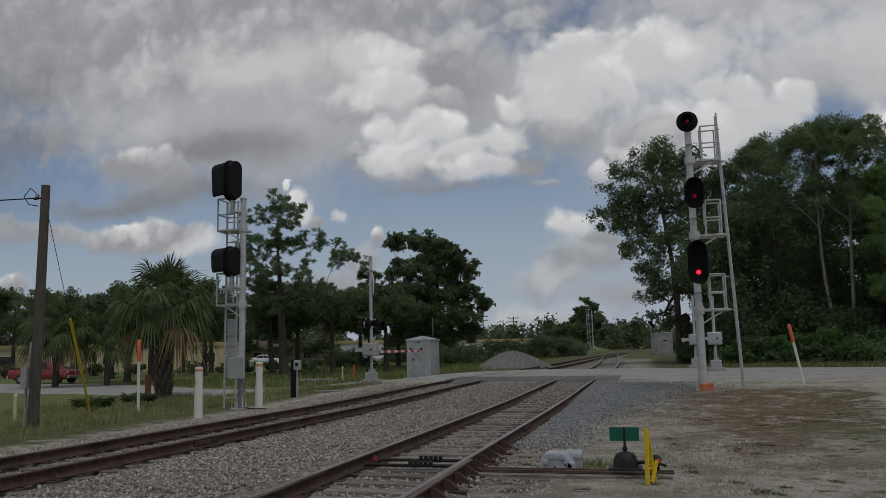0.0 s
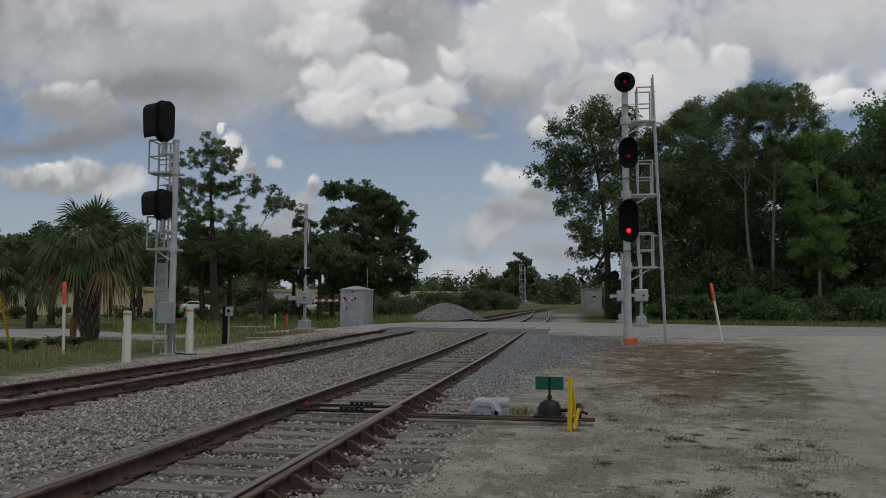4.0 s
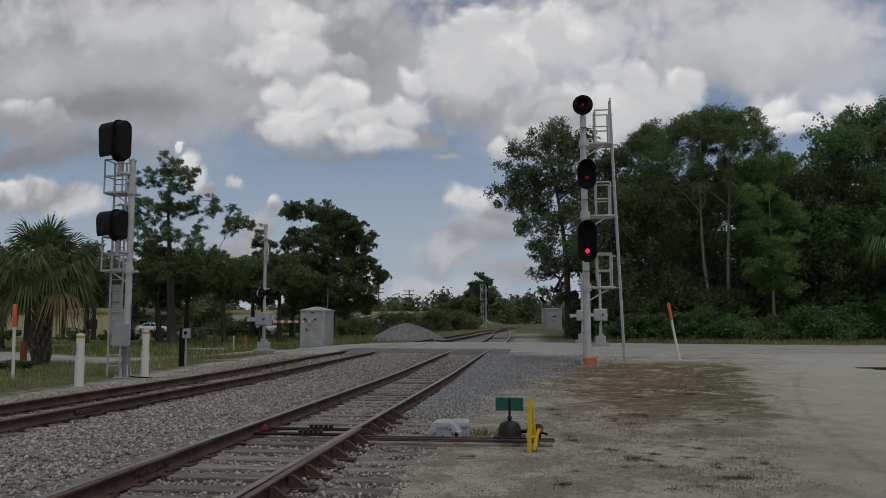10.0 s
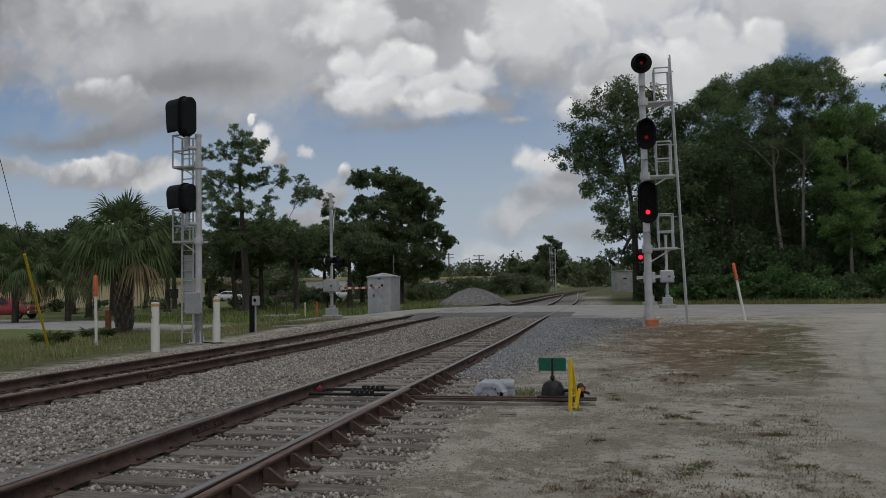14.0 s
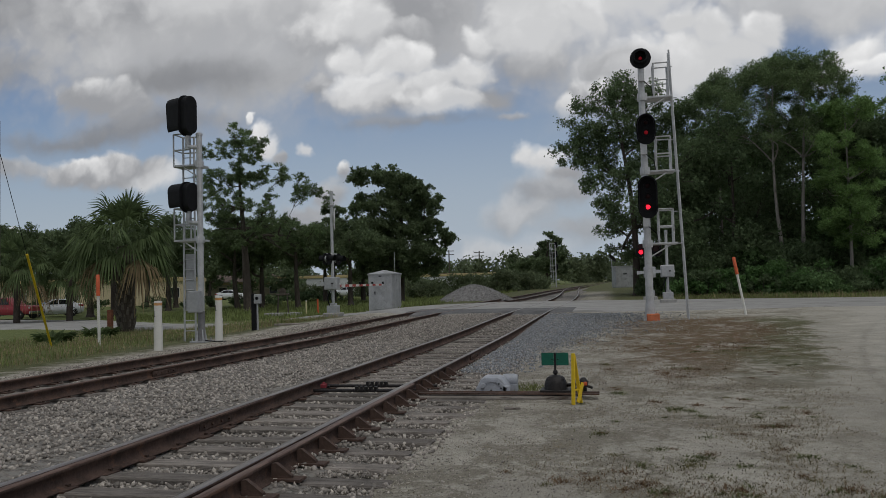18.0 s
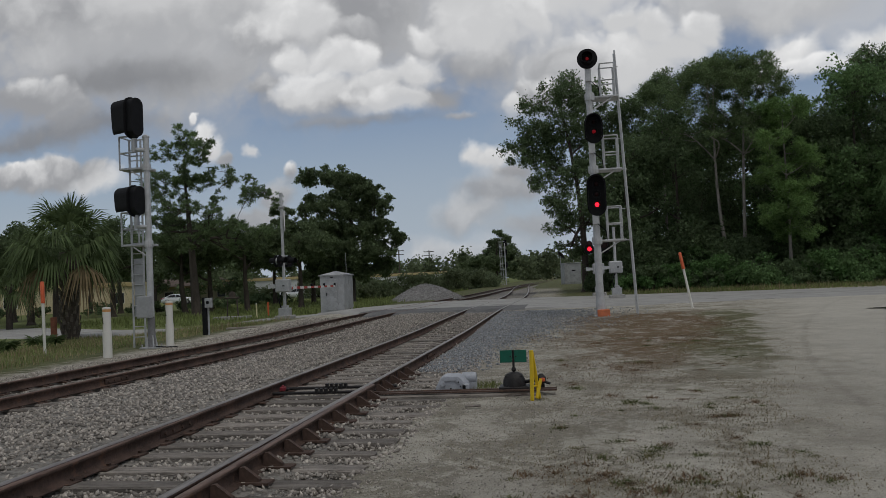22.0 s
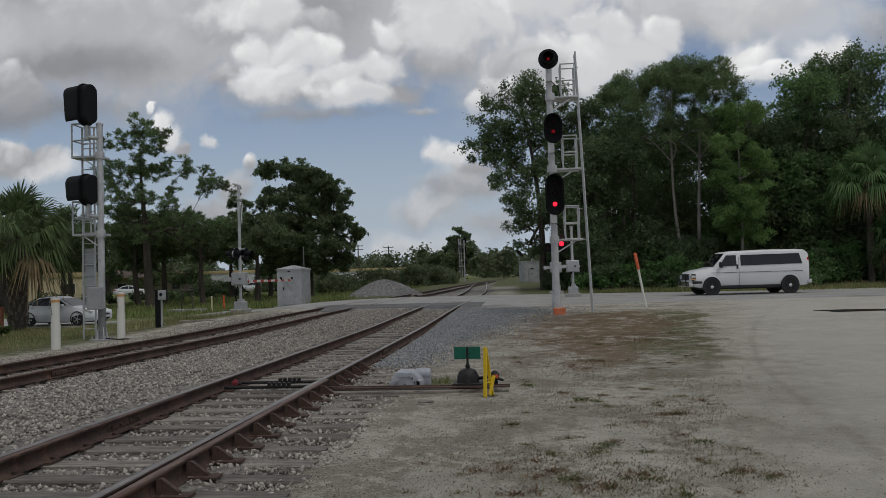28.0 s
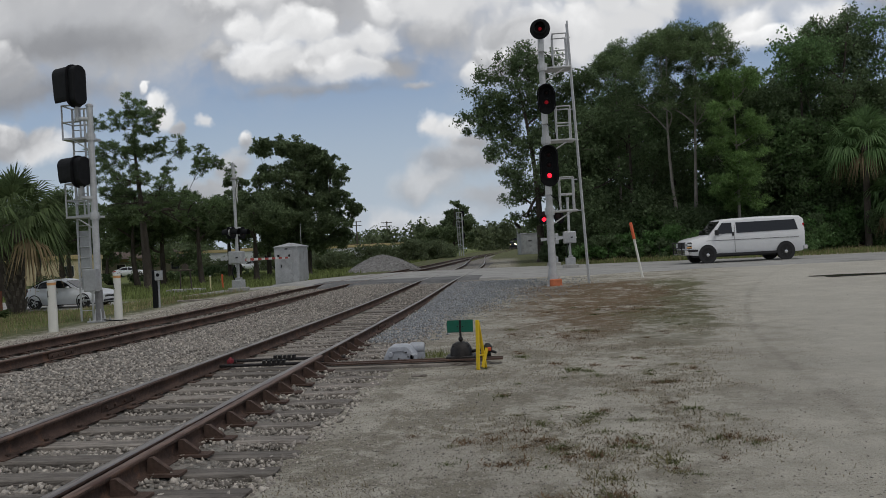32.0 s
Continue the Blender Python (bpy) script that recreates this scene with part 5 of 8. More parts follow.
def signal_left():
    x, y = -11.1, 20.2
    z = gz(x, y)
    m = thing("signal_mast", x, y, z, "silver two-headed railway signal mast with ladder and platforms", "railway signal", group="railway signals")
    part("pole", MB().tube([(0, 0, 0.3), (0, 0, 6.05)], [0.095, 0.085], 16), ALU, m, smooth_angle=50)
    part("pole_cap", MB().lathe([(0.1, 6.05), (0.1, 6.1), (0.03, 6.14)], n=14), ALU, m)
    part("lower_sleeve", MB().tube([(0, 0, 0.0), (0, 0, 0.9)], [0.11, 0.105], 12), mat("dull grey pipe", (0.22, 0.22, 0.225), 0.6, 0.2, 0.2, 6), m, "dull grey lower sleeve", smooth_angle=50)
    mb = MB().box((0, 0, 0.02), (0.5, 0.5, 0.04))
    part("base_plate", mb, CASE, m, bevel=0.005)
    for a in range(4):
        c, s = math.cos(a * math.pi / 2 + 0.78), math.sin(a * math.pi / 2 + 0.78)
        part("gusset", MB().prism([(0.1, 0.04), (0.17, 0.04), (0.1, 0.4)], -0.012, 0.012, "y"), ALU, m, at=pose(0, 0, 0, 0, 0, 45 + 90 * a))
        part("anchor_bolt", MB().tube([(c * 0.27, s * 0.27, 0.03), (c * 0.27, s * 0.27, 0.12)], 0.018, 6), CASE, m)
    box = part("junction_box", MB().box((-0.07, -0.22, 1.18), (0.38, 0.2, 0.62)), CASE, m, "grey metal junction box", bevel=0.012)
    part("box_door", MB().box((-0.07, -0.327, 1.18), (0.33, 0.012, 0.57)), CASE, box, bevel=0.004)
    part("box_hinge", MB().tube([(0.11, -0.335, 1.0), (0.11, -0.335, 1.36)], 0.012, 6), CASE, box)
    for zz in (2.98, 5.2):
        platform(m, -0.92, -0.08, 0.1, 0.7, zz)
        railing_cage(m, -0.9, -0.36, 0.12, 0.68, zz)
        part("brace", MB().tube([(-0.06, 0.1, zz - 0.38), (-0.6, 0.15, zz - 0.04)], 0.022, 6), ALU, m)
        part("clamp", MB().lathe([(0.12, zz - 0.1), (0.125, zz), (0.12, zz + 0.1)], n=12), ALU, m)
        part("head_bracket", MB().tube([(0.0, -0.06, zz + 0.48), (-0.32, -0.06, zz + 0.52)], [0.06, 0.065], 10).tube([(-0.34, -0.06, zz + 0.45), (-0.34, -0.06, zz + 0.85)], [0.075, 0.07], 10), ALU, m, smooth_angle=50)
    ladder(m, (-0.62, 0.45, 0.0), (-0.6, 0.45, 6.1), 0.36, (1, 0, 0))
    guard = MB().box((-0.61, 0.48, 1.75), (0.3, 0.01, 1.7))
    part("climb_guard", guard, CASE, m, "plain metal sheet blocking the ladder")
    signal_head(m, -0.36, -0.1, 6.66 - z, 1.22, 246, (0.34, 0.0, -0.34), None, 0.58, 0.62)
    signal_head(m, -0.34, -0.1, 4.26 - z, 0.92, 246, (0.2, -0.15), None, 0.58, 0.62)
    part("cable", MB().tube([(0.12, -0.1, 0.06), (0.5, -0.14, 0.03), (0.75, 0.05, 0.02)], 0.018, 6), BLACK, m)


def signal_right():
    x, y = 1.78, 25.6
    z = gz(x, y)
    m = thing("signal_mast", x, y, z, "tall silver three-headed railway signal mast showing red", "railway signal", group="railway signals")
    part("pole", MB().tube([(0, 0, 0.1), (0, 0, 3.0), (-0.02, 0, 8.05)], [0.13, 0.115, 0.1], 16), ALU, m, smooth_angle=50)
    part("foot", MB().lathe([(0.165, 0.0), (0.16, 0.35), (0.135, 0.6)], n=12), ALU, m, smooth_angle=50)
    part("base_plate", MB().box((0, 0, 0.0), (0.4, 0.4, 0.05)), ALU, m, bevel=0.005)
    part("footing", MB().box((0.08, -0.1, 0.07), (0.4, 0.4, 0.3)), ORANGE_CONC, m, "orange painted concrete footing", bevel=0.02)
    for zz in (2.48, 4.85, 7.28):
        platform(m, 0.1, 0.95, 0.05, 0.75, zz)
        railing_cage(m, 0.38, 0.84, 0.08, 0.72, zz, 1.12)
        part("brace", MB().tube([(0.1, 0.05, zz - 0.42), (0.72, 0.1, zz - 0.05)], 0.024, 6), ALU, m)
        part("clamp", MB().lathe([(0.16, zz - 0.12), (0.165, zz), (0.16, zz + 0.12)], n=12), ALU, m)
        part("tie_bar", MB().tube([(0.84, 0.4, zz + 1.05), (1.0, 0.4, zz + 1.05)], 0.016, 6).tube([(0.95, 0.4, zz), (1.12, 0.4, zz)], 0.02, 6), ALU, m)
    ladder(m, (1.22, 0.45, 0.0), (0.9, 0.45, 8.85), 0.4, (0, 1, 0))
    for zz in (3.2, 5.55, 7.95):
        part("conduit_box", MB().box((-0.02, -0.14, zz - 0.02), (0.2, 0.14, 0.32)), ALU, m, bevel=0.01)
        part("cable", MB().tube([(0.02, -0.2, zz - 0.15), (0.3, -0.1, zz - 0.4), (0.34, 0.1, zz - 0.7)], 0.014, 5), BLACK, m)
    top = new("signal_head")
    top.parent = m
    top.matrix_basis = pose(-0.02, -0.12, 8.72 - z, 0, 0, -3)
    top["label"] = "round black target with one dim red lens"
    part("target_disc", MB().lathe([(0.335, -0.015), (0.335, 0.015)], n=32, axis="y"), BLACK, top)
    part("housing", MB().lathe([(0.2, 0.015), (0.2, 0.2), (0.12, 0.26)], n=18, axis="y"), BLACK, top)
    part("hood", MB().lathe([(0.2, -0.015), (0.19, -0.3), (0.18, -0.3), (0.19, -0.015)], n=22, axis="y", caps=False), BLACK, top)
    part("lens", MB().lathe([(0.0, -0.05), (0.035, -0.045), (0.055, -0.02)], n=16, axis="y", caps=False), RED_DIM, top, "dim red lens")
    part("neck", MB().tube([(0, 0.12, -0.3), (0, 0.12, -0.62)], [0.1, 0.11], 10), ALU, top)
    signal_head(m, 0.07, -0.2, 6.36 - z, 0.98, -3, (0.22, -0.1), (1, RED_DIM), 0.6, 0.34, 0.6)
    signal_head(m, 0.05, -0.2, 4.16 - z, 1.38, -3, (0.36, 0.02, -0.32), (2, RED_LIT), 0.62, 0.34, 0.68)
    return m


def flasher(parent, x, y, z, facing, working):
    """One crossing lamp: disc, hood, lens, and an added shutter that makes the glowing lens look unlit."""
    f = new("flasher")
    f.parent = parent
    f.matrix_basis = pose(x, y, z, 0, 0, facing)
    f["label"] = "round black crossing lamp with a hood"
    part("backing_disc", MB().lathe([(0.29, 0.0), (0.29, 0.02)], n=24, axis="y"), BLACK, f)
    part("can", MB().lathe([(0.16, 0.02), (0.17, 0.14), (0.1, 0.2)], n=18, axis="y"), ALU, f)
    mb = MB()
    n = 14
    for i in range(n):
        a0, a1 = math.radians(-30 + 240 * i / n), math.radians(-30 + 240 * (i + 1) / n)
        mb.add([(0.17 * math.cos(a0), 0, 0.17 * math.sin(a0)), (0.17 * math.cos(a1), 0, 0.17 * math.sin(a1)), (0.17 * math.cos(a1), -0.3, 0.17 * math.sin(a1)), (0.17 * math.cos(a0), -0.3, 0.17 * math.sin(a0))], [(0, 1, 2, 3)])
    part("hood", mb, BLACK, f, weld=True)
    part("lens", MB().lathe([(0.0, -0.04), (0.07, -0.035), (0.125, -0.01)], n=20, axis="y", caps=False), RED_LIT if working else RED_GLASS, f, "always lit red lens, bared in turn" if working else "unlit red lens")
    if not working:
        return None
    # added cover, no real lamp part: it stands for the lens going dark
    sh = part("shutter", MB().lathe([(0.0, -0.062), (0.1, -0.06), (0.162, -0.05), (0.162, -0.045)], n=20, axis="y", caps=False), RED_GLASS, f, "added dark red cover that makes the lens look unlit")
    return sh


def gate_arm(parent, p, d, length):
    """Striped arm that lies across the road."""
    p, d = Vector(p), Vector(d).normalized()
    up = Vector((0, 0, 1))
    side = d.cross(up)
    arm = new("gate_arm")
    arm.parent = parent
    arm["label"] = "lowered red and white striped gate arm"
    n = 14
    for i in range(n):
        a, b = p + d * (length * i / n), p + d * (length * (i + 1) / n)
        h = 0.065 - 0.02 * i / n
        vs = [q + up * s * h + side * t * 0.02 for q in (a, b) for s, t in ((-1, -1), (1, -1), (1, 1), (-1, 1))]
        part("stripe", MB().add(vs, [(0, 1, 2, 3), (7, 6, 5, 4), (0, 4, 5, 1), (1, 5, 6, 2), (2, 6, 7, 3), (3, 7, 4, 0)]), (STRIPE_RED, STRIPE_WHITE)[i % 2], arm, ("red stripe", "white stripe")[i % 2])
    for k in (0.45, 0.72, 0.97):
        q = p + d * length * k + up * 0.1
        part("arm_lamp", MB().box(q, (0.1, 0.1, 0.14)), BLACK, arm, bevel=0.015)


STRIPE_RED = mat("red reflective stripe", (0.36, 0.05, 0.04), 0.5, 0, 0.15, 8)
STRIPE_WHITE = mat("white reflective stripe", (0.62, 0.62, 0.6), 0.5, 0, 0.1, 8)


def crossing_signal(x, y, front, arm_d, arm_len, label, lamp_x=(-0.45, 0.45), back=True, working=False, top=5.9):
    """A crossing mast with crossed boards, two pairs of lamps, a gate motor and its arm. front: which way its signs face, in degrees."""
    z = gz(x, y)
    m = thing("crossing_signal", x, y, z, label, "crossing signal", rz=0, group="crossing signals")
    part("pole", MB().tube([(0, 0, 0.45), (0, 0, top)], [0.075, 0.07], 12), ALU, m, smooth_angle=50)
    part("pole_cap", MB().tube([(0, 0, top), (0, 0, top + 0.2)], 0.085, 10), CASE, m)
    part("footing", MB().box((0, 0, 0.06), (0.8, 0.8, 0.3)), CONCRETE, m, bevel=0.03)
    part("junction_base", MB().box((0, 0, 0.38), (0.5, 0.5, 0.36)).box((0, 0, 0.6), (0.3, 0.3, 0.14)), CASE, m, bevel=0.02)
    mot = part("gate_motor", MB().box((0.0, -0.1, 1.62), (0.66, 0.5, 0.62)), CASE, m, "grey gate motor case", bevel=0.04)
    part("case_door", MB().box((0.0, -0.36, 1.62), (0.56, 0.02, 0.5)), CASE, mot, bevel=0.006)
    part("latch", MB().box((0.1, -0.385, 1.62), (0.1, 0.03, 0.06)), BLACK, mot)
    for a, b in ((-0.32, -0.26), (0.26, 0.32)):
        part("counterweight", MB().prism([(-0.7, 1.5), (-0.3, 1.56), (-0.3, 1.68), (-0.7, 1.72)], a, b, "y"), ALU, m)
    part("drive_cable", MB().tube([(-0.05, -0.2, 1.3), (-0.2, -0.25, 0.95), (-0.12, -0.15, 0.5)], 0.03, 7), BLACK, m)
    r = Matrix.Rotation(radians(front), 4, "Z")
    for s in (-1, 1) if top > 5 else ():
        part("crossed_board", MB().box((0, 0, 0), (1.22, 0.02, 0.22)), STRIPE_WHITE, m, "white crossed warning board", bevel=0.003, at=pose(0, 0, 4.75, 0, 0, front + 26) @ pose(0, -0.12 + 0.012 * s, 0, 0, 45 * s, 0))
    if top > 5:
        part("bell", MB().lathe([(0.02, 5.3), (0.14, 5.34), (0.16, 5.42), (0.05, 5.46)], n=14), CASE, m)
    part("crossarm", MB().tube([r @ Vector((-0.5, 0, 3.05)), r @ Vector((0.5, 0, 3.05))], 0.03, 8), ALU, m)
    shutters = []
    for lx in lamp_x:
        for turn in (0, 180) if back else (0,):
            q = r @ Vector((lx, -0.1 if not turn else 0.1, 2.8))
            sh = flasher(m, q.x, q.y, q.z, front + turn, working)
            if not turn:
                shutters.append(sh)
        part("lamp_stem", MB().tube([r @ Vector((lx, 0, 3.05)), r @ Vector((lx, 0, 2.9))], 0.02, 6), ALU, m)
    if arm_len:
        gate_arm(m, Vector((0.1, 0.35, 1.5)), arm_d, arm_len)
    part("arm_bracket", MB().tube([(0.35, 0.0, 1.6), (0.2, 0.35, 1.5)], 0.05, 8), ALU, m)
    return shutters


signal_left()
signal_right()
FAR_SIDE = crossing_signal(-12.6, 35.4, 80, (0.12, 1, 0), 5.8, "silver crossing mast with lowered gate arm beside the road")
NEAR_LAMPS = crossing_signal(3.35, 40.6, 0, None, 0, "silver crossing mast with gate motor and flashing red lamp", (-0.53,), False, True, 3.5)
FAR_LAMPS = crossing_signal(2.75, 46.5, 0, None, 0, "silver crossing mast past the road with flashing red lamps", (-0.45, 0.45), False, True, 3.9)


# ---- trackside things ----
def relay_shed():
    x, y = -12.0, 42.3
    z = gz(x, y) - 0.05
    s = thing("relay_shed", x, y, z, "grey sheet-metal equipment shed with a low hipped roof", "equipment shed")
    w, d, h = 1.36, 1.9, 2.12
    part("body", MB().box((0, 0, h / 2), (w, d, h)), CASE, s, bevel=0.01)
    mb = MB()
    e = 0.06
    mb.add([(-w / 2 - e, -d / 2 - e, h), (w / 2 + e, -d / 2 - e, h), (w / 2 + e, d / 2 + e, h), (-w / 2 - e, d / 2 + e, h), (0, -d * 0.2, h + 0.2), (0, d * 0.2, h + 0.2)], [(3, 2, 1, 0), (0, 1, 4), (1, 2, 5, 4), (2, 3, 5), (3, 0, 4, 5)])
    part("roof", mb, CASE, s)
    part("eave", MB().box((0, 0, h - 0.03), (w + 0.1, d + 0.1, 0.06)), CASE, s, bevel=0.004)
    door = part("door", MB().box((-0.03, -d / 2 - 0.015, 1.02), (0.68, 0.03, 1.72)), CASE, s, bevel=0.006)
    part("handle", MB().box((-0.3, -d / 2 - 0.05, 1.05), (0.05, 0.04, 0.16)), BLACK, door)
    for zz in (0.4, 1.0, 1.65):
        part("hinge", MB().tube([(0.33, -d / 2 - 0.035, zz - 0.06), (0.33, -d / 2 - 0.035, zz + 0.06)], 0.015, 6), CASE, door)
    part("vent", MB().box((0.0, -d / 2 - 0.01, h - 0.14), (0.16, 0.02, 0.06)), BLACK, s)
    for yy in (-0.6, 0, 0.6):
        part("seam", MB().box((w / 2 + 0.008, yy, h / 2), (0.012, 0.03, h)), CASE, s)
    part("antenna", MB().tube([(0.45, 0.5, h), (0.45, 0.5, h + 1.25)], 0.014, 5), CASE, s)
    part("plinth", MB().box((0, 0, -0.02), (w + 0.3, d + 0.3, 0.14)), CONCRETE, s, bevel=0.02)


def far_bungalow():
    x, y = 1.9, 104.5
    z = gz(x, y)
    s = thing("signal_bungalow", x, y, z, "grey metal signal bungalow far along the line", "equipment shed", rz=12)
    part("body", MB().box((0, 0, 1.35), (2.2, 2.4, 2.7)), CASE, s, bevel=0.02)
    part("roof", MB().box((0, 0, 2.74), (2.34, 2.54, 0.08)), CASE, s, bevel=0.02)
    part("door", MB().box((0.1, -1.22, 1.2), (0.9, 0.04, 2.0)), CASE, s, bevel=0.01)
    part("vent", MB().box((0.1, -1.25, 1.75), (0.5, 0.04, 0.14)), BLACK, s)
    p = part("dish_post", MB().tube([(-1.3, 0, 2.2), (-1.3, 0, 3.7)], 0.05, 8), CASE, s)
    part("dish", MB().lathe([(0.03, 0.0), (0.35, 0.06), (0.62, 0.2), (0.62, 0.215), (0.34, 0.09), (0.02, 0.03)], n=22), BLACK_IRON, s, "dark dish aerial tipped to the sky", at=pose(-1.35, -0.05, 3.75, -12, 52, 0))


def near_cabinet():
    x, y = -14.2, 12.6
    z = gz(x, y)
    s = thing("signal_cabinet", x, y, z, "large pale grey metal signal cabinet on timber skids", "equipment cabinet", rz=-20)
    part("body", MB().box((0, 0, 1.2), (1.5, 1.5, 2.16)), CASE, s, bevel=0.02)
    part("roof", MB().box((0, 0, 2.31), (1.58, 1.58, 0.07)), CASE, s, bevel=0.02)
    for zz in (0.55, 1.2, 1.95):
        part("hinge", MB().box((-0.3, -0.77, zz), (0.14, 0.04, 0.05)), CASE, s, bevel=0.006)
    part("door", MB().box((-0.52, -0.762, 1.2), (0.4, 0.03, 2.0)), CASE, s, bevel=0.008)
    part("latch", MB().box((0.765, 0.2, 1.35), (0.02, 0.05, 0.09)), BLACK, s)
    for xx in (-0.5, 0.5):
        part("skid", MB().box((xx, 0, 0.06), (0.2, 1.7, 0.13)), TIE, s, "dark timber skid", bevel=0.01)
    for xx in (-0.6, 0.0, 0.6):
        part("lifting_lug", MB().box((xx, -0.76, 2.22), (0.1, 0.03, 0.1)), CASE, s, bevel=0.01)


def utility_pole():
    x, y = -13.95, 15.5
    z = gz(x, y)
    p = thing("utility_pole", x, y, z, "dark weathered timber utility pole with a meter box", "utility pole")
    part("pole", MB().tube([(0, 0, -0.1), (0.05, 0, 2.5), (0.08, 0, 5.8)], [0.125, 0.118, 0.1], 14), POLE_WOOD, p, smooth_angle=50)
    part("meter_box", MB().box((-0.2, -0.05, 1.15), (0.16, 0.2, 0.5)), CASE, p, bevel=0.01)
    part("conduit", MB().tube([(-0.2, -0.03, 0.0), (-0.2, -0.03, 0.95)], 0.035, 8).tube([(-0.17, 0, 1.4), (-0.13, 0, 2.0)], 0.03, 8), CASE, p)
    part("insulator", MB().lathe([(0.02, 0), (0.05, 0.02), (0.05, 0.08), (0.02, 0.12)], (-0.16, 0, 5.5), 10), CASE, p)
    part("hook", MB().tube([(0.0, 0, 5.5), (-0.2, -0.05, 5.46)], 0.02, 6), BLACK, p)
    part("drip_loop", MB().tube([(-0.1, 0, 5.55), (-0.32, -0.05, 5.75), (-0.5, -0.05, 5.55), (-0.35, -0.05, 5.35), (-0.12, 0, 5.3)], 0.012, 5), BLACK, p)
    part("service_wire", MB().tube([(-0.1, 0, 5.5), (-3.0, -0.6, 5.42), (-7, -1.6, 5.5), (-16, -3.6, 6.2)], 0.016, 5), BLACK, p)
    gx, gy = -2.5, 5.0
    g0 = gz(x + gx, y + gy) - z
    top = Vector((0.08, 0.0, 5.4))
    foot = Vector((gx + 0.15, gy, g0))
    part("guy_wire", MB().tube([top, foot], 0.008, 5), BLACK, p)
    d = (top - foot).normalized()
    part("guy_guard", MB().tube([foot, foot + d * 4.0], 0.034, 8), YELLOW, p, "yellow plastic guy guard")


def white_post(x, y, h=1.26):
    z = gz(x, y)
    p = thing("marker_post", x, y, z, "white plastic marker post with a faded orange band", "marker post", group="white marker posts", rz=-28)
    part("lower_sleeve", MB().tube([(0, 0, 0), (0, 0, h * 0.52)], 0.112, 18), WHITE_PVC, p, smooth_angle=50)
    part("upper_tube", MB().tube([(0, 0, h * 0.52), (0, 0, h)], 0.1, 18), WHITE_PVC, p, smooth_angle=50)
    part("cap_band", MB().tube([(0, 0, h - 0.1), (0, 0, h - 0.035)], 0.103, 18), ORANGE_BAND, p, "faded orange band", smooth_angle=50)
    part("lid", MB().lathe([(0.102, h - 0.034), (0.1, h + 0.008), (0.03, h + 0.02)], n=18), WHITE_PVC, p)
    part("lettering_bar", MB().box((-0.012, -0.1, h * 0.75), (0.012, 0.012, 0.16)).box((0.012, -0.1, h * 0.70), (0.04, 0.012, 0.012)), BLACK, p, "small black marking")


def orange_post(x, y, h, lean, label):
    z = gz(x, y)
    p = thing("marker_stake", x, y, z, label, "marker post", group="orange-topped stakes")
    p.matrix_basis = pose(x, y, z, lean[0], lean[1], 0)
    part("stake", MB().tube([(0, 0, -0.05), (0, 0, h * 0.7)], 0.042, 12), WHITE_PVC, p, smooth_angle=50)
    part("orange_sleeve", MB().tube([(0, 0, h * 0.7), (0, 0, h - 0.02), (0, 0, h)], [0.056, 0.056, 0.035], 12), ORANGE, p, "orange plastic sleeve", smooth_angle=50)


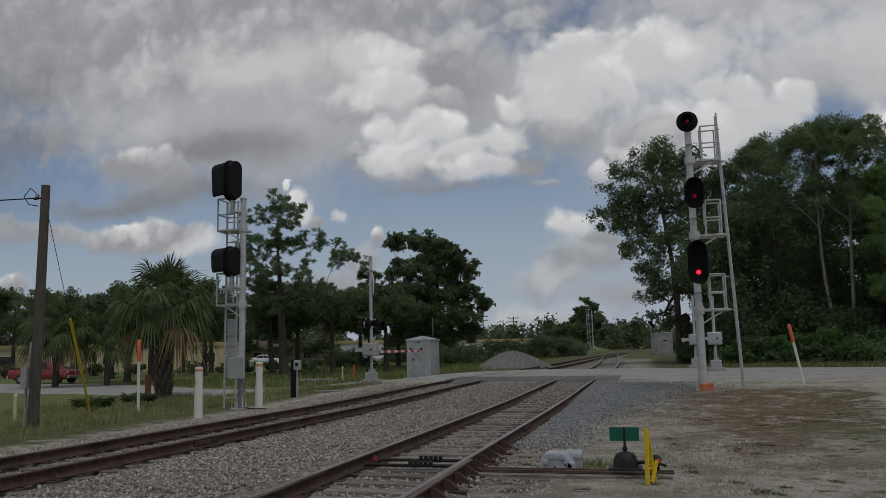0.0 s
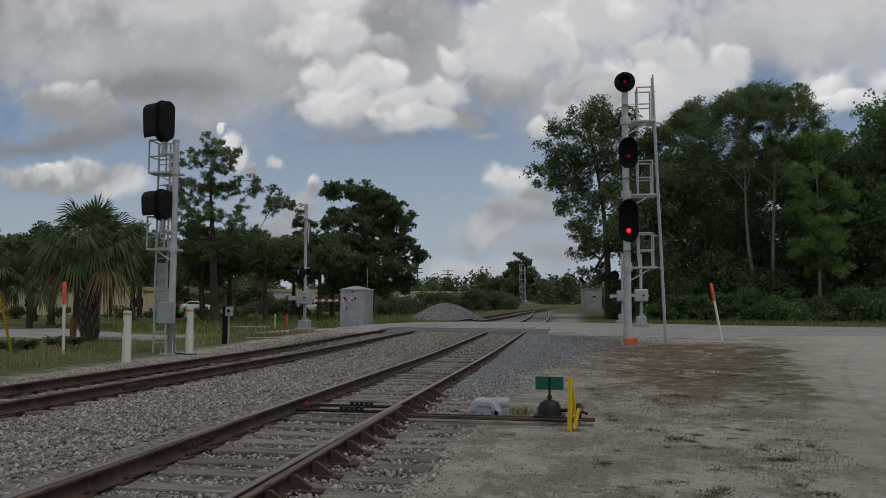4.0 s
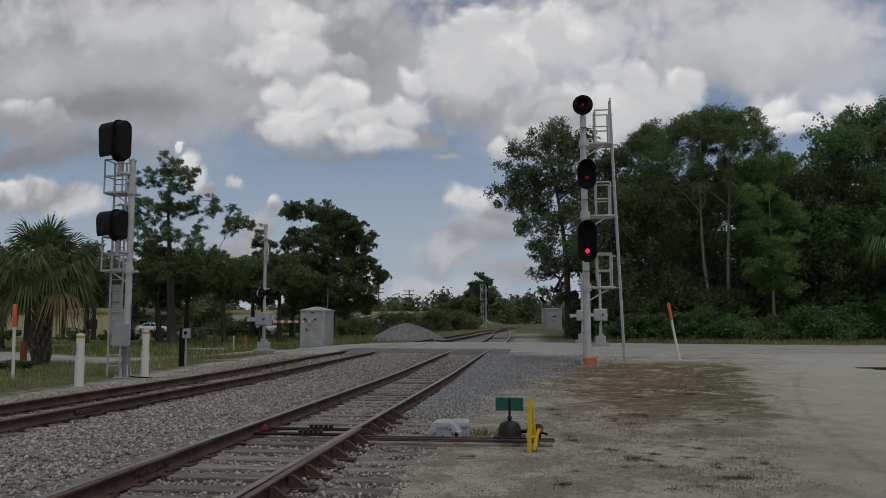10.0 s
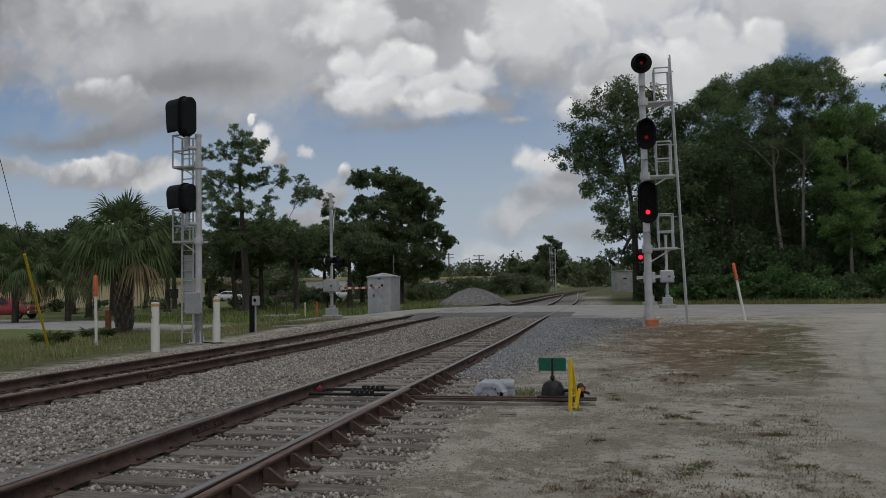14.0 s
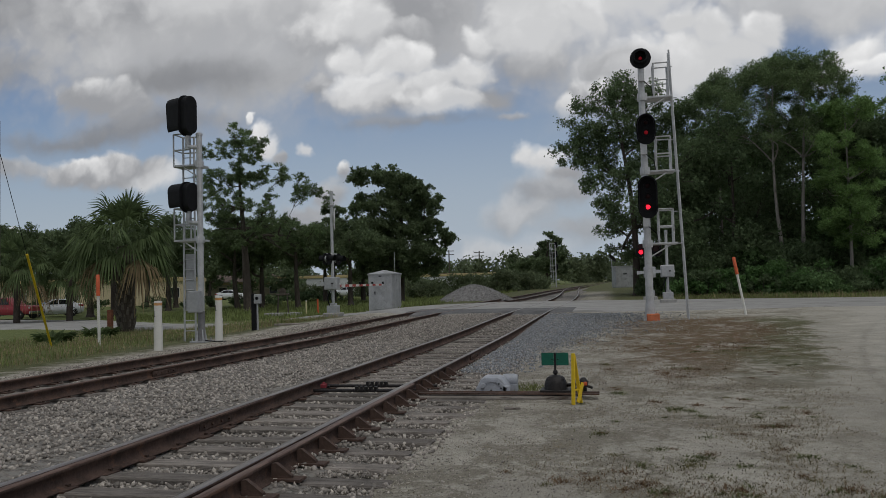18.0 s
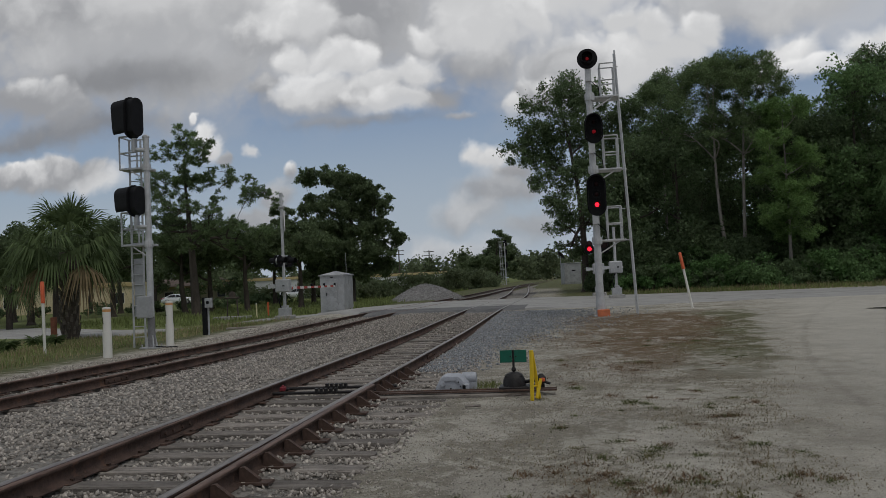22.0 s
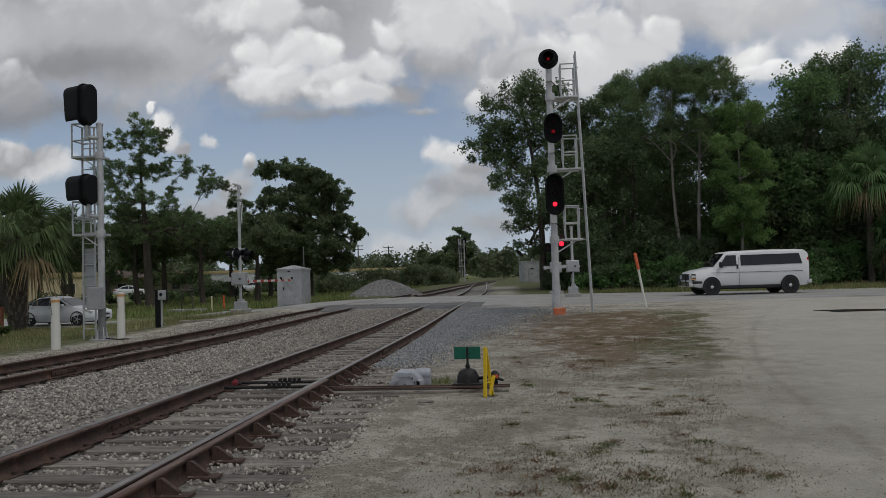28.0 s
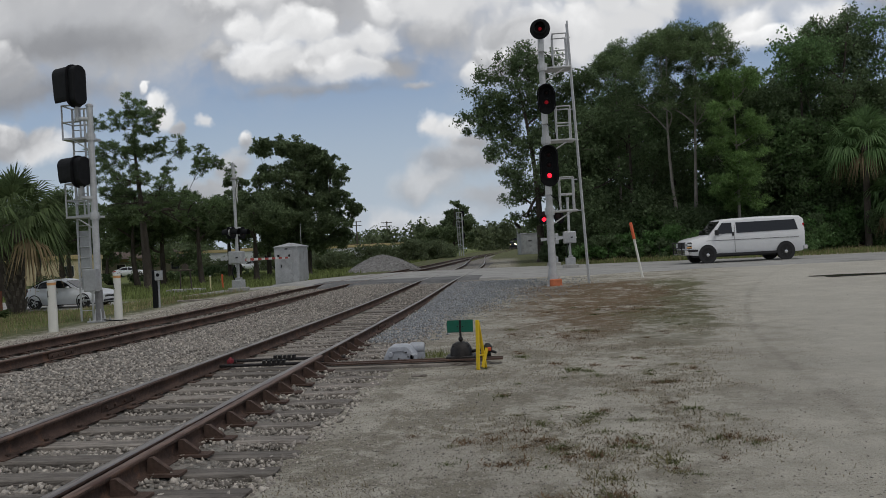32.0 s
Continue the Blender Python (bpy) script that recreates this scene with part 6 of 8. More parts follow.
def small_posts():
    white_post(-10.87, 17.6, 1.26)
    white_post(-10.6, 20.3, 1.3)
    orange_post(-13.95, 19.5, 2.05, (0, -1), "white stake with an orange top in the verge")
    orange_post(5.03, 27.7, 2.0, (0, -9.5), "leaning white stake with an orange top by the road")
    # black post with a small grey meter
    x, y = -11.45, 24.5
    p = thing("meter_post", x, y, gz(x, y), "black post with a small grey box", "post")
    part("post", MB().box((-0.06, 0, 0.62), (0.15, 0.12, 1.3)), BLACK, p, bevel=0.01)
    part("pipe", MB().tube([(0.07, 0, 0), (0.07, 0, 0.95)], 0.035, 8), CASE, p)
    b = part("meter_box", MB().box((0.1, -0.03, 1.08), (0.22, 0.16, 0.32)), CASE, p, bevel=0.01)
    part("dial", MB().lathe([(0.06, -0.115), (0.05, -0.13)], (0.1, 0, 1.1), 12, "y"), BLACK, b)
    # rusty steel post by the palm
    x, y = -22.2, 31.8
    p = thing("steel_post", x, y, gz(x, y), "rusty brown square steel post", "post")
    part("post", MB().box((0, 0, 0.55), (0.2, 0.2, 1.15)), mat("brown rust", (0.16, 0.06, 0.035), 0.85, 0, 0.3, 6, 0.4), p, bevel=0.01)
    # pale bollard in the verge
    for x, y, h in ((-17.6, 18.9, 0.85), (-19.4, 48.8, 1.0)):
        p = thing("bollard", x, y, gz(x, y), "pale yellow pipe marker in grass", "marker post", group="pipe markers")
        part("pipe", MB().tube([(0, 0, -0.05), (0, 0, h)], 0.05, 10), mat("pale yellow pipe", (0.6, 0.55, 0.32), 0.6, 0, 0.15, 6), p, smooth_angle=50)
        part("cap", MB().lathe([(0.056, h - 0.03), (0.056, h + 0.02), (0.02, h + 0.04)], n=10), WHITE_PVC, p)
    p = thing("marker_flag", -20.4, 53.5, gz(-20.4, 53.5), "short red marker stake in grass", "marker post")
    part("stake", MB().box((0, 0, 0.5), (0.12, 0.05, 1.0)), ORANGE, p, bevel=0.01)
    # an old timber bench-like frame on a slab
    x, y = -21.8, 50.5
    p = thing("valve_frame", x, y, gz(x, y), "rusty valve frame on a concrete slab in grass", "pipe valve")
    part("slab", MB().box((0, 0, 0.08), (2.3, 1.2, 0.2)), CONCRETE, p, bevel=0.02)
    for xx in (-0.4, 0.4):
        part("leg", MB().tube([(xx, 0, 0.1), (xx * 0.8, 0, 1.5)], 0.05, 8), BARK, p)
    part("crossbar", MB().tube([(-0.5, 0, 1.45), (0.5, 0, 1.45)], 0.07, 8), BARK, p)
    part("wheel", MB().lathe([(0.22, -0.02), (0.26, 0.0), (0.22, 0.02)], (0, 0, 1.65), 14, "y"), BARK, p)
    # loose timber on the shoulder
    for x, y, a, l in ((-11.0, 26.6, 14, 1.3), (-13.2, 12.0, 40, 1.5), (-0.62, 8.75, 8, 0.2)):
        t = thing("loose_timber", x, y, gz(x, y) + 0.035, "weathered piece of timber lying on the ground", "timber", rz=a, group="loose timbers")
        part("board", MB().box((0, 0, 0), (l, 0.16 if l > 1 else 0.04, 0.07 if l > 1 else 0.03)), TIE, t, bevel=0.01)


def switch_gear():
    # switch machine: low grey cast cover with a round motor behind
    grey = mat("pale grey cast cover", (0.40, 0.42, 0.46), 0.5, 0.1, 0.15, 6, 0.15, 40, spot=(0.3, 0.31, 0.33), spot_at=0.6, spot_scale=5)
    x, y = -1.06, 10.15
    z = gz(x, y) + 0.03
    m = thing("switch_machine", x, y, z, "pale grey cast switch machine beside the siding", "switch machine")
    m.scale = (0.68, 0.68, 0.72)
    prof = [(-0.34, 0.0), (-0.31, 0.1), (-0.21, 0.27), (-0.15, 0.31), (0.14, 0.31), (0.23, 0.26), (0.33, 0.14), (0.36, 0.0)]
    part("cover", MB().prism(prof, -0.24, 0.22, "y"), grey, m, bevel=0.025, smooth_angle=40)
    part("end_rib", MB().prism([(-0.3, 0.02), (-0.18, 0.25), (0.12, 0.27), (0.29, 0.12), (0.32, 0.02), (0.26, 0.02), (0.22, 0.1), (0.1, 0.22), (-0.15, 0.2), (-0.23, 0.02)], -0.26, -0.242, "y"), grey, m)
    part("port", MB().lathe([(0.05, -0.29), (0.05, -0.24)], (-0.16, 0, 0.15), 12, "y"), grey, m, bevel=0.006)
    part("motor", MB().lathe([(0.02, -0.16), (0.11, -0.15), (0.12, -0.1), (0.12, 0.1), (0.1, 0.15)], (0.33, 0.26, 0.2), 16, "x"), grey, m, smooth_angle=40)
    part("motor_foot", MB().box((0.33, 0.26, 0.06), (0.3, 0.2, 0.14)), grey, m, bevel=0.01)
    for xx, zz in ((0.0, 0.06), (0.2, 0.1), (0.3, 0.09), (0.16, 0.18)):
        part("bolt", MB().lathe([(0.018, -0.262), (0.018, -0.24)], (xx, 0, zz), 6, "y"), BLACK_IRON, m)
    part("lock_gear", MB().box((0.3, -0.2, 0.09), (0.16, 0.12, 0.12)), grey, m, bevel=0.02)
    part("skid_plate", MB().box((0.02, 0, -0.015), (0.86, 0.62, 0.03)), STEEL_RUST, m, bevel=0.004)
    # long head-block timbers and the operating rod
    for yy, l, x0 in ((9.66, 2.6, -1.3), (9.95, 2.5, -1.35)):
        t = thing("head_block", x0 + 0.15, yy, gz(0, yy) + 0.0, "long dark switch timber half buried in gravel", "timber", group="switch timbers", rz=1)
        part("timber", MB().box((0, 0, 0.0), (l, 0.17, 0.09)), TIE, t, bevel=0.015)
    r = thing("operating_rod", -0.9, 9.78, gz(-0.9, 9.8) + 0.075, "dark steel rod between switch stand and rails", "rod")
    part("rod", MB().box((0, 0, 0), (2.6, 0.05, 0.03)), STEEL_RUST, r, bevel=0.004)
    part("strap", MB().box((0.1, -0.12, 0.0), (2.4, 0.08, 0.02)), STEEL_RUST, r)
    # switch stand
    x, y = -0.17, 9.85
    z = gz(x, y) + 0.06
    s = thing("switch_stand", x, y, z, "black iron switch stand with green target plates", "switch stand")
    s.scale = (0.78, 0.78, 0.8)
    part("base", MB().box((0, 0, 0.03), (0.52, 0.4, 0.06)), BLACK_IRON, s, bevel=0.01)
    part("gear_housing", MB().lathe([(0.2, 0.05), (0.19, 0.16), (0.15, 0.25), (0.07, 0.29)], n=12), BLACK_IRON, s, smooth_angle=40)
    part("housing_cap", MB().box((0, 0, 0.2), (0.3, 0.24, 0.14)), BLACK_IRON, s, bevel=0.04)
    part("spindle", MB().tube([(0, 0, 0.26), (0, 0, 0.66)], 0.02, 10), BLACK_IRON, s)
    part("collar", MB().lathe([(0.03, 0.3), (0.045, 0.33), (0.03, 0.37)], n=10), BLACK_IRON, s)
    for k in (-1, 1):
        part("target_plate", MB().box((k * 0.125, -0.012, 0.555), (0.21, 0.008, 0.21)), GREEN, s, "green enamel target plate", bevel=0.003)
        part("bolt", MB().lathe([(0.012, -0.026), (0.012, -0.014)], (k * 0.05, 0, 0.55), 6, "y"), BLACK_IRON, s)
    part("throw_lever", MB().tube([(0.18, 0, 0.12), (0.42, -0.1, 0.16), (0.62, -0.16, 0.1)], [0.03, 0.025, 0.022], 8), BLACK_IRON, s)
    part("lever_weight", MB().lathe([(0.02, -0.09), (0.075, -0.06), (0.085, 0.03), (0.03, 0.09)], (0.47, -0.1, 0.17), 10), BLACK_IRON, s, smooth_angle=40)
    part("padlock", MB().box((0.5, -0.19, 0.17), (0.07, 0.03, 0.06)), ORANGE, s, "orange padlock tag", bevel=0.008)
    part("foot_latch", MB().box((0.42, 0.02, 0.04), (0.2, 0.1, 0.08)), BLACK_IRON, s, bevel=0.01)
    # yellow folded guard in front of it
    x, y = 0.1, 9.25
    z = gz(x, y)
    g = thing("warning_frame", x, y, z, "yellow plastic A-frame standing before the switch stand", "warning frame", rz=62)
    part("front_leg", MB().box((-0.012, 0, 0.32), (0.022, 0.052, 0.64), Euler((radians(0), radians(3), 0)).to_matrix()), YELLOW, g, bevel=0.006)
    part("back_leg", MB().box((0.085, 0, 0.31), (0.02, 0.05, 0.64), Euler((0, radians(-13), 0)).to_matrix()), YELLOW, g, bevel=0.006)
    part("spreader", MB().box((0.06, 0, 0.18), (0.16, 0.03, 0.015)), YELLOW, g)
    part("fold_flap", MB().box((0.1, -0.03, 0.14), (0.05, 0.02, 0.26), Euler((0, radians(28), 0)).to_matrix()), YELLOW, g)
    # point rails, braces and rods on the siding
    p = thing("switch_points", 0, 0, 0, "rust-brown switch point rails with iron braces and rods", "railway switch", kind="structure")
    ys = np.arange(-4, 10.4, 0.6)
    part("stock_rail", rail_mesh("stock_rail", lambda q: siding_x(q) + 0.7525 + 0.05 + 0.10 * sstep(10.5, 1.0, q), 0.0, ys, RAIL_TOP_RED, 0.004), None, p, "rusty outer stock rail")
    part("stock_rail", rail_mesh("stock_rail", lambda q: siding_x(q) - 0.7525 - 0.01 + 0.10 * sstep(10.5, 1.0, q), 0.0, ys, RAIL_TOP_RED, 0.012), None, p, "rusty inner point rail")
    brace = MB().prism([(0.03, -0.15), (0.2, -0.15), (0.2, -0.125), (0.07, -0.03), (0.03, -0.035)], -0.022, 0.022, "y").box((0.14, 0, -0.155), (0.3, 0.14, 0.02)).mesh("rail_brace", STEEL_RUST)
    y = 3.55
    while y < 12.3:
        xx = float(siding_x(y) + 0.7525 + 0.05 + 0.10 * sstep(10.5, 1.0, y)) if y < 10.4 else float(siding_x(y) + 0.76)
        part("rail_brace", brace, None, p, at=Vector((xx, y, float(rail_top(y)))))
        y += 0.53
    for yy in (9.95, 10.45):
        mb = MB().tube([(float(siding_x(yy)) - 0.7, yy, 0.075), (float(siding_x(yy)) + 1.0, yy, 0.075)], 0.022, 8)
        for k in range(5):
            mb.box((float(siding_x(yy)) - 0.05 + 0.07 * k, yy, 0.1), (0.04, 0.07, 0.07))
        part("switch_rod", mb, BLACK_IRON, p)
    cl = thing("point_clamp", float(siding_x(10.3)) - 0.66, 10.25, 0.09, "faded red clamp on the inner side of the rail", "clamp", rz=8)
    cl.scale = (0.5, 0.5, 0.55)
    part("body", MB().box((0, 0, 0.02), (0.16, 0.24, 0.1)).lathe([(0.05, 0.05), (0.06, 0.08), (0.03, 0.12)], n=10), RED_PAINT, cl, bevel=0.015)
    part("jaw", MB().box((0.05, 0.12, -0.02), (0.2, 0.1, 0.06)), BLACK_IRON, cl, bevel=0.01)


def joint_bars():
    """Bolted splices at rail joints."""
    for line, off, yy in ((siding_x, -0.7525, 7.2), (siding_x, 0.7525, 14.6), (main_x, 0.7525, 12.0), (main_x, 0.7525, 21.5), (main_x, -0.7525, 24.2)):
        x = float(line(yy)) + off
        j = thing("joint_bar", x, yy, float(rail_top(yy)), "bolted rusty joint bar on the rail web", "joint bar", group="joint bars", rz=-math.degrees(math.atan(float(line(yy + 0.5) - line(yy - 0.5)))))
        part("bar", MB().box((0.026, 0, -0.09), (0.024, 0.72, 0.085)), STEEL_RUST, j, bevel=0.006)
        for k in (-0.27, -0.1, 0.1, 0.27):
            part("bolt", MB().lathe([(0.018, 0.036), (0.018, 0.06)], (0, k, -0.09), 6, "x"), STEEL_RUST, j)


def gravel_pile():
    rs = np.random.RandomState(4)
    cx, cy = -9.3, 56.0
    z0 = gz(cx, cy) - 0.05
    mb_v, n, m = [], 40, 14
    f = []
    for j in range(m + 1):
        t = j / m
        for i in range(n):
            a = 2 * math.pi * i / n
            r = t * (2.5 + 0.3 * math.sin(2 * a + 0.6) + 0.15 * math.sin(5 * a))
            h = 1.2 * (1 - t ** 1.5) + 0.02 * rs.uniform(-1, 1)
            mb_v.append((cx + r * math.cos(a) * 1.0, cy + r * math.sin(a) * 1.2, z0 + max(0.0, h)))
    for j in range(m):
        for i in range(n):
            k = (i + 1) % n
            f.append((j * n + i, j * n + k, (j + 1) * n + k, (j + 1) * n + i))
    ob = new("gravel_pile", raw_mesh("gravel_pile", np.array(mb_v), np.array(f), mat("heaped grey stone", (0.24, 0.235, 0.23), 0.95, 0, 0.45, 6, 1.0, 18, spot=(0.14, 0.135, 0.13), spot_at=0.52, spot_scale=9), smooth_it=True))
    tagged(ob, "heap of grey crushed stone beside the line", "gravel pile")
    k = 5000
    a, t = rs.uniform(0, 2 * math.pi, k), rs.uniform(0, 1, k) ** 0.5
    r = t * (2.5 + 0.3 * np.sin(2 * a + 0.6) + 0.15 * np.sin(5 * a))
    p = np.stack([cx + r * np.cos(a), cy + r * np.sin(a) * 1.2, z0 + 1.2 * (1 - t ** 1.5) + 0.02], -1)
    st = scatter_stones("pile_stones", p, rs.uniform(0.012, 0.035, k), mat("heaped loose stone", (0.25, 0.245, 0.24), 0.95, 0, 0.3, 9, island=0.4), "grey stones lying on the heap", 8, "gravel")


relay_shed()
far_bungalow()
near_cabinet()
utility_pole()
small_posts()
switch_gear()
joint_bars()
gravel_pile()


# ---- palms ----
def frond(mb_v, mb_f, base, d, length, rs, droop, fan=0.62, blades=24):
    """One fan frond: a stalk and many narrow drooping blades, added to the arrays."""
    d = np.array(d, float)
    d /= np.linalg.norm(d)
    side = np.cross(d, (0, 0, 1.0))
    side /= np.linalg.norm(side) + 1e-6
    up = np.cross(side, d)
    hub = base + d * length * 0.62 - np.array([0, 0, droop * 0.15])
    o = len(mb_v)
    w = side * 0.018
    mb_v += [tuple(base - w), tuple(base + w), tuple(hub + w), tuple(hub - w)]
    mb_f.append((o, o + 1, o + 2, o + 3))
    for i in range(blades):
        a = (i / (blades - 1) - 0.5) * 2 * 1.45
        q = d * math.cos(a) + side * math.sin(a) + up * (0.1 * rs.uniform(-1, 1) - 0.25 * abs(math.sin(a)))
        L = length * fan * (0.8 + 0.28 * math.cos(a)) * rs.uniform(0.85, 1.1)
        p1 = hub + q * L * 0.5 + np.array([0, 0, -droop * 0.12 * L])
        p2 = hub + q * L * 0.92 + np.array([0, 0, -(0.1 + droop) * rs.uniform(0.6, 1.05) * L])
        s = np.cross(q, up)
        s = s / (np.linalg.norm(s) + 1e-6) * 0.048
        o = len(mb_v)
        mb_v += [tuple(hub), tuple(p1 + s), tuple(p2), tuple(p1 - s)]
        mb_f.append((o, o + 1, o + 2, o + 3))


def build_palm(x, y, trunk_h, length, n, seed, label, leaf=None, boots=True):
    rs = np.random.RandomState(seed)
    z = gz(x, y) - 0.05
    p = thing("palm_tree", x, y, z, label, "palm tree", group="palms")
    part("trunk", MB().tube([(0, 0, 0), (0.04, 0, trunk_h * 0.5), (0, 0, trunk_h)], [0.36, 0.36, 0.3] if boots else [0.22, 0.2, 0.18], 12), BARK, p, smooth_angle=50)
    if boots:
        # criss-cross leaf bases
        mb = MB()
        for i in range(84):
            a, h = i * 2.4, 0.1 + trunk_h * 0.9 * i / 84
            c, s = math.cos(a), math.sin(a)
            mb.tube([(c * 0.33, s * 0.33, h), (c * 0.47, s * 0.47, h + 0.34)], [0.09, 0.035], 5)
        part("boot_sheath", mb, mat("grey-brown boot sheaths", (0.13, 0.112, 0.095), 0.95, 0, 0.4, 5, 0.6, 30), p, "grey criss-cross old leaf bases")
    v, f = [], []
    dv, df = [], []
    for i in range(n):
        a = i * 2.39996 + rs.uniform(-0.2, 0.2)
        t = (i + 0.5) / n
        el = math.radians(86 - 112 * t)
        d = (math.cos(a) * math.cos(el), math.sin(a) * math.cos(el), math.sin(el))
        L = length * rs.uniform(0.85, 1.1)
        tgt = (dv, df) if t > 0.93 else (v, f)
        frond(*tgt, np.array((0, 0, trunk_h + 0.1)), d, L, rs, 0.05 + 1.15 * t)
    part("crown", raw_mesh("crown", np.array(v), np.array(f), leaf or LEAF_PALM), None, p)
    if df:
        part("dead_skirt", raw_mesh("dead_skirt", np.array(dv), np.array(df), LEAF_DRY), None, p, "dry hanging fronds")
    return p


build_palm(-22.6, 33.6, 4.2, 2.5, 42, 1, "bushy cabbage palm with a rough boot-covered trunk")
build_palm(-38.5, 45.0, 3.6, 2.4, 36, 2, "drooping palm beyond the street", boots=False)
build_palm(-36.0, 47.0, 3.0, 2.0, 30, 3, "drooping palm beyond the street", boots=False)
build_palm(22.8, 51.4, 6.6, 2.2, 44, 4, "cabbage palm with dry fronds at the edge of the wood", LEAF_MID, False)
build_palm(24.6, 51.0, 3.0, 2.0, 34, 5, "cabbage palm with dry fronds at the edge of the wood", LEAF_MID, False)
build_palm(29.5, 54.0, 8.0, 2.2, 34, 6, "cabbage palm standing in the wood", LEAF_DARK)

# ---- buildings and far clutter ----
TAN_WALL = mat("tan stucco", (0.52, 0.42, 0.22), 0.85, 0, 0.1, 1.0, 0.2, 30)
# the same stucco as if lit: sunlight put into a paler base colour
TAN_SUNLIT = mat("sunlit tan stucco", (0.62, 0.54, 0.36), 0.85, 0, 0.1, 1.0, 0.2, 30)
# cream darkened, tree shade put into the base colour
CREAM_WALL = mat("shaded cream stucco", (0.42, 0.38, 0.28), 0.85, 0, 0.1, 1.0, 0.2, 30)
ROOF_BROWN = mat("brown roof felt", (0.12, 0.09, 0.075), 0.9, 0, 0.25, 2.0, 0.3, 20)
PANE = glass_dark("dark window pane")


def building(x, y, w, d, h, rz, label, wall, windows, roof_h=0.0, door_at=None):
    z = gz(x, y) - 0.1
    b = thing("building", x, y, z, label, "building", rz=rz, group="buildings over the street")
    part("wall", MB().box((0, 0, h / 2), (w, d, h)), wall, b, bevel=0.03)
    part("fascia", MB().box((0, 0, h + 0.2), (w + 0.3, d + 0.3, 0.5)), TAN_WALL, b, bevel=0.03)
    if roof_h:
        part("roof", MB().add([(-w / 2 - 0.5, -d / 2 - 0.5, h + 0.42), (w / 2 + 0.5, -d / 2 - 0.5, h + 0.42), (w / 2 + 0.5, d / 2 + 0.5, h + 0.42), (-w / 2 - 0.5, d / 2 + 0.5, h + 0.42), (-w / 2 + d * 0.3, 0, h + roof_h), (w / 2 - d * 0.3, 0, h + roof_h)], [(3, 2, 1, 0), (0, 1, 5, 4), (1, 2, 5), (2, 3, 4, 5), (3, 0, 4)]), ROOF_BROWN, b)
    else:
        part("roof", MB().box((0, 0, h + 0.48), (w, d, 0.08)), ROOF_BROWN, b)
    n = windows
    for i in range(n):
        xx = -w / 2 + w * (i + 0.5) / n
        wd = part("window", MB().box((xx, -d / 2 - 0.01, h * 0.52), (1.5, 0.06, 1.3)), WHITE_PVC, b, bevel=0.01)
        part("pane", MB().box((xx, -d / 2 - 0.045, h * 0.52), (1.36, 0.02, 1.16)), PANE, wd)
    if door_at is not None:
        part("door", MB().box((door_at, -d / 2 - 0.02, 1.05), (1.0, 0.06, 2.1)), PANE, b, bevel=0.01)


building(-66, 84, 34, 10, 2.9, 24, "long low tan building behind hedges and palms", TAN_SUNLIT, 6, door_at=8)
building(-68, 136, 18, 9, 2.4, 20, "low cream building with a brown hipped roof", CREAM_WALL, 4, 1.8)
building(-58, 140, 22, 8, 3.2, 10, "pale low shed beyond the trees", mat("white sheet wall", (0.6, 0.62, 0.64), 0.6, 0, 0.08, 1), 3)
building(-28, 150, 16, 8, 3.0, 6, "pale low shed beyond the trees", mat("white sheet wall", (0.6, 0.62, 0.64), 0.6, 0, 0.08, 1), 3)


def hedges():
    rs = np.random.RandomState(31)
    k = 0
    for i in range(15):
        x = -74 + i * 2.9 + rs.uniform(-0.5, 0.5)
        y = 64 + (x + 74) * 0.28 + rs.uniform(-1, 1)
        build_bush("clipped_shrub", x, y, rs.uniform(0.9, 1.5), rs.uniform(1.0, 1.8), "round dark clipped shrub before a building", LEAF_DARK, 1300, 0.2, 500 + i, 9, "clipped shrubs")
    for i in range(6):
        x = -37 + i * 1.5
        build_bush("hedge_shrub", x, 84 + rs.uniform(-1.5, 1.5), 1.3, rs.uniform(1.0, 1.8), "low dark shrub under the trees", LEAF_DARK, 700, 0.24, 540 + i, 7, "low shrubs")
    # spiky saw palmetto in the verge
    for x, y, L in ((-17.9, 22.6, 0.8), (-16.7, 23.4, 0.7), (-19.2, 24.2, 0.65)):
        p = thing("palmetto", x, y, gz(x, y), "low spiky palmetto in rough grass", "shrub", group="palmettos")
        v, f = [], []
        for i in range(9):
            a = i * 2.4
            frond(v, f, np.array((0, 0, 0.05)), (math.cos(a) * 0.7, math.sin(a) * 0.7, 0.7), L, rs, 0.2, 0.7, 12)
        part("fronds", raw_mesh("fronds", np.array(v), np.array(f), LEAF_PALM), None, p)


hedges()


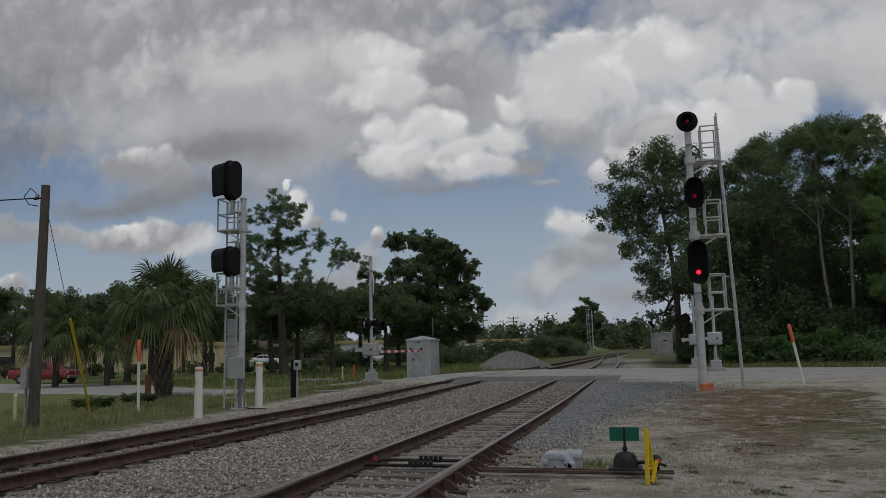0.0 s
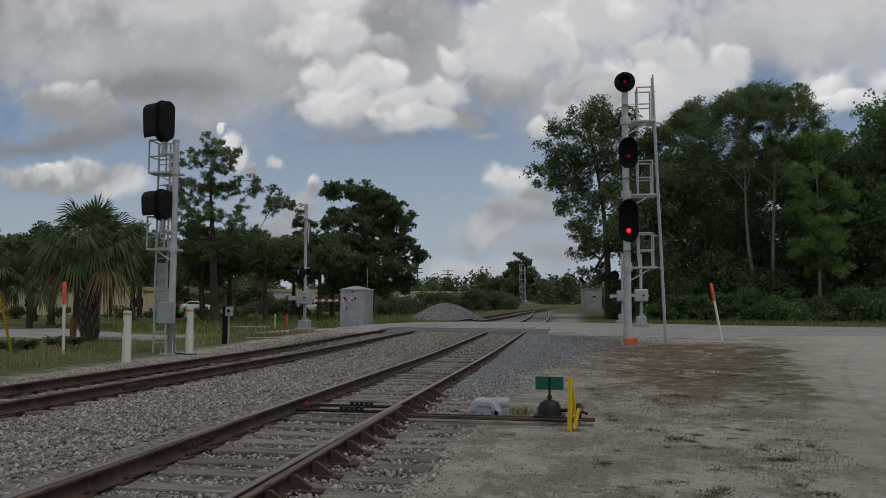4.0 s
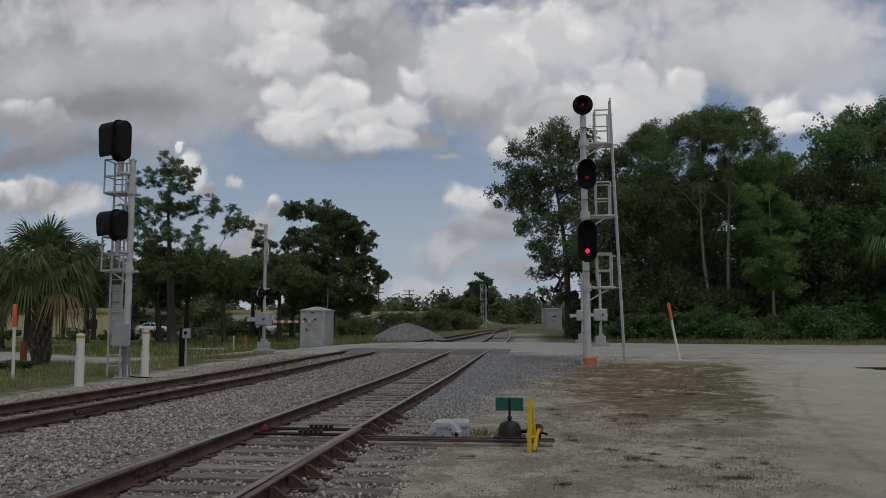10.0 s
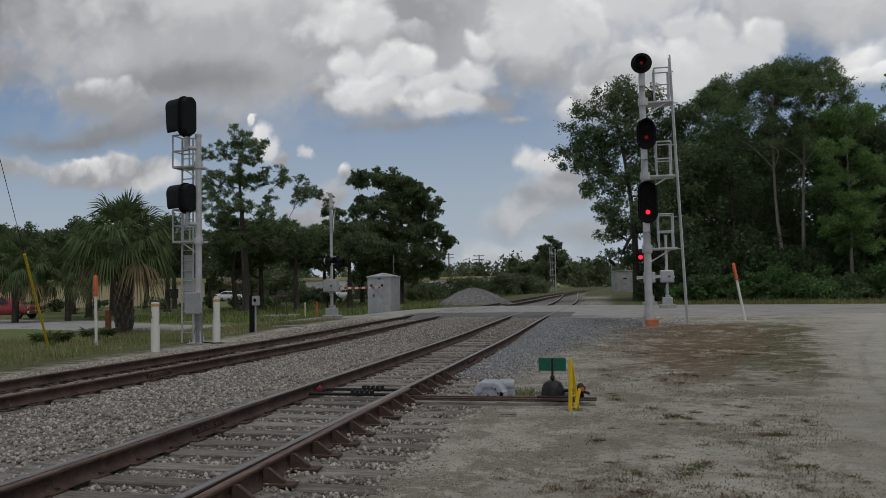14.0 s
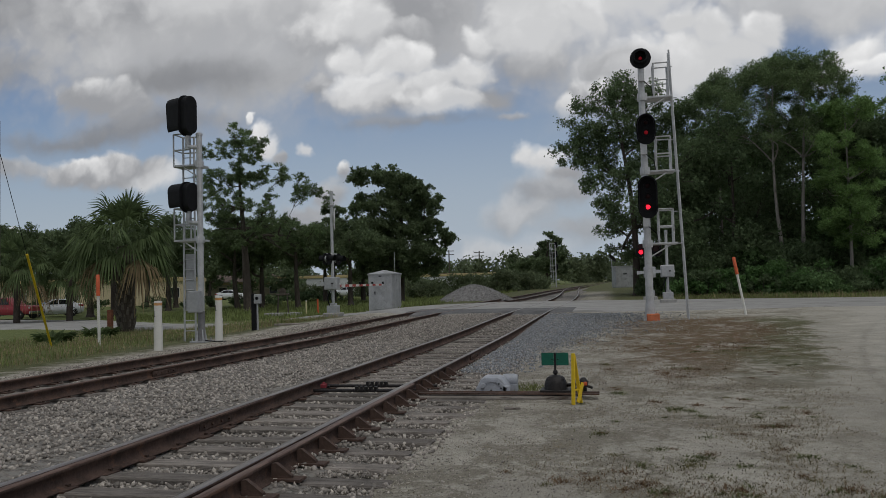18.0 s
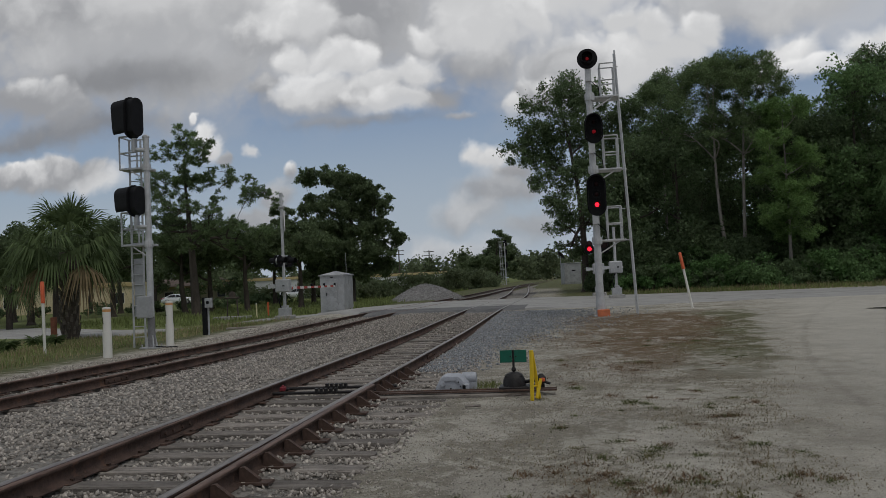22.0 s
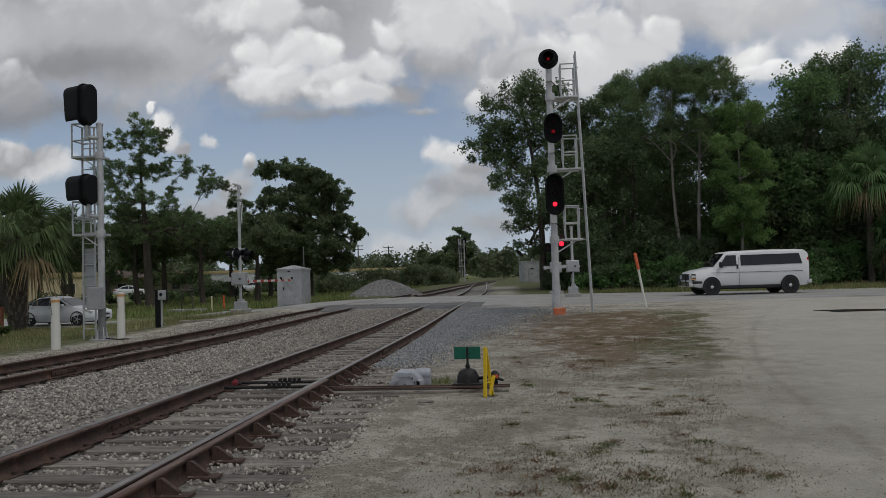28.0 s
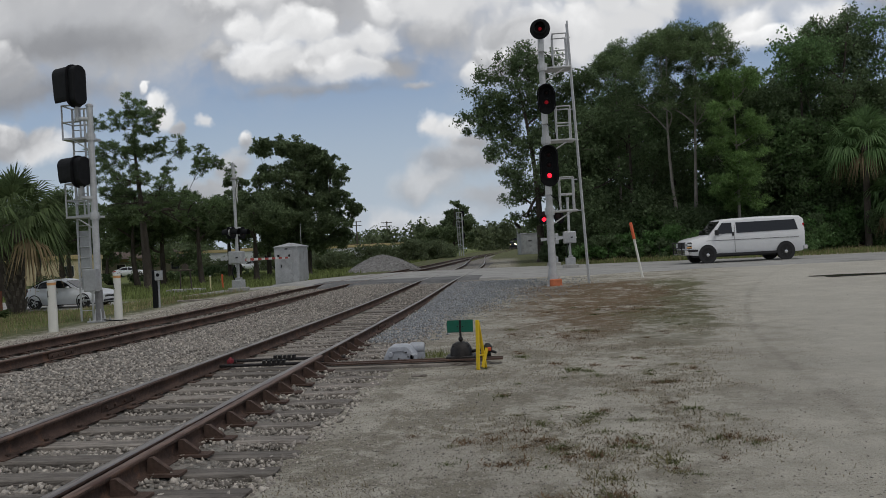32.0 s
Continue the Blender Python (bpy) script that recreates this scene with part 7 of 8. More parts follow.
def far_poles():
    for x, y, h in ((-52, 255, 12.5), (-43, 262, 12.0)):
        p = thing("far_utility_pole", x, y, gz(x, y), "far timber utility pole with crossarms", "utility pole", group="far utility poles")
        part("pole", MB().tube([(0, 0, 0), (0, 0, h)], [0.25, 0.18], 8), POLE_WOOD, p)
        for zz in (h - 0.4, h - 1.6):
            part("crossarm", MB().box((0, 0, zz), (3.4, 0.2, 0.22)), POLE_WOOD, p)
        part("insulator", MB().lathe([(0.08, 0), (0.1, 0.2), (0.03, 0.3)], (1.4, 0, h - 0.3), 8), CASE, p)
    # lattice signal mast beside the main line
    x, y = -8.4, 130.0
    m = thing("far_signal_mast", x, y, gz(x, y), "slender far signal mast with platforms beside the line", "railway signal", group="railway signals")
    part("pole", MB().tube([(0, 0, 0), (0, 0, 7.0)], 0.1, 8), CASE, m)
    for k in (-1, 1):
        part("ladder_rail", MB().tube([(-0.55 + 0.18 * k, 0.2, 0), (-0.75 + 0.18 * k, 0.2, 7.2)], 0.05, 6), CASE, m)
    for i in range(22):
        part("rung", MB().tube([(-0.74 - 0.2 * i / 22, 0.2, 0.3 + i * 0.31), (-0.36 - 0.2 * i / 22, 0.2, 0.3 + i * 0.31)], 0.03, 5), CASE, m)
    for zz in (2.6, 4.7, 6.2):
        part("platform", MB().box((-0.45, 0.1, zz), (0.9, 0.7, 0.08)), CASE, m)
        part("guard_rail", MB().tube([(-0.9, -0.2, zz), (-0.9, -0.2, zz + 1.0), (0, -0.2, zz + 1.0)], 0.04, 5), CASE, m)
        part("signal_head", MB().prism(stadium(0.6, 1.1), 0.1, 0.4, "y"), BLACK, m, at=(0.05, 0, zz + 0.75))


far_poles()

# ---- vehicles ----
TYRE = mat("black tyre rubber", (0.02, 0.02, 0.02), 0.85, 0, 0.2, 12)
RIM = mat("alloy wheel", (0.5, 0.51, 0.52), 0.35, 0.8, 0.1, 8)
RIM_BLACK = mat("black steel wheel", (0.03, 0.03, 0.032), 0.5, 0.4, 0.2, 8)
CHROME = mat("bright chrome", (0.65, 0.66, 0.67), 0.15, 1.0, 0.05, 6)
CAR_GLASS = glass_dark("tinted car glass", (0.012, 0.013, 0.015), 0.06)
WHITE_CAR = mat("white car paint", (0.76, 0.77, 0.78), 0.25, 0, 0.04, 1.0, spec=0.6)
SILVER_CAR = mat("silver car paint", (0.70, 0.72, 0.75), 0.3, 0.1, 0.05, 1.0, spec=0.6)
RED_CAR = mat("dark red car paint", (0.27, 0.022, 0.03), 0.3, 0, 0.08, 1.0, spec=0.6)
# unlit lamp; a weak added glow only brightens its red
TAIL_RED = mat("red tail lamp", (0.42, 0.012, 0.02), 0.25, emit=(1.0, 0.03, 0.04, 0.12))
TAIL_OFF = mat("red tail lamp unlit", (0.3, 0.012, 0.015), 0.25)
LAMP_GLASS = mat("clear head lamp", (0.6, 0.62, 0.62), 0.1, 0.2, 0.1, 20, spec=0.7)
PLASTIC = mat("black plastic trim", (0.02, 0.02, 0.022), 0.6, 0, 0.2, 10)


def loft(sections, material_index=0):
    """Skin through cross-sections: each a list of points, same count."""
    n = len(sections[0])
    vs = [p for s in sections for p in s]
    fs = []
    for i in range(len(sections) - 1):
        for k in range(n):
            j = (k + 1) % n
            fs.append((i * n + k, i * n + j, (i + 1) * n + j, (i + 1) * n + k))
    fs.append(tuple(reversed(range(n))))
    fs.append(tuple((len(sections) - 1) * n + k for k in range(n)))
    return MB().add(vs, fs)


def body_section(x, zb, zt, w, wt, r=0.12):
    """Closed cross-section at x: bottom zb, top zt, half-width w below and wt above."""
    zm = zb + (zt - zb) * 0.55
    half = [(w * 0.86, zb), (w * 0.97, zb + (zm - zb) * 0.35), (w, zm), ((w + wt) / 2 + 0.012, zm + (zt - zm) * 0.46), (wt, zt - (zt - zm) * 0.12), (wt * 0.82, zt)]
    return [(x, y, z) for y, z in half] + [(x, -y, z) for y, z in reversed(half)]


def wheel(parent, x, y, r, width, rim, hub_r=0.62):
    w = new("wheel")
    w.parent = parent
    w.matrix_basis = pose(x, y, r)
    part("tyre", MB().lathe([(r * 0.66, -width / 2), (r * 0.94, -width / 2), (r, -width * 0.32), (r, width * 0.32), (r * 0.94, width / 2), (r * 0.66, width / 2)], n=26, axis="y"), TYRE, w, smooth_angle=45)
    s = -1 if y < 0 else 1
    q = s * width / 2
    part("rim", MB().lathe([(r * hub_r, q * 0.9), (r * hub_r * 0.95, q * 1.02), (r * hub_r * 0.8, q * 0.8), (r * 0.18, q * 0.85), (r * 0.15, q * 1.0), (0.005, q * 1.0)], n=20, axis="y", caps=False), rim, w, smooth_angle=45)
    for k in range(5):
        a = k * 2 * math.pi / 5
        part("spoke", MB().box((math.cos(a) * r * 0.36, q * 0.95, math.sin(a) * r * 0.36), (r * 0.5, 0.03, r * 0.16), Euler((0, -a, 0)).to_matrix()), rim, w)
    return w


def panel(pts, t=0.012):
    """A thin pane from a flat outline on one side, thickened outwards along y."""
    s = -1 if pts[0][1] < 0 else 1
    n = len(pts)
    vs = [tuple(p) for p in pts] + [(p[0], p[1] + s * t, p[2]) for p in pts]
    return MB().add(vs, [tuple(range(n)), tuple(reversed(range(n, 2 * n)))] + [(i, (i + 1) % n, (i + 1) % n + n, i + n) for i in range(n)])


def build_van():
    """Passenger van that faces its own -x; origin under the middle."""
    v = thing("passenger_van", 0, 0, 0, "white full-size passenger van with dark tinted windows", "van")
    secs = []
    for x, zb, zt, w, wt in ((-3.02, 0.62, 0.98, 0.84, 0.82), (-2.9, 0.42, 1.1, 0.95, 0.88), (-2.55, 0.36, 1.2, 0.99, 0.86), (-2.0, 0.34, 1.28, 1.0, 0.84), (-1.82, 0.34, 1.33, 1.0, 0.83), (-1.2, 0.34, 1.98, 1.0, 0.87), (-0.95, 0.34, 2.05, 1.0, 0.88), (0.6, 0.34, 2.09, 1.0, 0.88), (2.4, 0.36, 2.08, 1.0, 0.88), (2.82, 0.38, 2.05, 0.99, 0.87), (2.98, 0.45, 1.95, 0.96, 0.84)):
        secs.append(body_section(x, zb, zt, w, wt))
    part("body", loft(secs), WHITE_CAR, v, smooth_angle=32)
    for s in (-1, 1):
        y = s * 0.985

        def side_y(z):
            return s * (1.0 - 0.12 * max(0, z - 1.30) / 0.68 + 0.016)
        for pts in (((-1.62, 1.36), (-0.72, 1.36), (-0.72, 1.86), (-1.2, 1.86)), ((-0.5, 1.36), (2.62, 1.40), (2.5, 1.88), (-0.5, 1.86))):
            part("side_window", panel([(a, side_y(b), b) for a, b in pts]), CAR_GLASS, v)
        part("door_seam", MB().box((-0.6, y + s * 0.012, 1.1), (0.012, 0.01, 1.3)), PLASTIC, v)
        part("trim_line", MB().box((0.3, s * 1.002, 1.05), (4.7, 0.008, 0.018)), PLASTIC, v)
        part("mirror", MB().box((-1.55, s * 1.12, 1.42), (0.16, 0.2, 0.26)), PLASTIC, v, bevel=0.03)
        part("door_handle", MB().box((-0.68, s * 1.01, 1.32), (0.09, 0.03, 0.2)), PLASTIC, v, bevel=0.01)
        part("tail_lamp", MB().box((2.93, s * 0.88, 1.5), (0.10, 0.10, 0.36)), TAIL_RED, v, "red tail lamp", bevel=0.02)
        part("lamp_bezel", MB().box((-2.88, s * 0.80, 0.86), (0.22, 0.32, 0.32)), PLASTIC, v, bevel=0.03)
        part("head_lamp", MB().box((-2.90, s * 0.81, 0.90), (0.24, 0.32, 0.14)), LAMP_GLASS, v, "clear head lamp", bevel=0.03)
        part("turn_lamp", MB().box((-2.90, s * 0.81, 0.77), (0.23, 0.32, 0.07)), ORANGE_BAND, v, "amber turn lamp", bevel=0.015)
        part("bumper_skirt", MB().box((-2.72, s * 0.93, 0.62), (0.5, 0.1, 0.12)), PLASTIC, v, bevel=0.02)
        for x, wr in ((-2.0, 0), (1.98, 1)):
            part("wheel_arch", MB().lathe([(0.455, s * 0.90), (0.455, s * 1.004), (0.30, s * 1.004)], (x, 0, 0.42), 28, "y", caps=False), PLASTIC, v)
            wl = wheel(v, x, s * 0.87, 0.385, 0.25, RIM_BLACK, 0.55)
            part("hub_cap", MB().lathe([(0.085, s * 0.1), (0.08, s * 0.14), (0.03, s * 0.15)], n=12, axis="y"), CHROME, wl, "bright hub cap")
        part("rocker", MB().box((0.0, s * 0.93, 0.38), (3.1, 0.1, 0.12)), PLASTIC, v, bevel=0.01)
    part("windscreen", MB().add([(-1.86, -0.76, 1.345), (-1.86, 0.76, 1.345), (-1.235, 0.7, 1.955), (-1.235, -0.7, 1.955), (-1.84, -0.74, 1.33), (-1.84, 0.74, 1.33), (-1.2, 0.68, 1.94), (-1.2, -0.68, 1.94)], [(0, 1, 2, 3), (7, 6, 5, 4), (0, 4, 5, 1), (1, 5, 6, 2), (2, 6, 7, 3), (3, 7, 4, 0)]), CAR_GLASS, v)
    part("grille", MB().box((-3.0, 0, 0.88), (0.08, 1.1, 0.3)), PLASTIC, v, bevel=0.01)
    part("front_bumper", MB().box((-3.03, 0, 0.54), (0.26, 1.86, 0.24)), CHROME, v, "chrome bumper", bevel=0.03)
    part("rear_bumper", MB().box((3.02, 0, 0.55), (0.24, 1.86, 0.2)), CHROME, v, "chrome bumper", bevel=0.03)
    part("brush_guard", MB().tube([(-3.22, -0.7, 0.45), (-3.24, -0.7, 1.0), (-3.24, 0.7, 1.0), (-3.22, 0.7, 0.45)], 0.03, 8).tube([(-3.23, -0.5, 0.75), (-3.23, 0.5, 0.75)], 0.025, 8), BLACK_IRON, v)
    part("underbody", MB().box((0, 0, 0.34), (4.6, 1.5, 0.16)), PLASTIC, v)
    for ob in v.children:
        if ob.data is None:
            ob.location.x *= 0.925
        else:
            ob.data.transform(Matrix.Diagonal((0.925, 1, 1, 1)))
    return v


def build_sedan(paint, label, name="sedan"):
    """Small saloon car that faces its own +x."""
    c = thing(name, 0, 0, 0, label, "car", group="saloon cars")
    secs = []
    for x, zb, zt, w, wt in ((2.26, 0.38, 0.62, 0.55, 0.5), (2.18, 0.24, 0.72, 0.74, 0.66), (1.85, 0.2, 0.82, 0.86, 0.72), (1.2, 0.19, 0.93, 0.885, 0.74), (0.75, 0.19, 0.99, 0.89, 0.74), (0.0, 0.19, 1.0, 0.89, 0.76), (-1.2, 0.19, 1.02, 0.89, 0.76), (-1.75, 0.2, 1.03, 0.87, 0.74), (-2.1, 0.26, 1.0, 0.8, 0.68), (-2.26, 0.36, 0.88, 0.68, 0.58)):
        secs.append(body_section(x, zb, zt, w, wt))
    part("body", loft(secs), paint, c, smooth_angle=32)
    cab = []
    for x, zt, w, wt in ((1.05, 0.93, 0.76, 0.74), (0.35, 1.31, 0.76, 0.6), (0.0, 1.41, 0.77, 0.58), (-0.5, 1.44, 0.77, 0.58), (-1.05, 1.37, 0.76, 0.58), (-1.55, 1.14, 0.74, 0.62), (-1.85, 1.0, 0.72, 0.68)):
        half = [(w, 0.86), (w * 0.99, 0.92), (wt * 1.03, zt - 0.05), (wt * 0.8, zt)]
        cab.append([(x, y, z) for y, z in half] + [(x, -y, z) for y, z in reversed(half)])
    part("cabin", loft(cab), paint, c, smooth_angle=32)
    for s in (-1, 1):
        def sy(z):
            return s * (0.775 - 0.19 * max(0, z - 0.95) / 0.45 + 0.004)
        for pts in (((0.72, 0.99), (0.28, 1.25), (-0.02, 1.345), (-0.22, 1.36), (-0.22, 0.99)), ((-0.28, 0.99), (-0.28, 1.365), (-0.8, 1.34), (-1.12, 1.25), (-1.2, 1.01)), ((-1.25, 1.02), (-1.18, 1.22), (-1.5, 1.06))):
            part("side_window", panel([(a, sy(b), b) for a, b in pts]), CAR_GLASS, c)
        part("mirror", MB().box((0.6, s * 0.92, 1.0), (0.14, 0.16, 0.12)), paint, c, bevel=0.03)
        part("door_handle", MB().box((-0.12, s * 0.895, 0.86), (0.16, 0.02, 0.03)), CHROME, c)
        part("door_handle", MB().box((-1.08, s * 0.895, 0.88), (0.16, 0.02, 0.03)), CHROME, c)
        part("head_lamp", MB().prism([(1.72, 0.7), (2.12, 0.6), (2.16, 0.68), (1.7, 0.82)], s * 0.62, s * 0.80, "y"), LAMP_GLASS, c, "clear head lamp", bevel=0.015)
        part("tail_lamp", MB().prism([(-2.16, 0.74), (-1.72, 0.86), (-1.75, 0.93), (-2.2, 0.92)], s * 0.66, s * 0.815, "y"), TAIL_OFF, c, "red tail lamp", bevel=0.015)
        for x in (1.38, -1.32):
            part("wheel_arch", MB().lathe([(0.37, s * 0.8), (0.37, s * 0.893), (0.325, s * 0.893)], (x, 0, 0.33), 22, "y", caps=False), PLASTIC, c)
            wheel(c, x, s * 0.77, 0.315, 0.2, RIM, 0.68)
    part("windscreen", MB().add([(1.0, -0.66, 0.97), (1.0, 0.66, 0.97), (0.3, 0.56, 1.345), (0.3, -0.56, 1.345), (0.95, -0.64, 0.94), (0.95, 0.64, 0.94), (0.28, 0.54, 1.3), (0.28, -0.54, 1.3)], [(0, 1, 2, 3), (7, 6, 5, 4), (0, 4, 5, 1), (1, 5, 6, 2), (2, 6, 7, 3), (3, 7, 4, 0)]), CAR_GLASS, c)
    part("rear_window", MB().add([(-1.8, -0.6, 1.035), (-1.8, 0.6, 1.035), (-1.12, 0.54, 1.37), (-1.12, -0.54, 1.37), (-1.76, -0.58, 1.0), (-1.76, 0.58, 1.0), (-1.1, 0.52, 1.33), (-1.1, -0.52, 1.33)], [(0, 1, 2, 3), (7, 6, 5, 4), (0, 4, 5, 1), (1, 5, 6, 2), (2, 6, 7, 3), (3, 7, 4, 0)]), CAR_GLASS, c)
    part("grille", MB().box((2.23, 0, 0.52), (0.06, 0.8, 0.12)), PLASTIC, c, bevel=0.01)
    part("lower_intake", MB().box((2.22, 0, 0.32), (0.06, 0.9, 0.1)), PLASTIC, c, bevel=0.01)
    part("underbody", MB().box((0, 0, 0.21), (3.9, 1.4, 0.1)), PLASTIC, c)
    return c


def build_pickup(x, y, rz):
    c = thing("pickup_truck", x, y, gz(x, y) + 0.02, "dark red pickup truck parked across the street", "pickup truck", rz=rz)
    secs = [body_section(*a) for a in ((2.62, 0.5, 0.9, 0.78, 0.7), (2.5, 0.4, 1.02, 0.88, 0.8), (1.2, 0.38, 1.1, 0.92, 0.8), (0.9, 0.38, 1.12, 0.92, 0.8), (-2.5, 0.4, 1.14, 0.92, 0.86), (-2.65, 0.5, 1.1, 0.88, 0.84))]
    part("body", loft(secs), RED_CAR, c, smooth_angle=32)
    cab = []
    for xx, zt, w, wt in ((1.2, 1.1, 0.84, 0.8), (0.6, 1.62, 0.84, 0.66), (0.2, 1.7, 0.85, 0.66), (-0.7, 1.69, 0.85, 0.66), (-0.95, 1.55, 0.84, 0.68), (-1.0, 1.1, 0.84, 0.8)):
        half = [(w, 1.0), (w * 0.99, 1.08), (wt * 1.03, zt - 0.06), (wt * 0.8, zt)]
        cab.append([(xx, a, b) for a, b in half] + [(xx, -a, b) for a, b in reversed(half)])
    part("cab", loft(cab), RED_CAR, c, smooth_angle=32)
    for s in (-1, 1):
        for pts in (((0.9, 1.16), (0.5, 1.58), (0.12, 1.6), (0.12, 1.16)), ((0.04, 1.16), (0.04, 1.6), (-0.72, 1.58), (-0.82, 1.16))):
            part("side_window", panel([(a, s * (0.85 - 0.19 * max(0, b - 1.08) / 0.6 + 0.004), b) for a, b in pts]), CAR_GLASS, c)
        part("head_lamp", MB().box((2.5, s * 0.7, 0.86), (0.16, 0.26, 0.2)), LAMP_GLASS, c, bevel=0.03)
        part("tail_lamp", MB().box((-2.6, s * 0.82, 0.92), (0.08, 0.14, 0.34)), TAIL_OFF, c, bevel=0.02)
        for xx in (1.72, -1.55):
            wheel(c, xx, s * 0.8, 0.37, 0.24, RIM, 0.62)
    part("bed_floor", MB().box((-1.8, 0, 1.16), (1.5, 1.5, 0.04)), PLASTIC, c)
    part("bumper", MB().box((2.62, 0, 0.52), (0.14, 1.7, 0.2)), CHROME, c, bevel=0.02)
    part("rear_bumper", MB().box((-2.7, 0, 0.52), (0.14, 1.7, 0.2)), CHROME, c, bevel=0.02)
    part("underbody", MB().box((0, 0, 0.4), (4.6, 1.4, 0.14)), PLASTIC, c)
    return c


def build_locomotive():
    """Wide-nosed diesel locomotive that faces its own -y."""
    dark = mat("dark blue-grey engine paint", (0.03, 0.04, 0.06), 0.5, 0, 0.2, 0.8)
    # lamp discs are drawn oversize, their glare put into the shape
    lamp = mat("lit head lamp", (0.9, 0.8, 0.6), 0.3, emit=(1.0, 0.72, 0.42, 14.0))
    e = thing("locomotive", 0, 0, 0, "dark diesel locomotive with lit head lamps on the main line", "locomotive")
    part("frame", MB().box((0, 9, 1.15), (2.9, 19.5, 0.4)), dark, e, bevel=0.04)
    part("nose", MB().prism([(-0.6, 1.35), (-0.6, 2.5), (-0.2, 2.85), (1.4, 2.85), (1.4, 1.35)], -1.35, 1.35, "x"), dark, e, bevel=0.08)
    cabp = part("cab", MB().box((0, 2.6, 2.95), (3.0, 2.6, 3.2)), dark, e, bevel=0.1)
    for s in (-1, 1):
        part("windscreen", MB().box((s * 0.72, 1.29, 3.75), (1.05, 0.04, 0.62)), CAR_GLASS, cabp)
        part("ditch_lamp", MB().lathe([(0.24, -0.72), (0.2, -0.62)], (s * 0.95, 0, 1.75), 14, "y"), lamp, e, "lit ditch lamp")
        for k in range(3):
            for y0 in (3.0, 14.5):
                part("wheel", MB().lathe([(0.5, -0.07), (0.5, 0.07)], (s * 0.75, y0 + k * 1.3, 0.5), 20, "x"), BLACK_IRON, e)
        part("handrail", MB().tube([(s * 1.4, 4.2, 2.3), (s * 1.4, 18.5, 2.3)], 0.03, 6), CHROME, e)
    part("head_lamp", MB().lathe([(0.3, -0.1), (0.26, 0.0)], (0.0, 1.26, 4.35), 14, "y"), lamp, e, "lit head lamp")
    part("hood", MB().box((0, 11.5, 2.9), (1.9, 15.0, 3.0)), dark, e, bevel=0.12)
    part("plow", MB().prism([(-0.9, 0.15), (-0.5, 0.95), (-0.2, 0.95), (-0.2, 0.15)], -1.4, 1.4, "x"), BLACK_IRON, e)
    part("fuel_tank", MB().box((0, 9.2, 0.75), (2.4, 5.0, 0.8)), BLACK_IRON, e, bevel=0.1)
    part("number_board", MB().box((0, 1.28, 4.1), (1.4, 0.04, 0.2)), WHITE_PVC, e)
    return e


VAN = build_van()
CAR_A = build_sedan(SILVER_CAR, "silver saloon car waiting before the crossing")
CAR_B = build_sedan(SILVER_CAR, "pale silver saloon car driving down the street")
build_pickup(-45.4, 52.0, 3)
for cx, cy, turn in ((-42.0, 106.0, 8), (-37.2, 108.5, 176), (-52.5, 103.0, 12), (-33.0, 111.0, 4)):
    tagged(copy_thing(CAR_A, pose(cx, cy, gz(cx, cy), 0, 0, turn)), "pale car parked on the open lot beyond the trees", group="parked cars beyond the trees")
LOCO = build_locomotive()
# cars parked far off under the trees
for i, (x, y, a) in enumerate(((-40, 128, 10), (-34, 130, 5), (-29, 131, 170), (-46, 126, 15))):
    far = copy_thing(CAR_B, pose(x, y, gz(x, y) + 0.02, 0, 0, a))
    tagged(far, "saloon car parked far off beyond the trees", "car", "parked cars")


# ---- grass and weeds ----
def blades(rs, x, y, z, h, w, lean=0.5):
    """Upright tapering blades as arrays."""
    n = len(x)
    a = rs.uniform(0, 2 * math.pi, n)
    d = np.stack([np.cos(a), np.sin(a), np.zeros(n)], -1)
    t = np.stack([-np.sin(a), np.cos(a), np.zeros(n)], -1)
    p = np.stack([x, y, z], -1)
    L = (lean * rs.uniform(0.1, 1, n) * h)[:, None]
    up = np.array([0, 0, 1.0])
    m = p + d * L * 0.35 + up * (h * 0.6)[:, None]
    e = p + d * L + up * h[:, None]
    s = t * (w * rs.uniform(0.6, 1.2, n))[:, None]
    v = np.stack([p - s, p + s, m + s * 0.7, m - s * 0.7, e], 1).reshape(-1, 3)
    i = np.arange(n)[:, None] * 5
    f = np.concatenate([i + np.array([[0, 1, 2]]), i + np.array([[0, 2, 3]]), i + np.array([[3, 2, 4]])])
    return v, f


def grass_field(name, label, n, region, hmin, hmax, material, w=0.008, lean=0.6, seed=1):
    rs = np.random.RandomState(seed)
    x, y = region(rs, n)
    c, hw = road_centre(x)
    keep = np.abs(y - c) > hw + 0.1
    x, y = x[keep], y[keep]
    clump = 0.5 + 0.5 * np.sin(x * 2.1 + 1.7 * np.sin(y * 1.3)) * np.sin(y * 1.9 + x * 0.7)
    h = (hmin + (hmax - hmin) * rs.uniform(0, 1, len(x)) ** 1.5) * (0.55 + 0.6 * clump)
    v, f = blades(rs, x, y, ground_z(x, y) - 0.01, h, np.full(len(x), w), lean)
    tagged(new(name, raw_mesh(name, v, f, material)), label, "grass", kind="stuff")


def box_region(x0, x1, y0, y1, p=1.0):
    return lambda rs, n: (rs.uniform(x0, x1, n), y0 + (y1 - y0) * rs.uniform(0, 1, n) ** p)


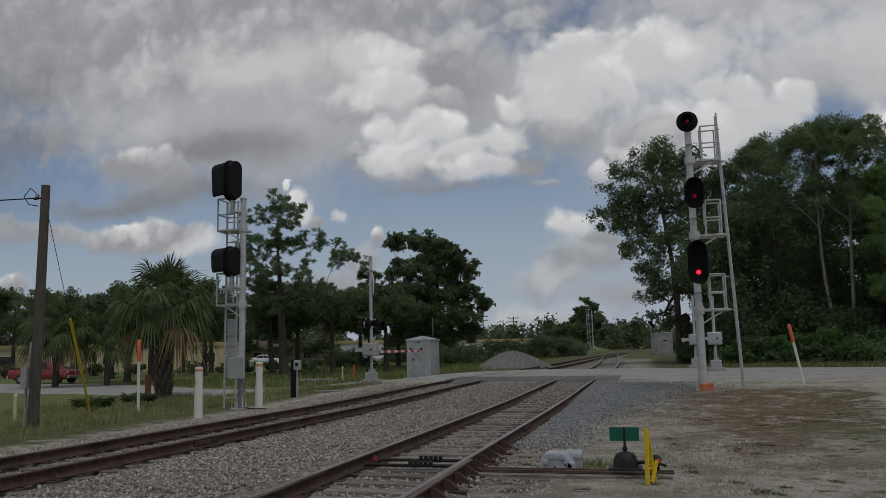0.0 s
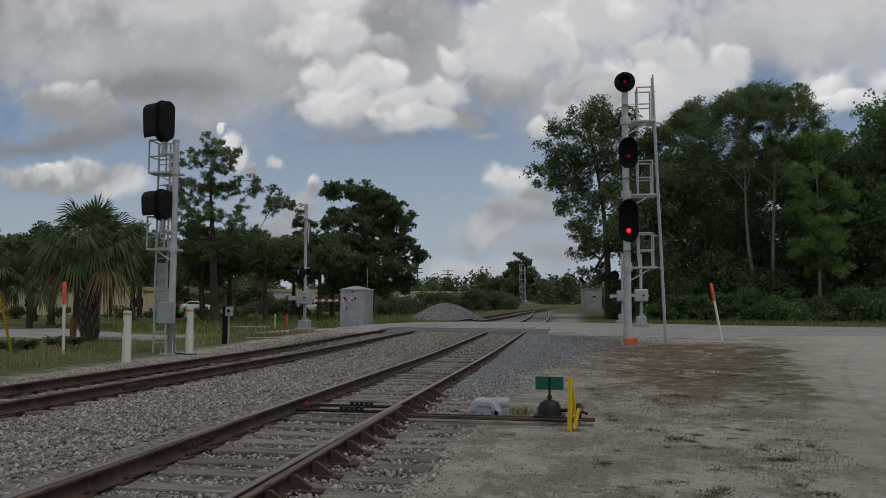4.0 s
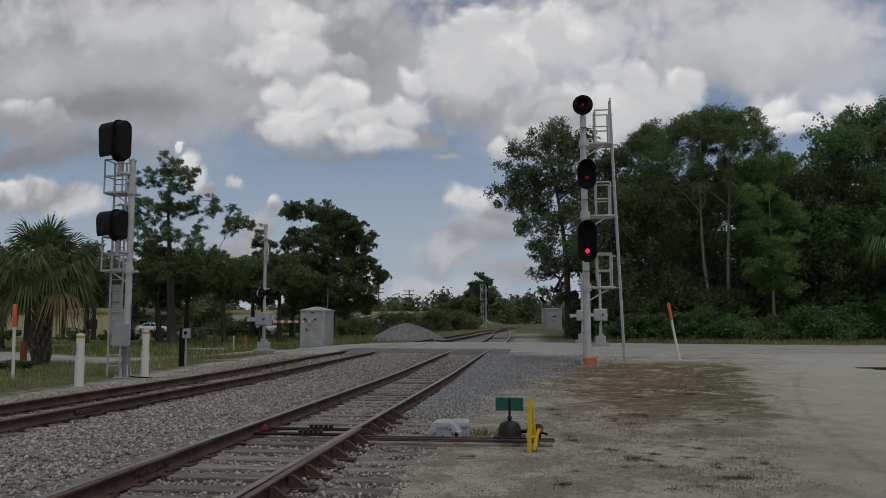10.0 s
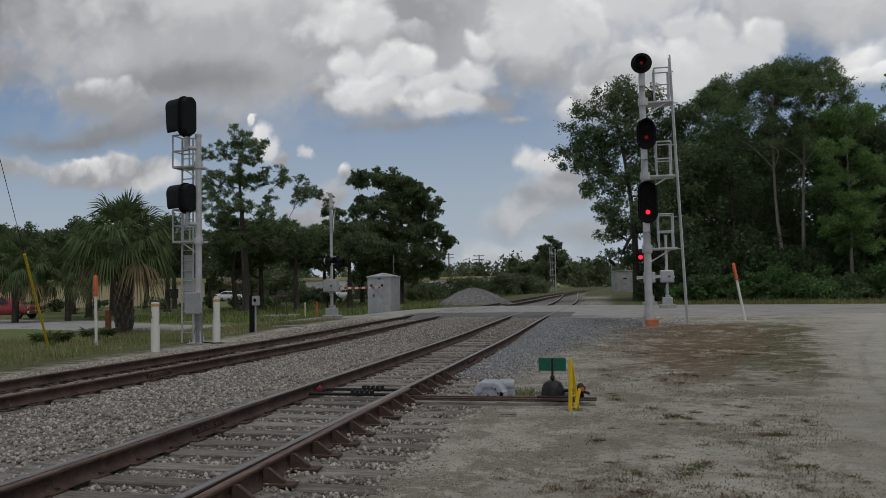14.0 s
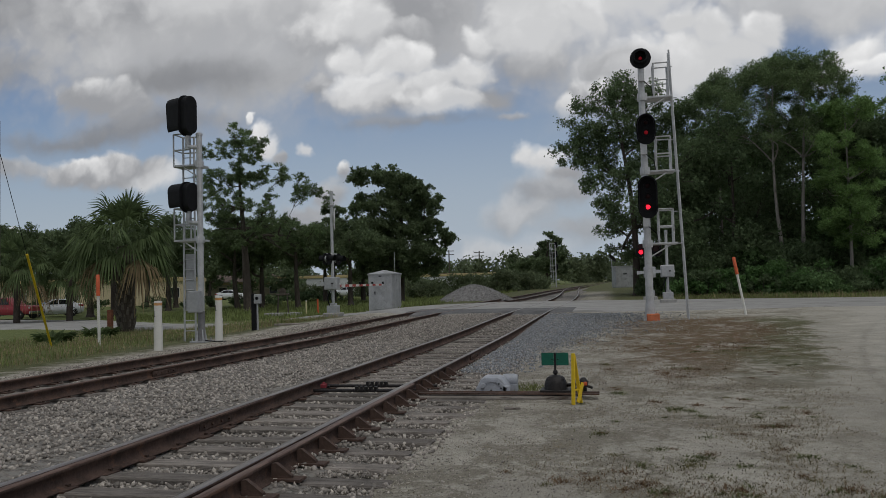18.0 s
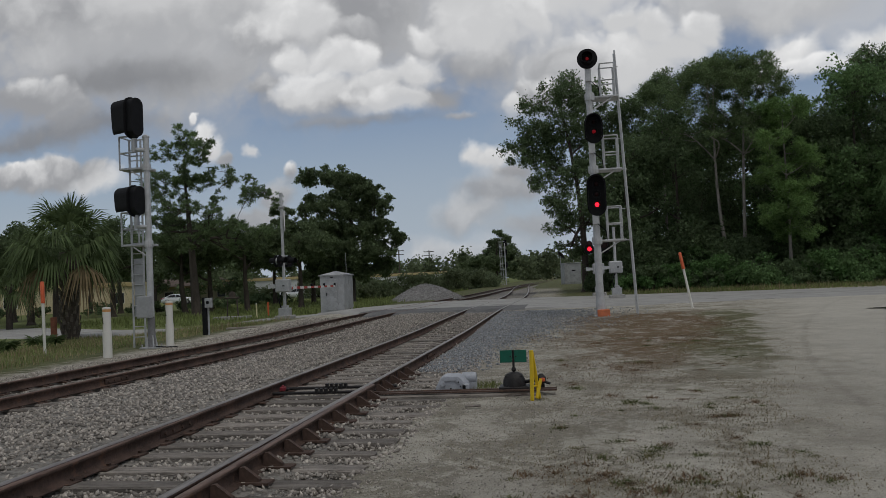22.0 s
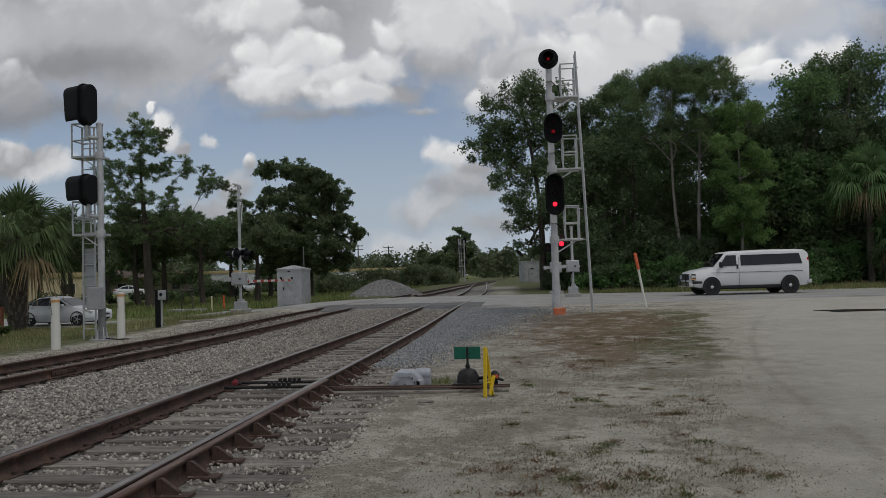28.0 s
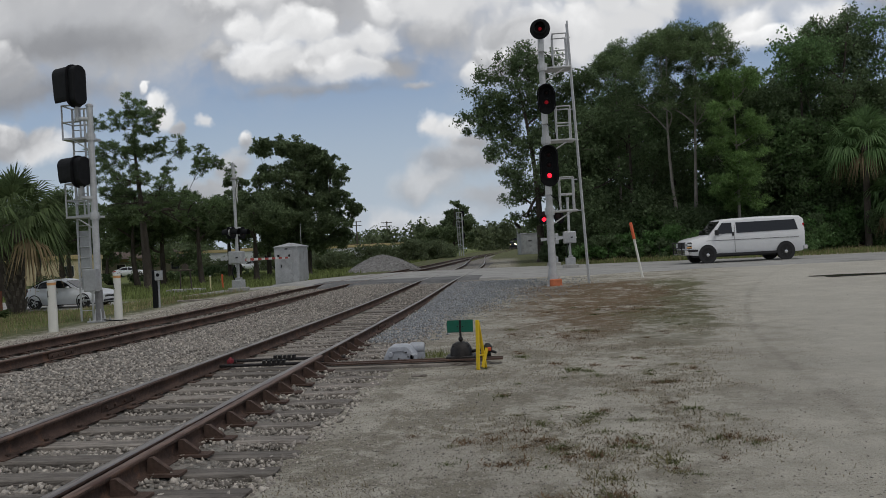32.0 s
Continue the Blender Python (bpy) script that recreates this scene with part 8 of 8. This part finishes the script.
def patchy(rs, n):
    y = rs.uniform(10, 26.5, n * 3)
    x = rs.uniform(-0.4, 6.2, n * 3)
    k = np.sin(x * 1.7 + 1.3 * np.sin(y * 0.8)) + np.sin(y * 1.1 + 0.6 * x) + rs.normal(0, 0.7, n * 3) - 1.2 * np.abs(y - 19) / 8
    keep = (k > 0.1) & (x < 1.0 + 0.21 * y + rs.normal(0, 0.3, n * 3))
    return x[keep][:n], y[keep][:n]


grass_field("verge_grass", "rough green grass on the verge", 26000, box_region(-24, -12.2, 10, 35.5), 0.04, 0.24, GRASS, 0.009, seed=2)
grass_field("dry_verge_grass", "dry straw-coloured grass on the verge", 17000, box_region(-24, -11.9, 10, 35), 0.05, 0.3, GRASS_DRY, 0.007, seed=3)
grass_field("roadside_grass", "olive grass along the far edge of the road", 24000, box_region(3.5, 40, 43, 52), 0.06, 0.34, GRASS, 0.014, seed=4)
grass_field("dry_roadside_grass", "dry grass along the far edge of the road", 6000, box_region(3.5, 40, 43, 52), 0.1, 0.45, GRASS_DRY, 0.012, seed=5)
grass_field("meadow_grass", "tall rough grass past the crossing", 28000, box_region(-36, -10.2, 42, 92), 0.08, 0.42, GRASS, 0.03, seed=6)
grass_field("dead_grass", "short dead brown grass by the signal", 16000, patchy, 0.008, 0.05, leaf_mat("dead brown grass", (0.17, 0.105, 0.055)), 0.006, 1.4, seed=7)


def weeds():
    rs = np.random.RandomState(14)
    meshes = []
    wm = [leaf_mat("dusty weed leaves", (0.15, 0.165, 0.075)), leaf_mat("withered weed leaves", (0.25, 0.21, 0.135)), leaf_mat("red-brown weed leaves", (0.2, 0.135, 0.085)), leaf_mat("olive weed leaves", (0.18, 0.168, 0.085))]
    for k in range(12):
        n = 90 + 14 * (k % 4)
        r = np.abs(rs.normal(0, 0.075, n))
        a = rs.uniform(0, 2 * math.pi, n)
        v, f = blades(rs, r * np.cos(a) * 1.4, r * np.sin(a), np.zeros(n) - 0.004, rs.uniform(0.006, 0.034, n), np.full(n, 0.0055), 3.2)
        meshes.append(raw_mesh("leaves", v, f, wm[(0, 2, 3, 0, 1, 2, 3, 2, 0, 3, 2, 1)[k]]))
    spots = [(2.15, 8.68), (2.1, 7.87), (1.82, 7.48), (1.32, 6.43), (1.22, 6.3), (2.0, 5.81), (2.03, 5.68), (2.14, 5.36), (2.24, 5.42), (1.37, 5.27), (1.5, 5.2), (2.38, 5.2), (2.47, 5.28), (2.5, 5.98), (2.45, 6.15), (0.63, 4.88), (0.5, 4.8), (0.92, 5.23), (0.95, 5.05), (0.17, 5.49), (0.05, 5.4), (0.08, 4.84), (0.83, 5.54), (2.07, 6.8), (2.19, 6.49), (1.54, 8.48), (2.64, 12.04), (1.97, 9.91), (2.23, 9.79), (1.1, 6.81), (2.05, 4.83), (1.7, 4.74), (1.48, 7.33), (1.4, 6.55)]
    for i in range(190):
        y = 3.4 + 17 * rs.uniform(0, 1) ** 1.3
        edge = 1.1 + 0.19 * y
        x = edge - abs(rs.normal(0, 1.5 + 0.06 * y))
        if math.sin(x * 2.3 + 1.5 * math.sin(y * 0.9)) + math.sin(y * 1.4 + x) + rs.normal(0, 0.5) < -0.1:
            continue
        if x < float(siding_x(y)) + 2.3:
            continue
        spots.append((x, y))
    for i, (x, y) in enumerate(spots):
        w = thing("weed", x, y, gz(x, y), ("small dusty green weed tuft on sandy ground", "small red-brown weed tuft on sandy ground", "small olive weed tuft on sandy ground", "small withered weed tuft on sandy ground")[(0, 1, 2, 0, 3, 1, 2, 1, 0, 2, 1, 3)[(i * 5 + i // 7) % 12]], "weed", rz=rs.uniform(0, 360), group="weeds")
        k = rs.uniform(0.45, 1.25)
        w.scale = (k, k, k * rs.uniform(0.8, 1.2))
        part("leaves", meshes[(i * 5 + i // 7) % 12], None, w)
    # low trailing litter as one spread
    n = 34000
    y = 3.0 + 16 * rs.uniform(0, 1, n) ** 1.5
    x = 1.2 + 0.21 * y - np.abs(rs.normal(0, 1.7, n)) + rs.normal(0, 0.35, n)
    keep = (x > siding_x(y) + 1.9) & (np.sin(x * 3.1 + 2 * np.sin(y * 1.1)) + np.sin(y * 2.3 + x) > -0.1)
    x, y = x[keep], y[keep]
    v, f = blades(rs, x, y, ground_z(x, y) - 0.002, rs.uniform(0.005, 0.03, len(x)), np.full(len(x), 0.004), 2.5)
    tagged(new("weed_litter", raw_mesh("weed_litter", v, f, wm[1])), "withered litter and tiny weeds on the sand", "weeds", kind="stuff")
    # green tuft by the switch machine
    n = 500
    x, y = rs.normal(-0.62, 0.16, n), rs.normal(10.6, 0.2, n)
    v, f = blades(rs, x, y, ground_z(x, y), rs.uniform(0.02, 0.08, n), np.full(n, 0.004), 1.0)
    tagged(new("green_tuft", raw_mesh("green_tuft", v, f, leaf_mat("pale green weed", (0.16, 0.18, 0.07)))), "pale green grass tuft beside the switch machine", "grass", kind="stuff")


weeds()


def puddle():
    n = 28
    pts = []
    for i in range(n):
        a = 2 * math.pi * i / n
        r = 1 + 0.18 * math.sin(3 * a + 1) + 0.1 * math.sin(5 * a)
        x, y = 10.9 + 1.35 * r * math.cos(a), 24.2 + 0.42 * r * math.sin(a)
        pts.append((x, y, gz(10.9, 24.2) + 0.012))
    wet = mat("wet dark mud", (0.05, 0.042, 0.034), 0.2, 0, 0.3, 3, spec=0.5)
    tagged(part("puddle", MB().add(pts, [tuple(range(n))]), wet), "dark shallow puddle on the dirt lane", "puddle", kind="structure")


puddle()


# ---- movement ----
def hold(ob, m):
    walk(ob, [(0, m), (32, m)])


def motions():
    # the van rolls up from the right and stops short of the crossing
    front = [(0, 64.0), (18, 62.0), (22, 30.0), (23.0, 20.4), (23.6, 16.4), (24.0, 14.6), (24.4, 13.4), (24.8, 12.3), (25.2, 11.5), (25.5, 10.9), (26.2, 9.75), (26.9, 8.95), (27.5, 8.55), (28.2, 8.45), (29, 8.42), (32, 8.42)]
    rows = []
    for t, x in front:
        cx = x + 2.9
        y = 38.45 + 0.09 * (cx - 11.5) if cx < 30 else 40.1 - 0.12 * (cx - 30)
        turn = 5.0 if cx < 26 else 0.0
        rows.append((t, pose(cx, y, gz(cx, y) + 0.04, 0, 0, turn)))
    walk(VAN, rows)
    # the waiting car comes from the left and creeps up to the crossing
    nose = [(0, -62.0), (20, -60.0), (23, -36.0), (24.5, -27.6), (25.5, -23.8), (26.5, -21.7), (27.5, -20.4), (28, -19.75), (28.5, -19.5), (29.5, -19.35), (32, -19.35)]
    rows = []
    for t, x in nose:
        cx = x - 2.26
        y = float(road_centre(cx)[0]) - 0.9
        dy = float(road_centre(cx + 1)[0] - road_centre(cx - 1)[0]) / 2
        rows.append((t, pose(cx, y, gz(cx, y) + 0.04, 0, 0, math.degrees(math.atan(dy)))))
    walk(CAR_A, rows)
    # the other car comes down the lane and turns away to the left
    path = [(0, -38.0, 118.0, -95), (13, -40.0, 112.0, -95), (15, -44.0, 92.0, -105), (16.5, -47.0, 74.5, -118), (17.0, -46.6, 68.5, -112), (17.3, -46.4, 65.0, -108), (17.6, -45.8, 61.0, -112), (18.0, -45.2, 57.0, -130), (18.3, -45.4, 54.6, -150), (18.6, -46.6, 52.6, -166), (19.0, -49.5, 51.6, -176), (20.0, -57.0, 51.5, -180), (22, -75, 53, -180), (32, -130, 58, -180)]
    walk(CAR_B, [(t, pose(x, y, gz(x, y) + 0.04, 0, 0, a)) for t, x, y, a in path])
    # the train comes round the far curve
    rows = []
    for t, y in ((0, 414.0), (26, 404.0), (27.5, 376.0), (29, 347.0), (30, 328.0), (31, 309.0), (32, 290.0)):
        yy = min(y, 418.0)
        x = float(main_x(yy)) + max(0, y - 418) * 0.1
        d = float(main_x(yy + 3) - main_x(yy - 3)) / 6
        rows.append((t, pose(x, y, float(rail_top(yy)), 0, 0, -math.degrees(math.atan(d)))))
    walk(LOCO, rows)
    # crossing lamps wink in turn: added shutters slide up off the always lit lenses and back
    half = 0.6525
    for shutter, first in ((FAR_LAMPS[0], 0), (FAR_LAMPS[1], 1), (NEAR_LAMPS[0], 1)):
        rest, off = pose(0, 0, 0), pose(0, 0.03, 0.33)
        rows, state = [(0.0, rest)], 0
        k = -1
        while True:
            t = 0.65 + k * half
            k += 1
            if t > 31.99:
                break
            on = int((k - 1) % 2 == first and (t < 3.0 or t > 11.9))
            if on != state and t > 0.05:
                rows += [(t - 0.034, off if state else rest), (t, off if on else rest)]
                state = on
        rows.append((32.0, off if state else rest))
        walk(shutter, rows)


motions()
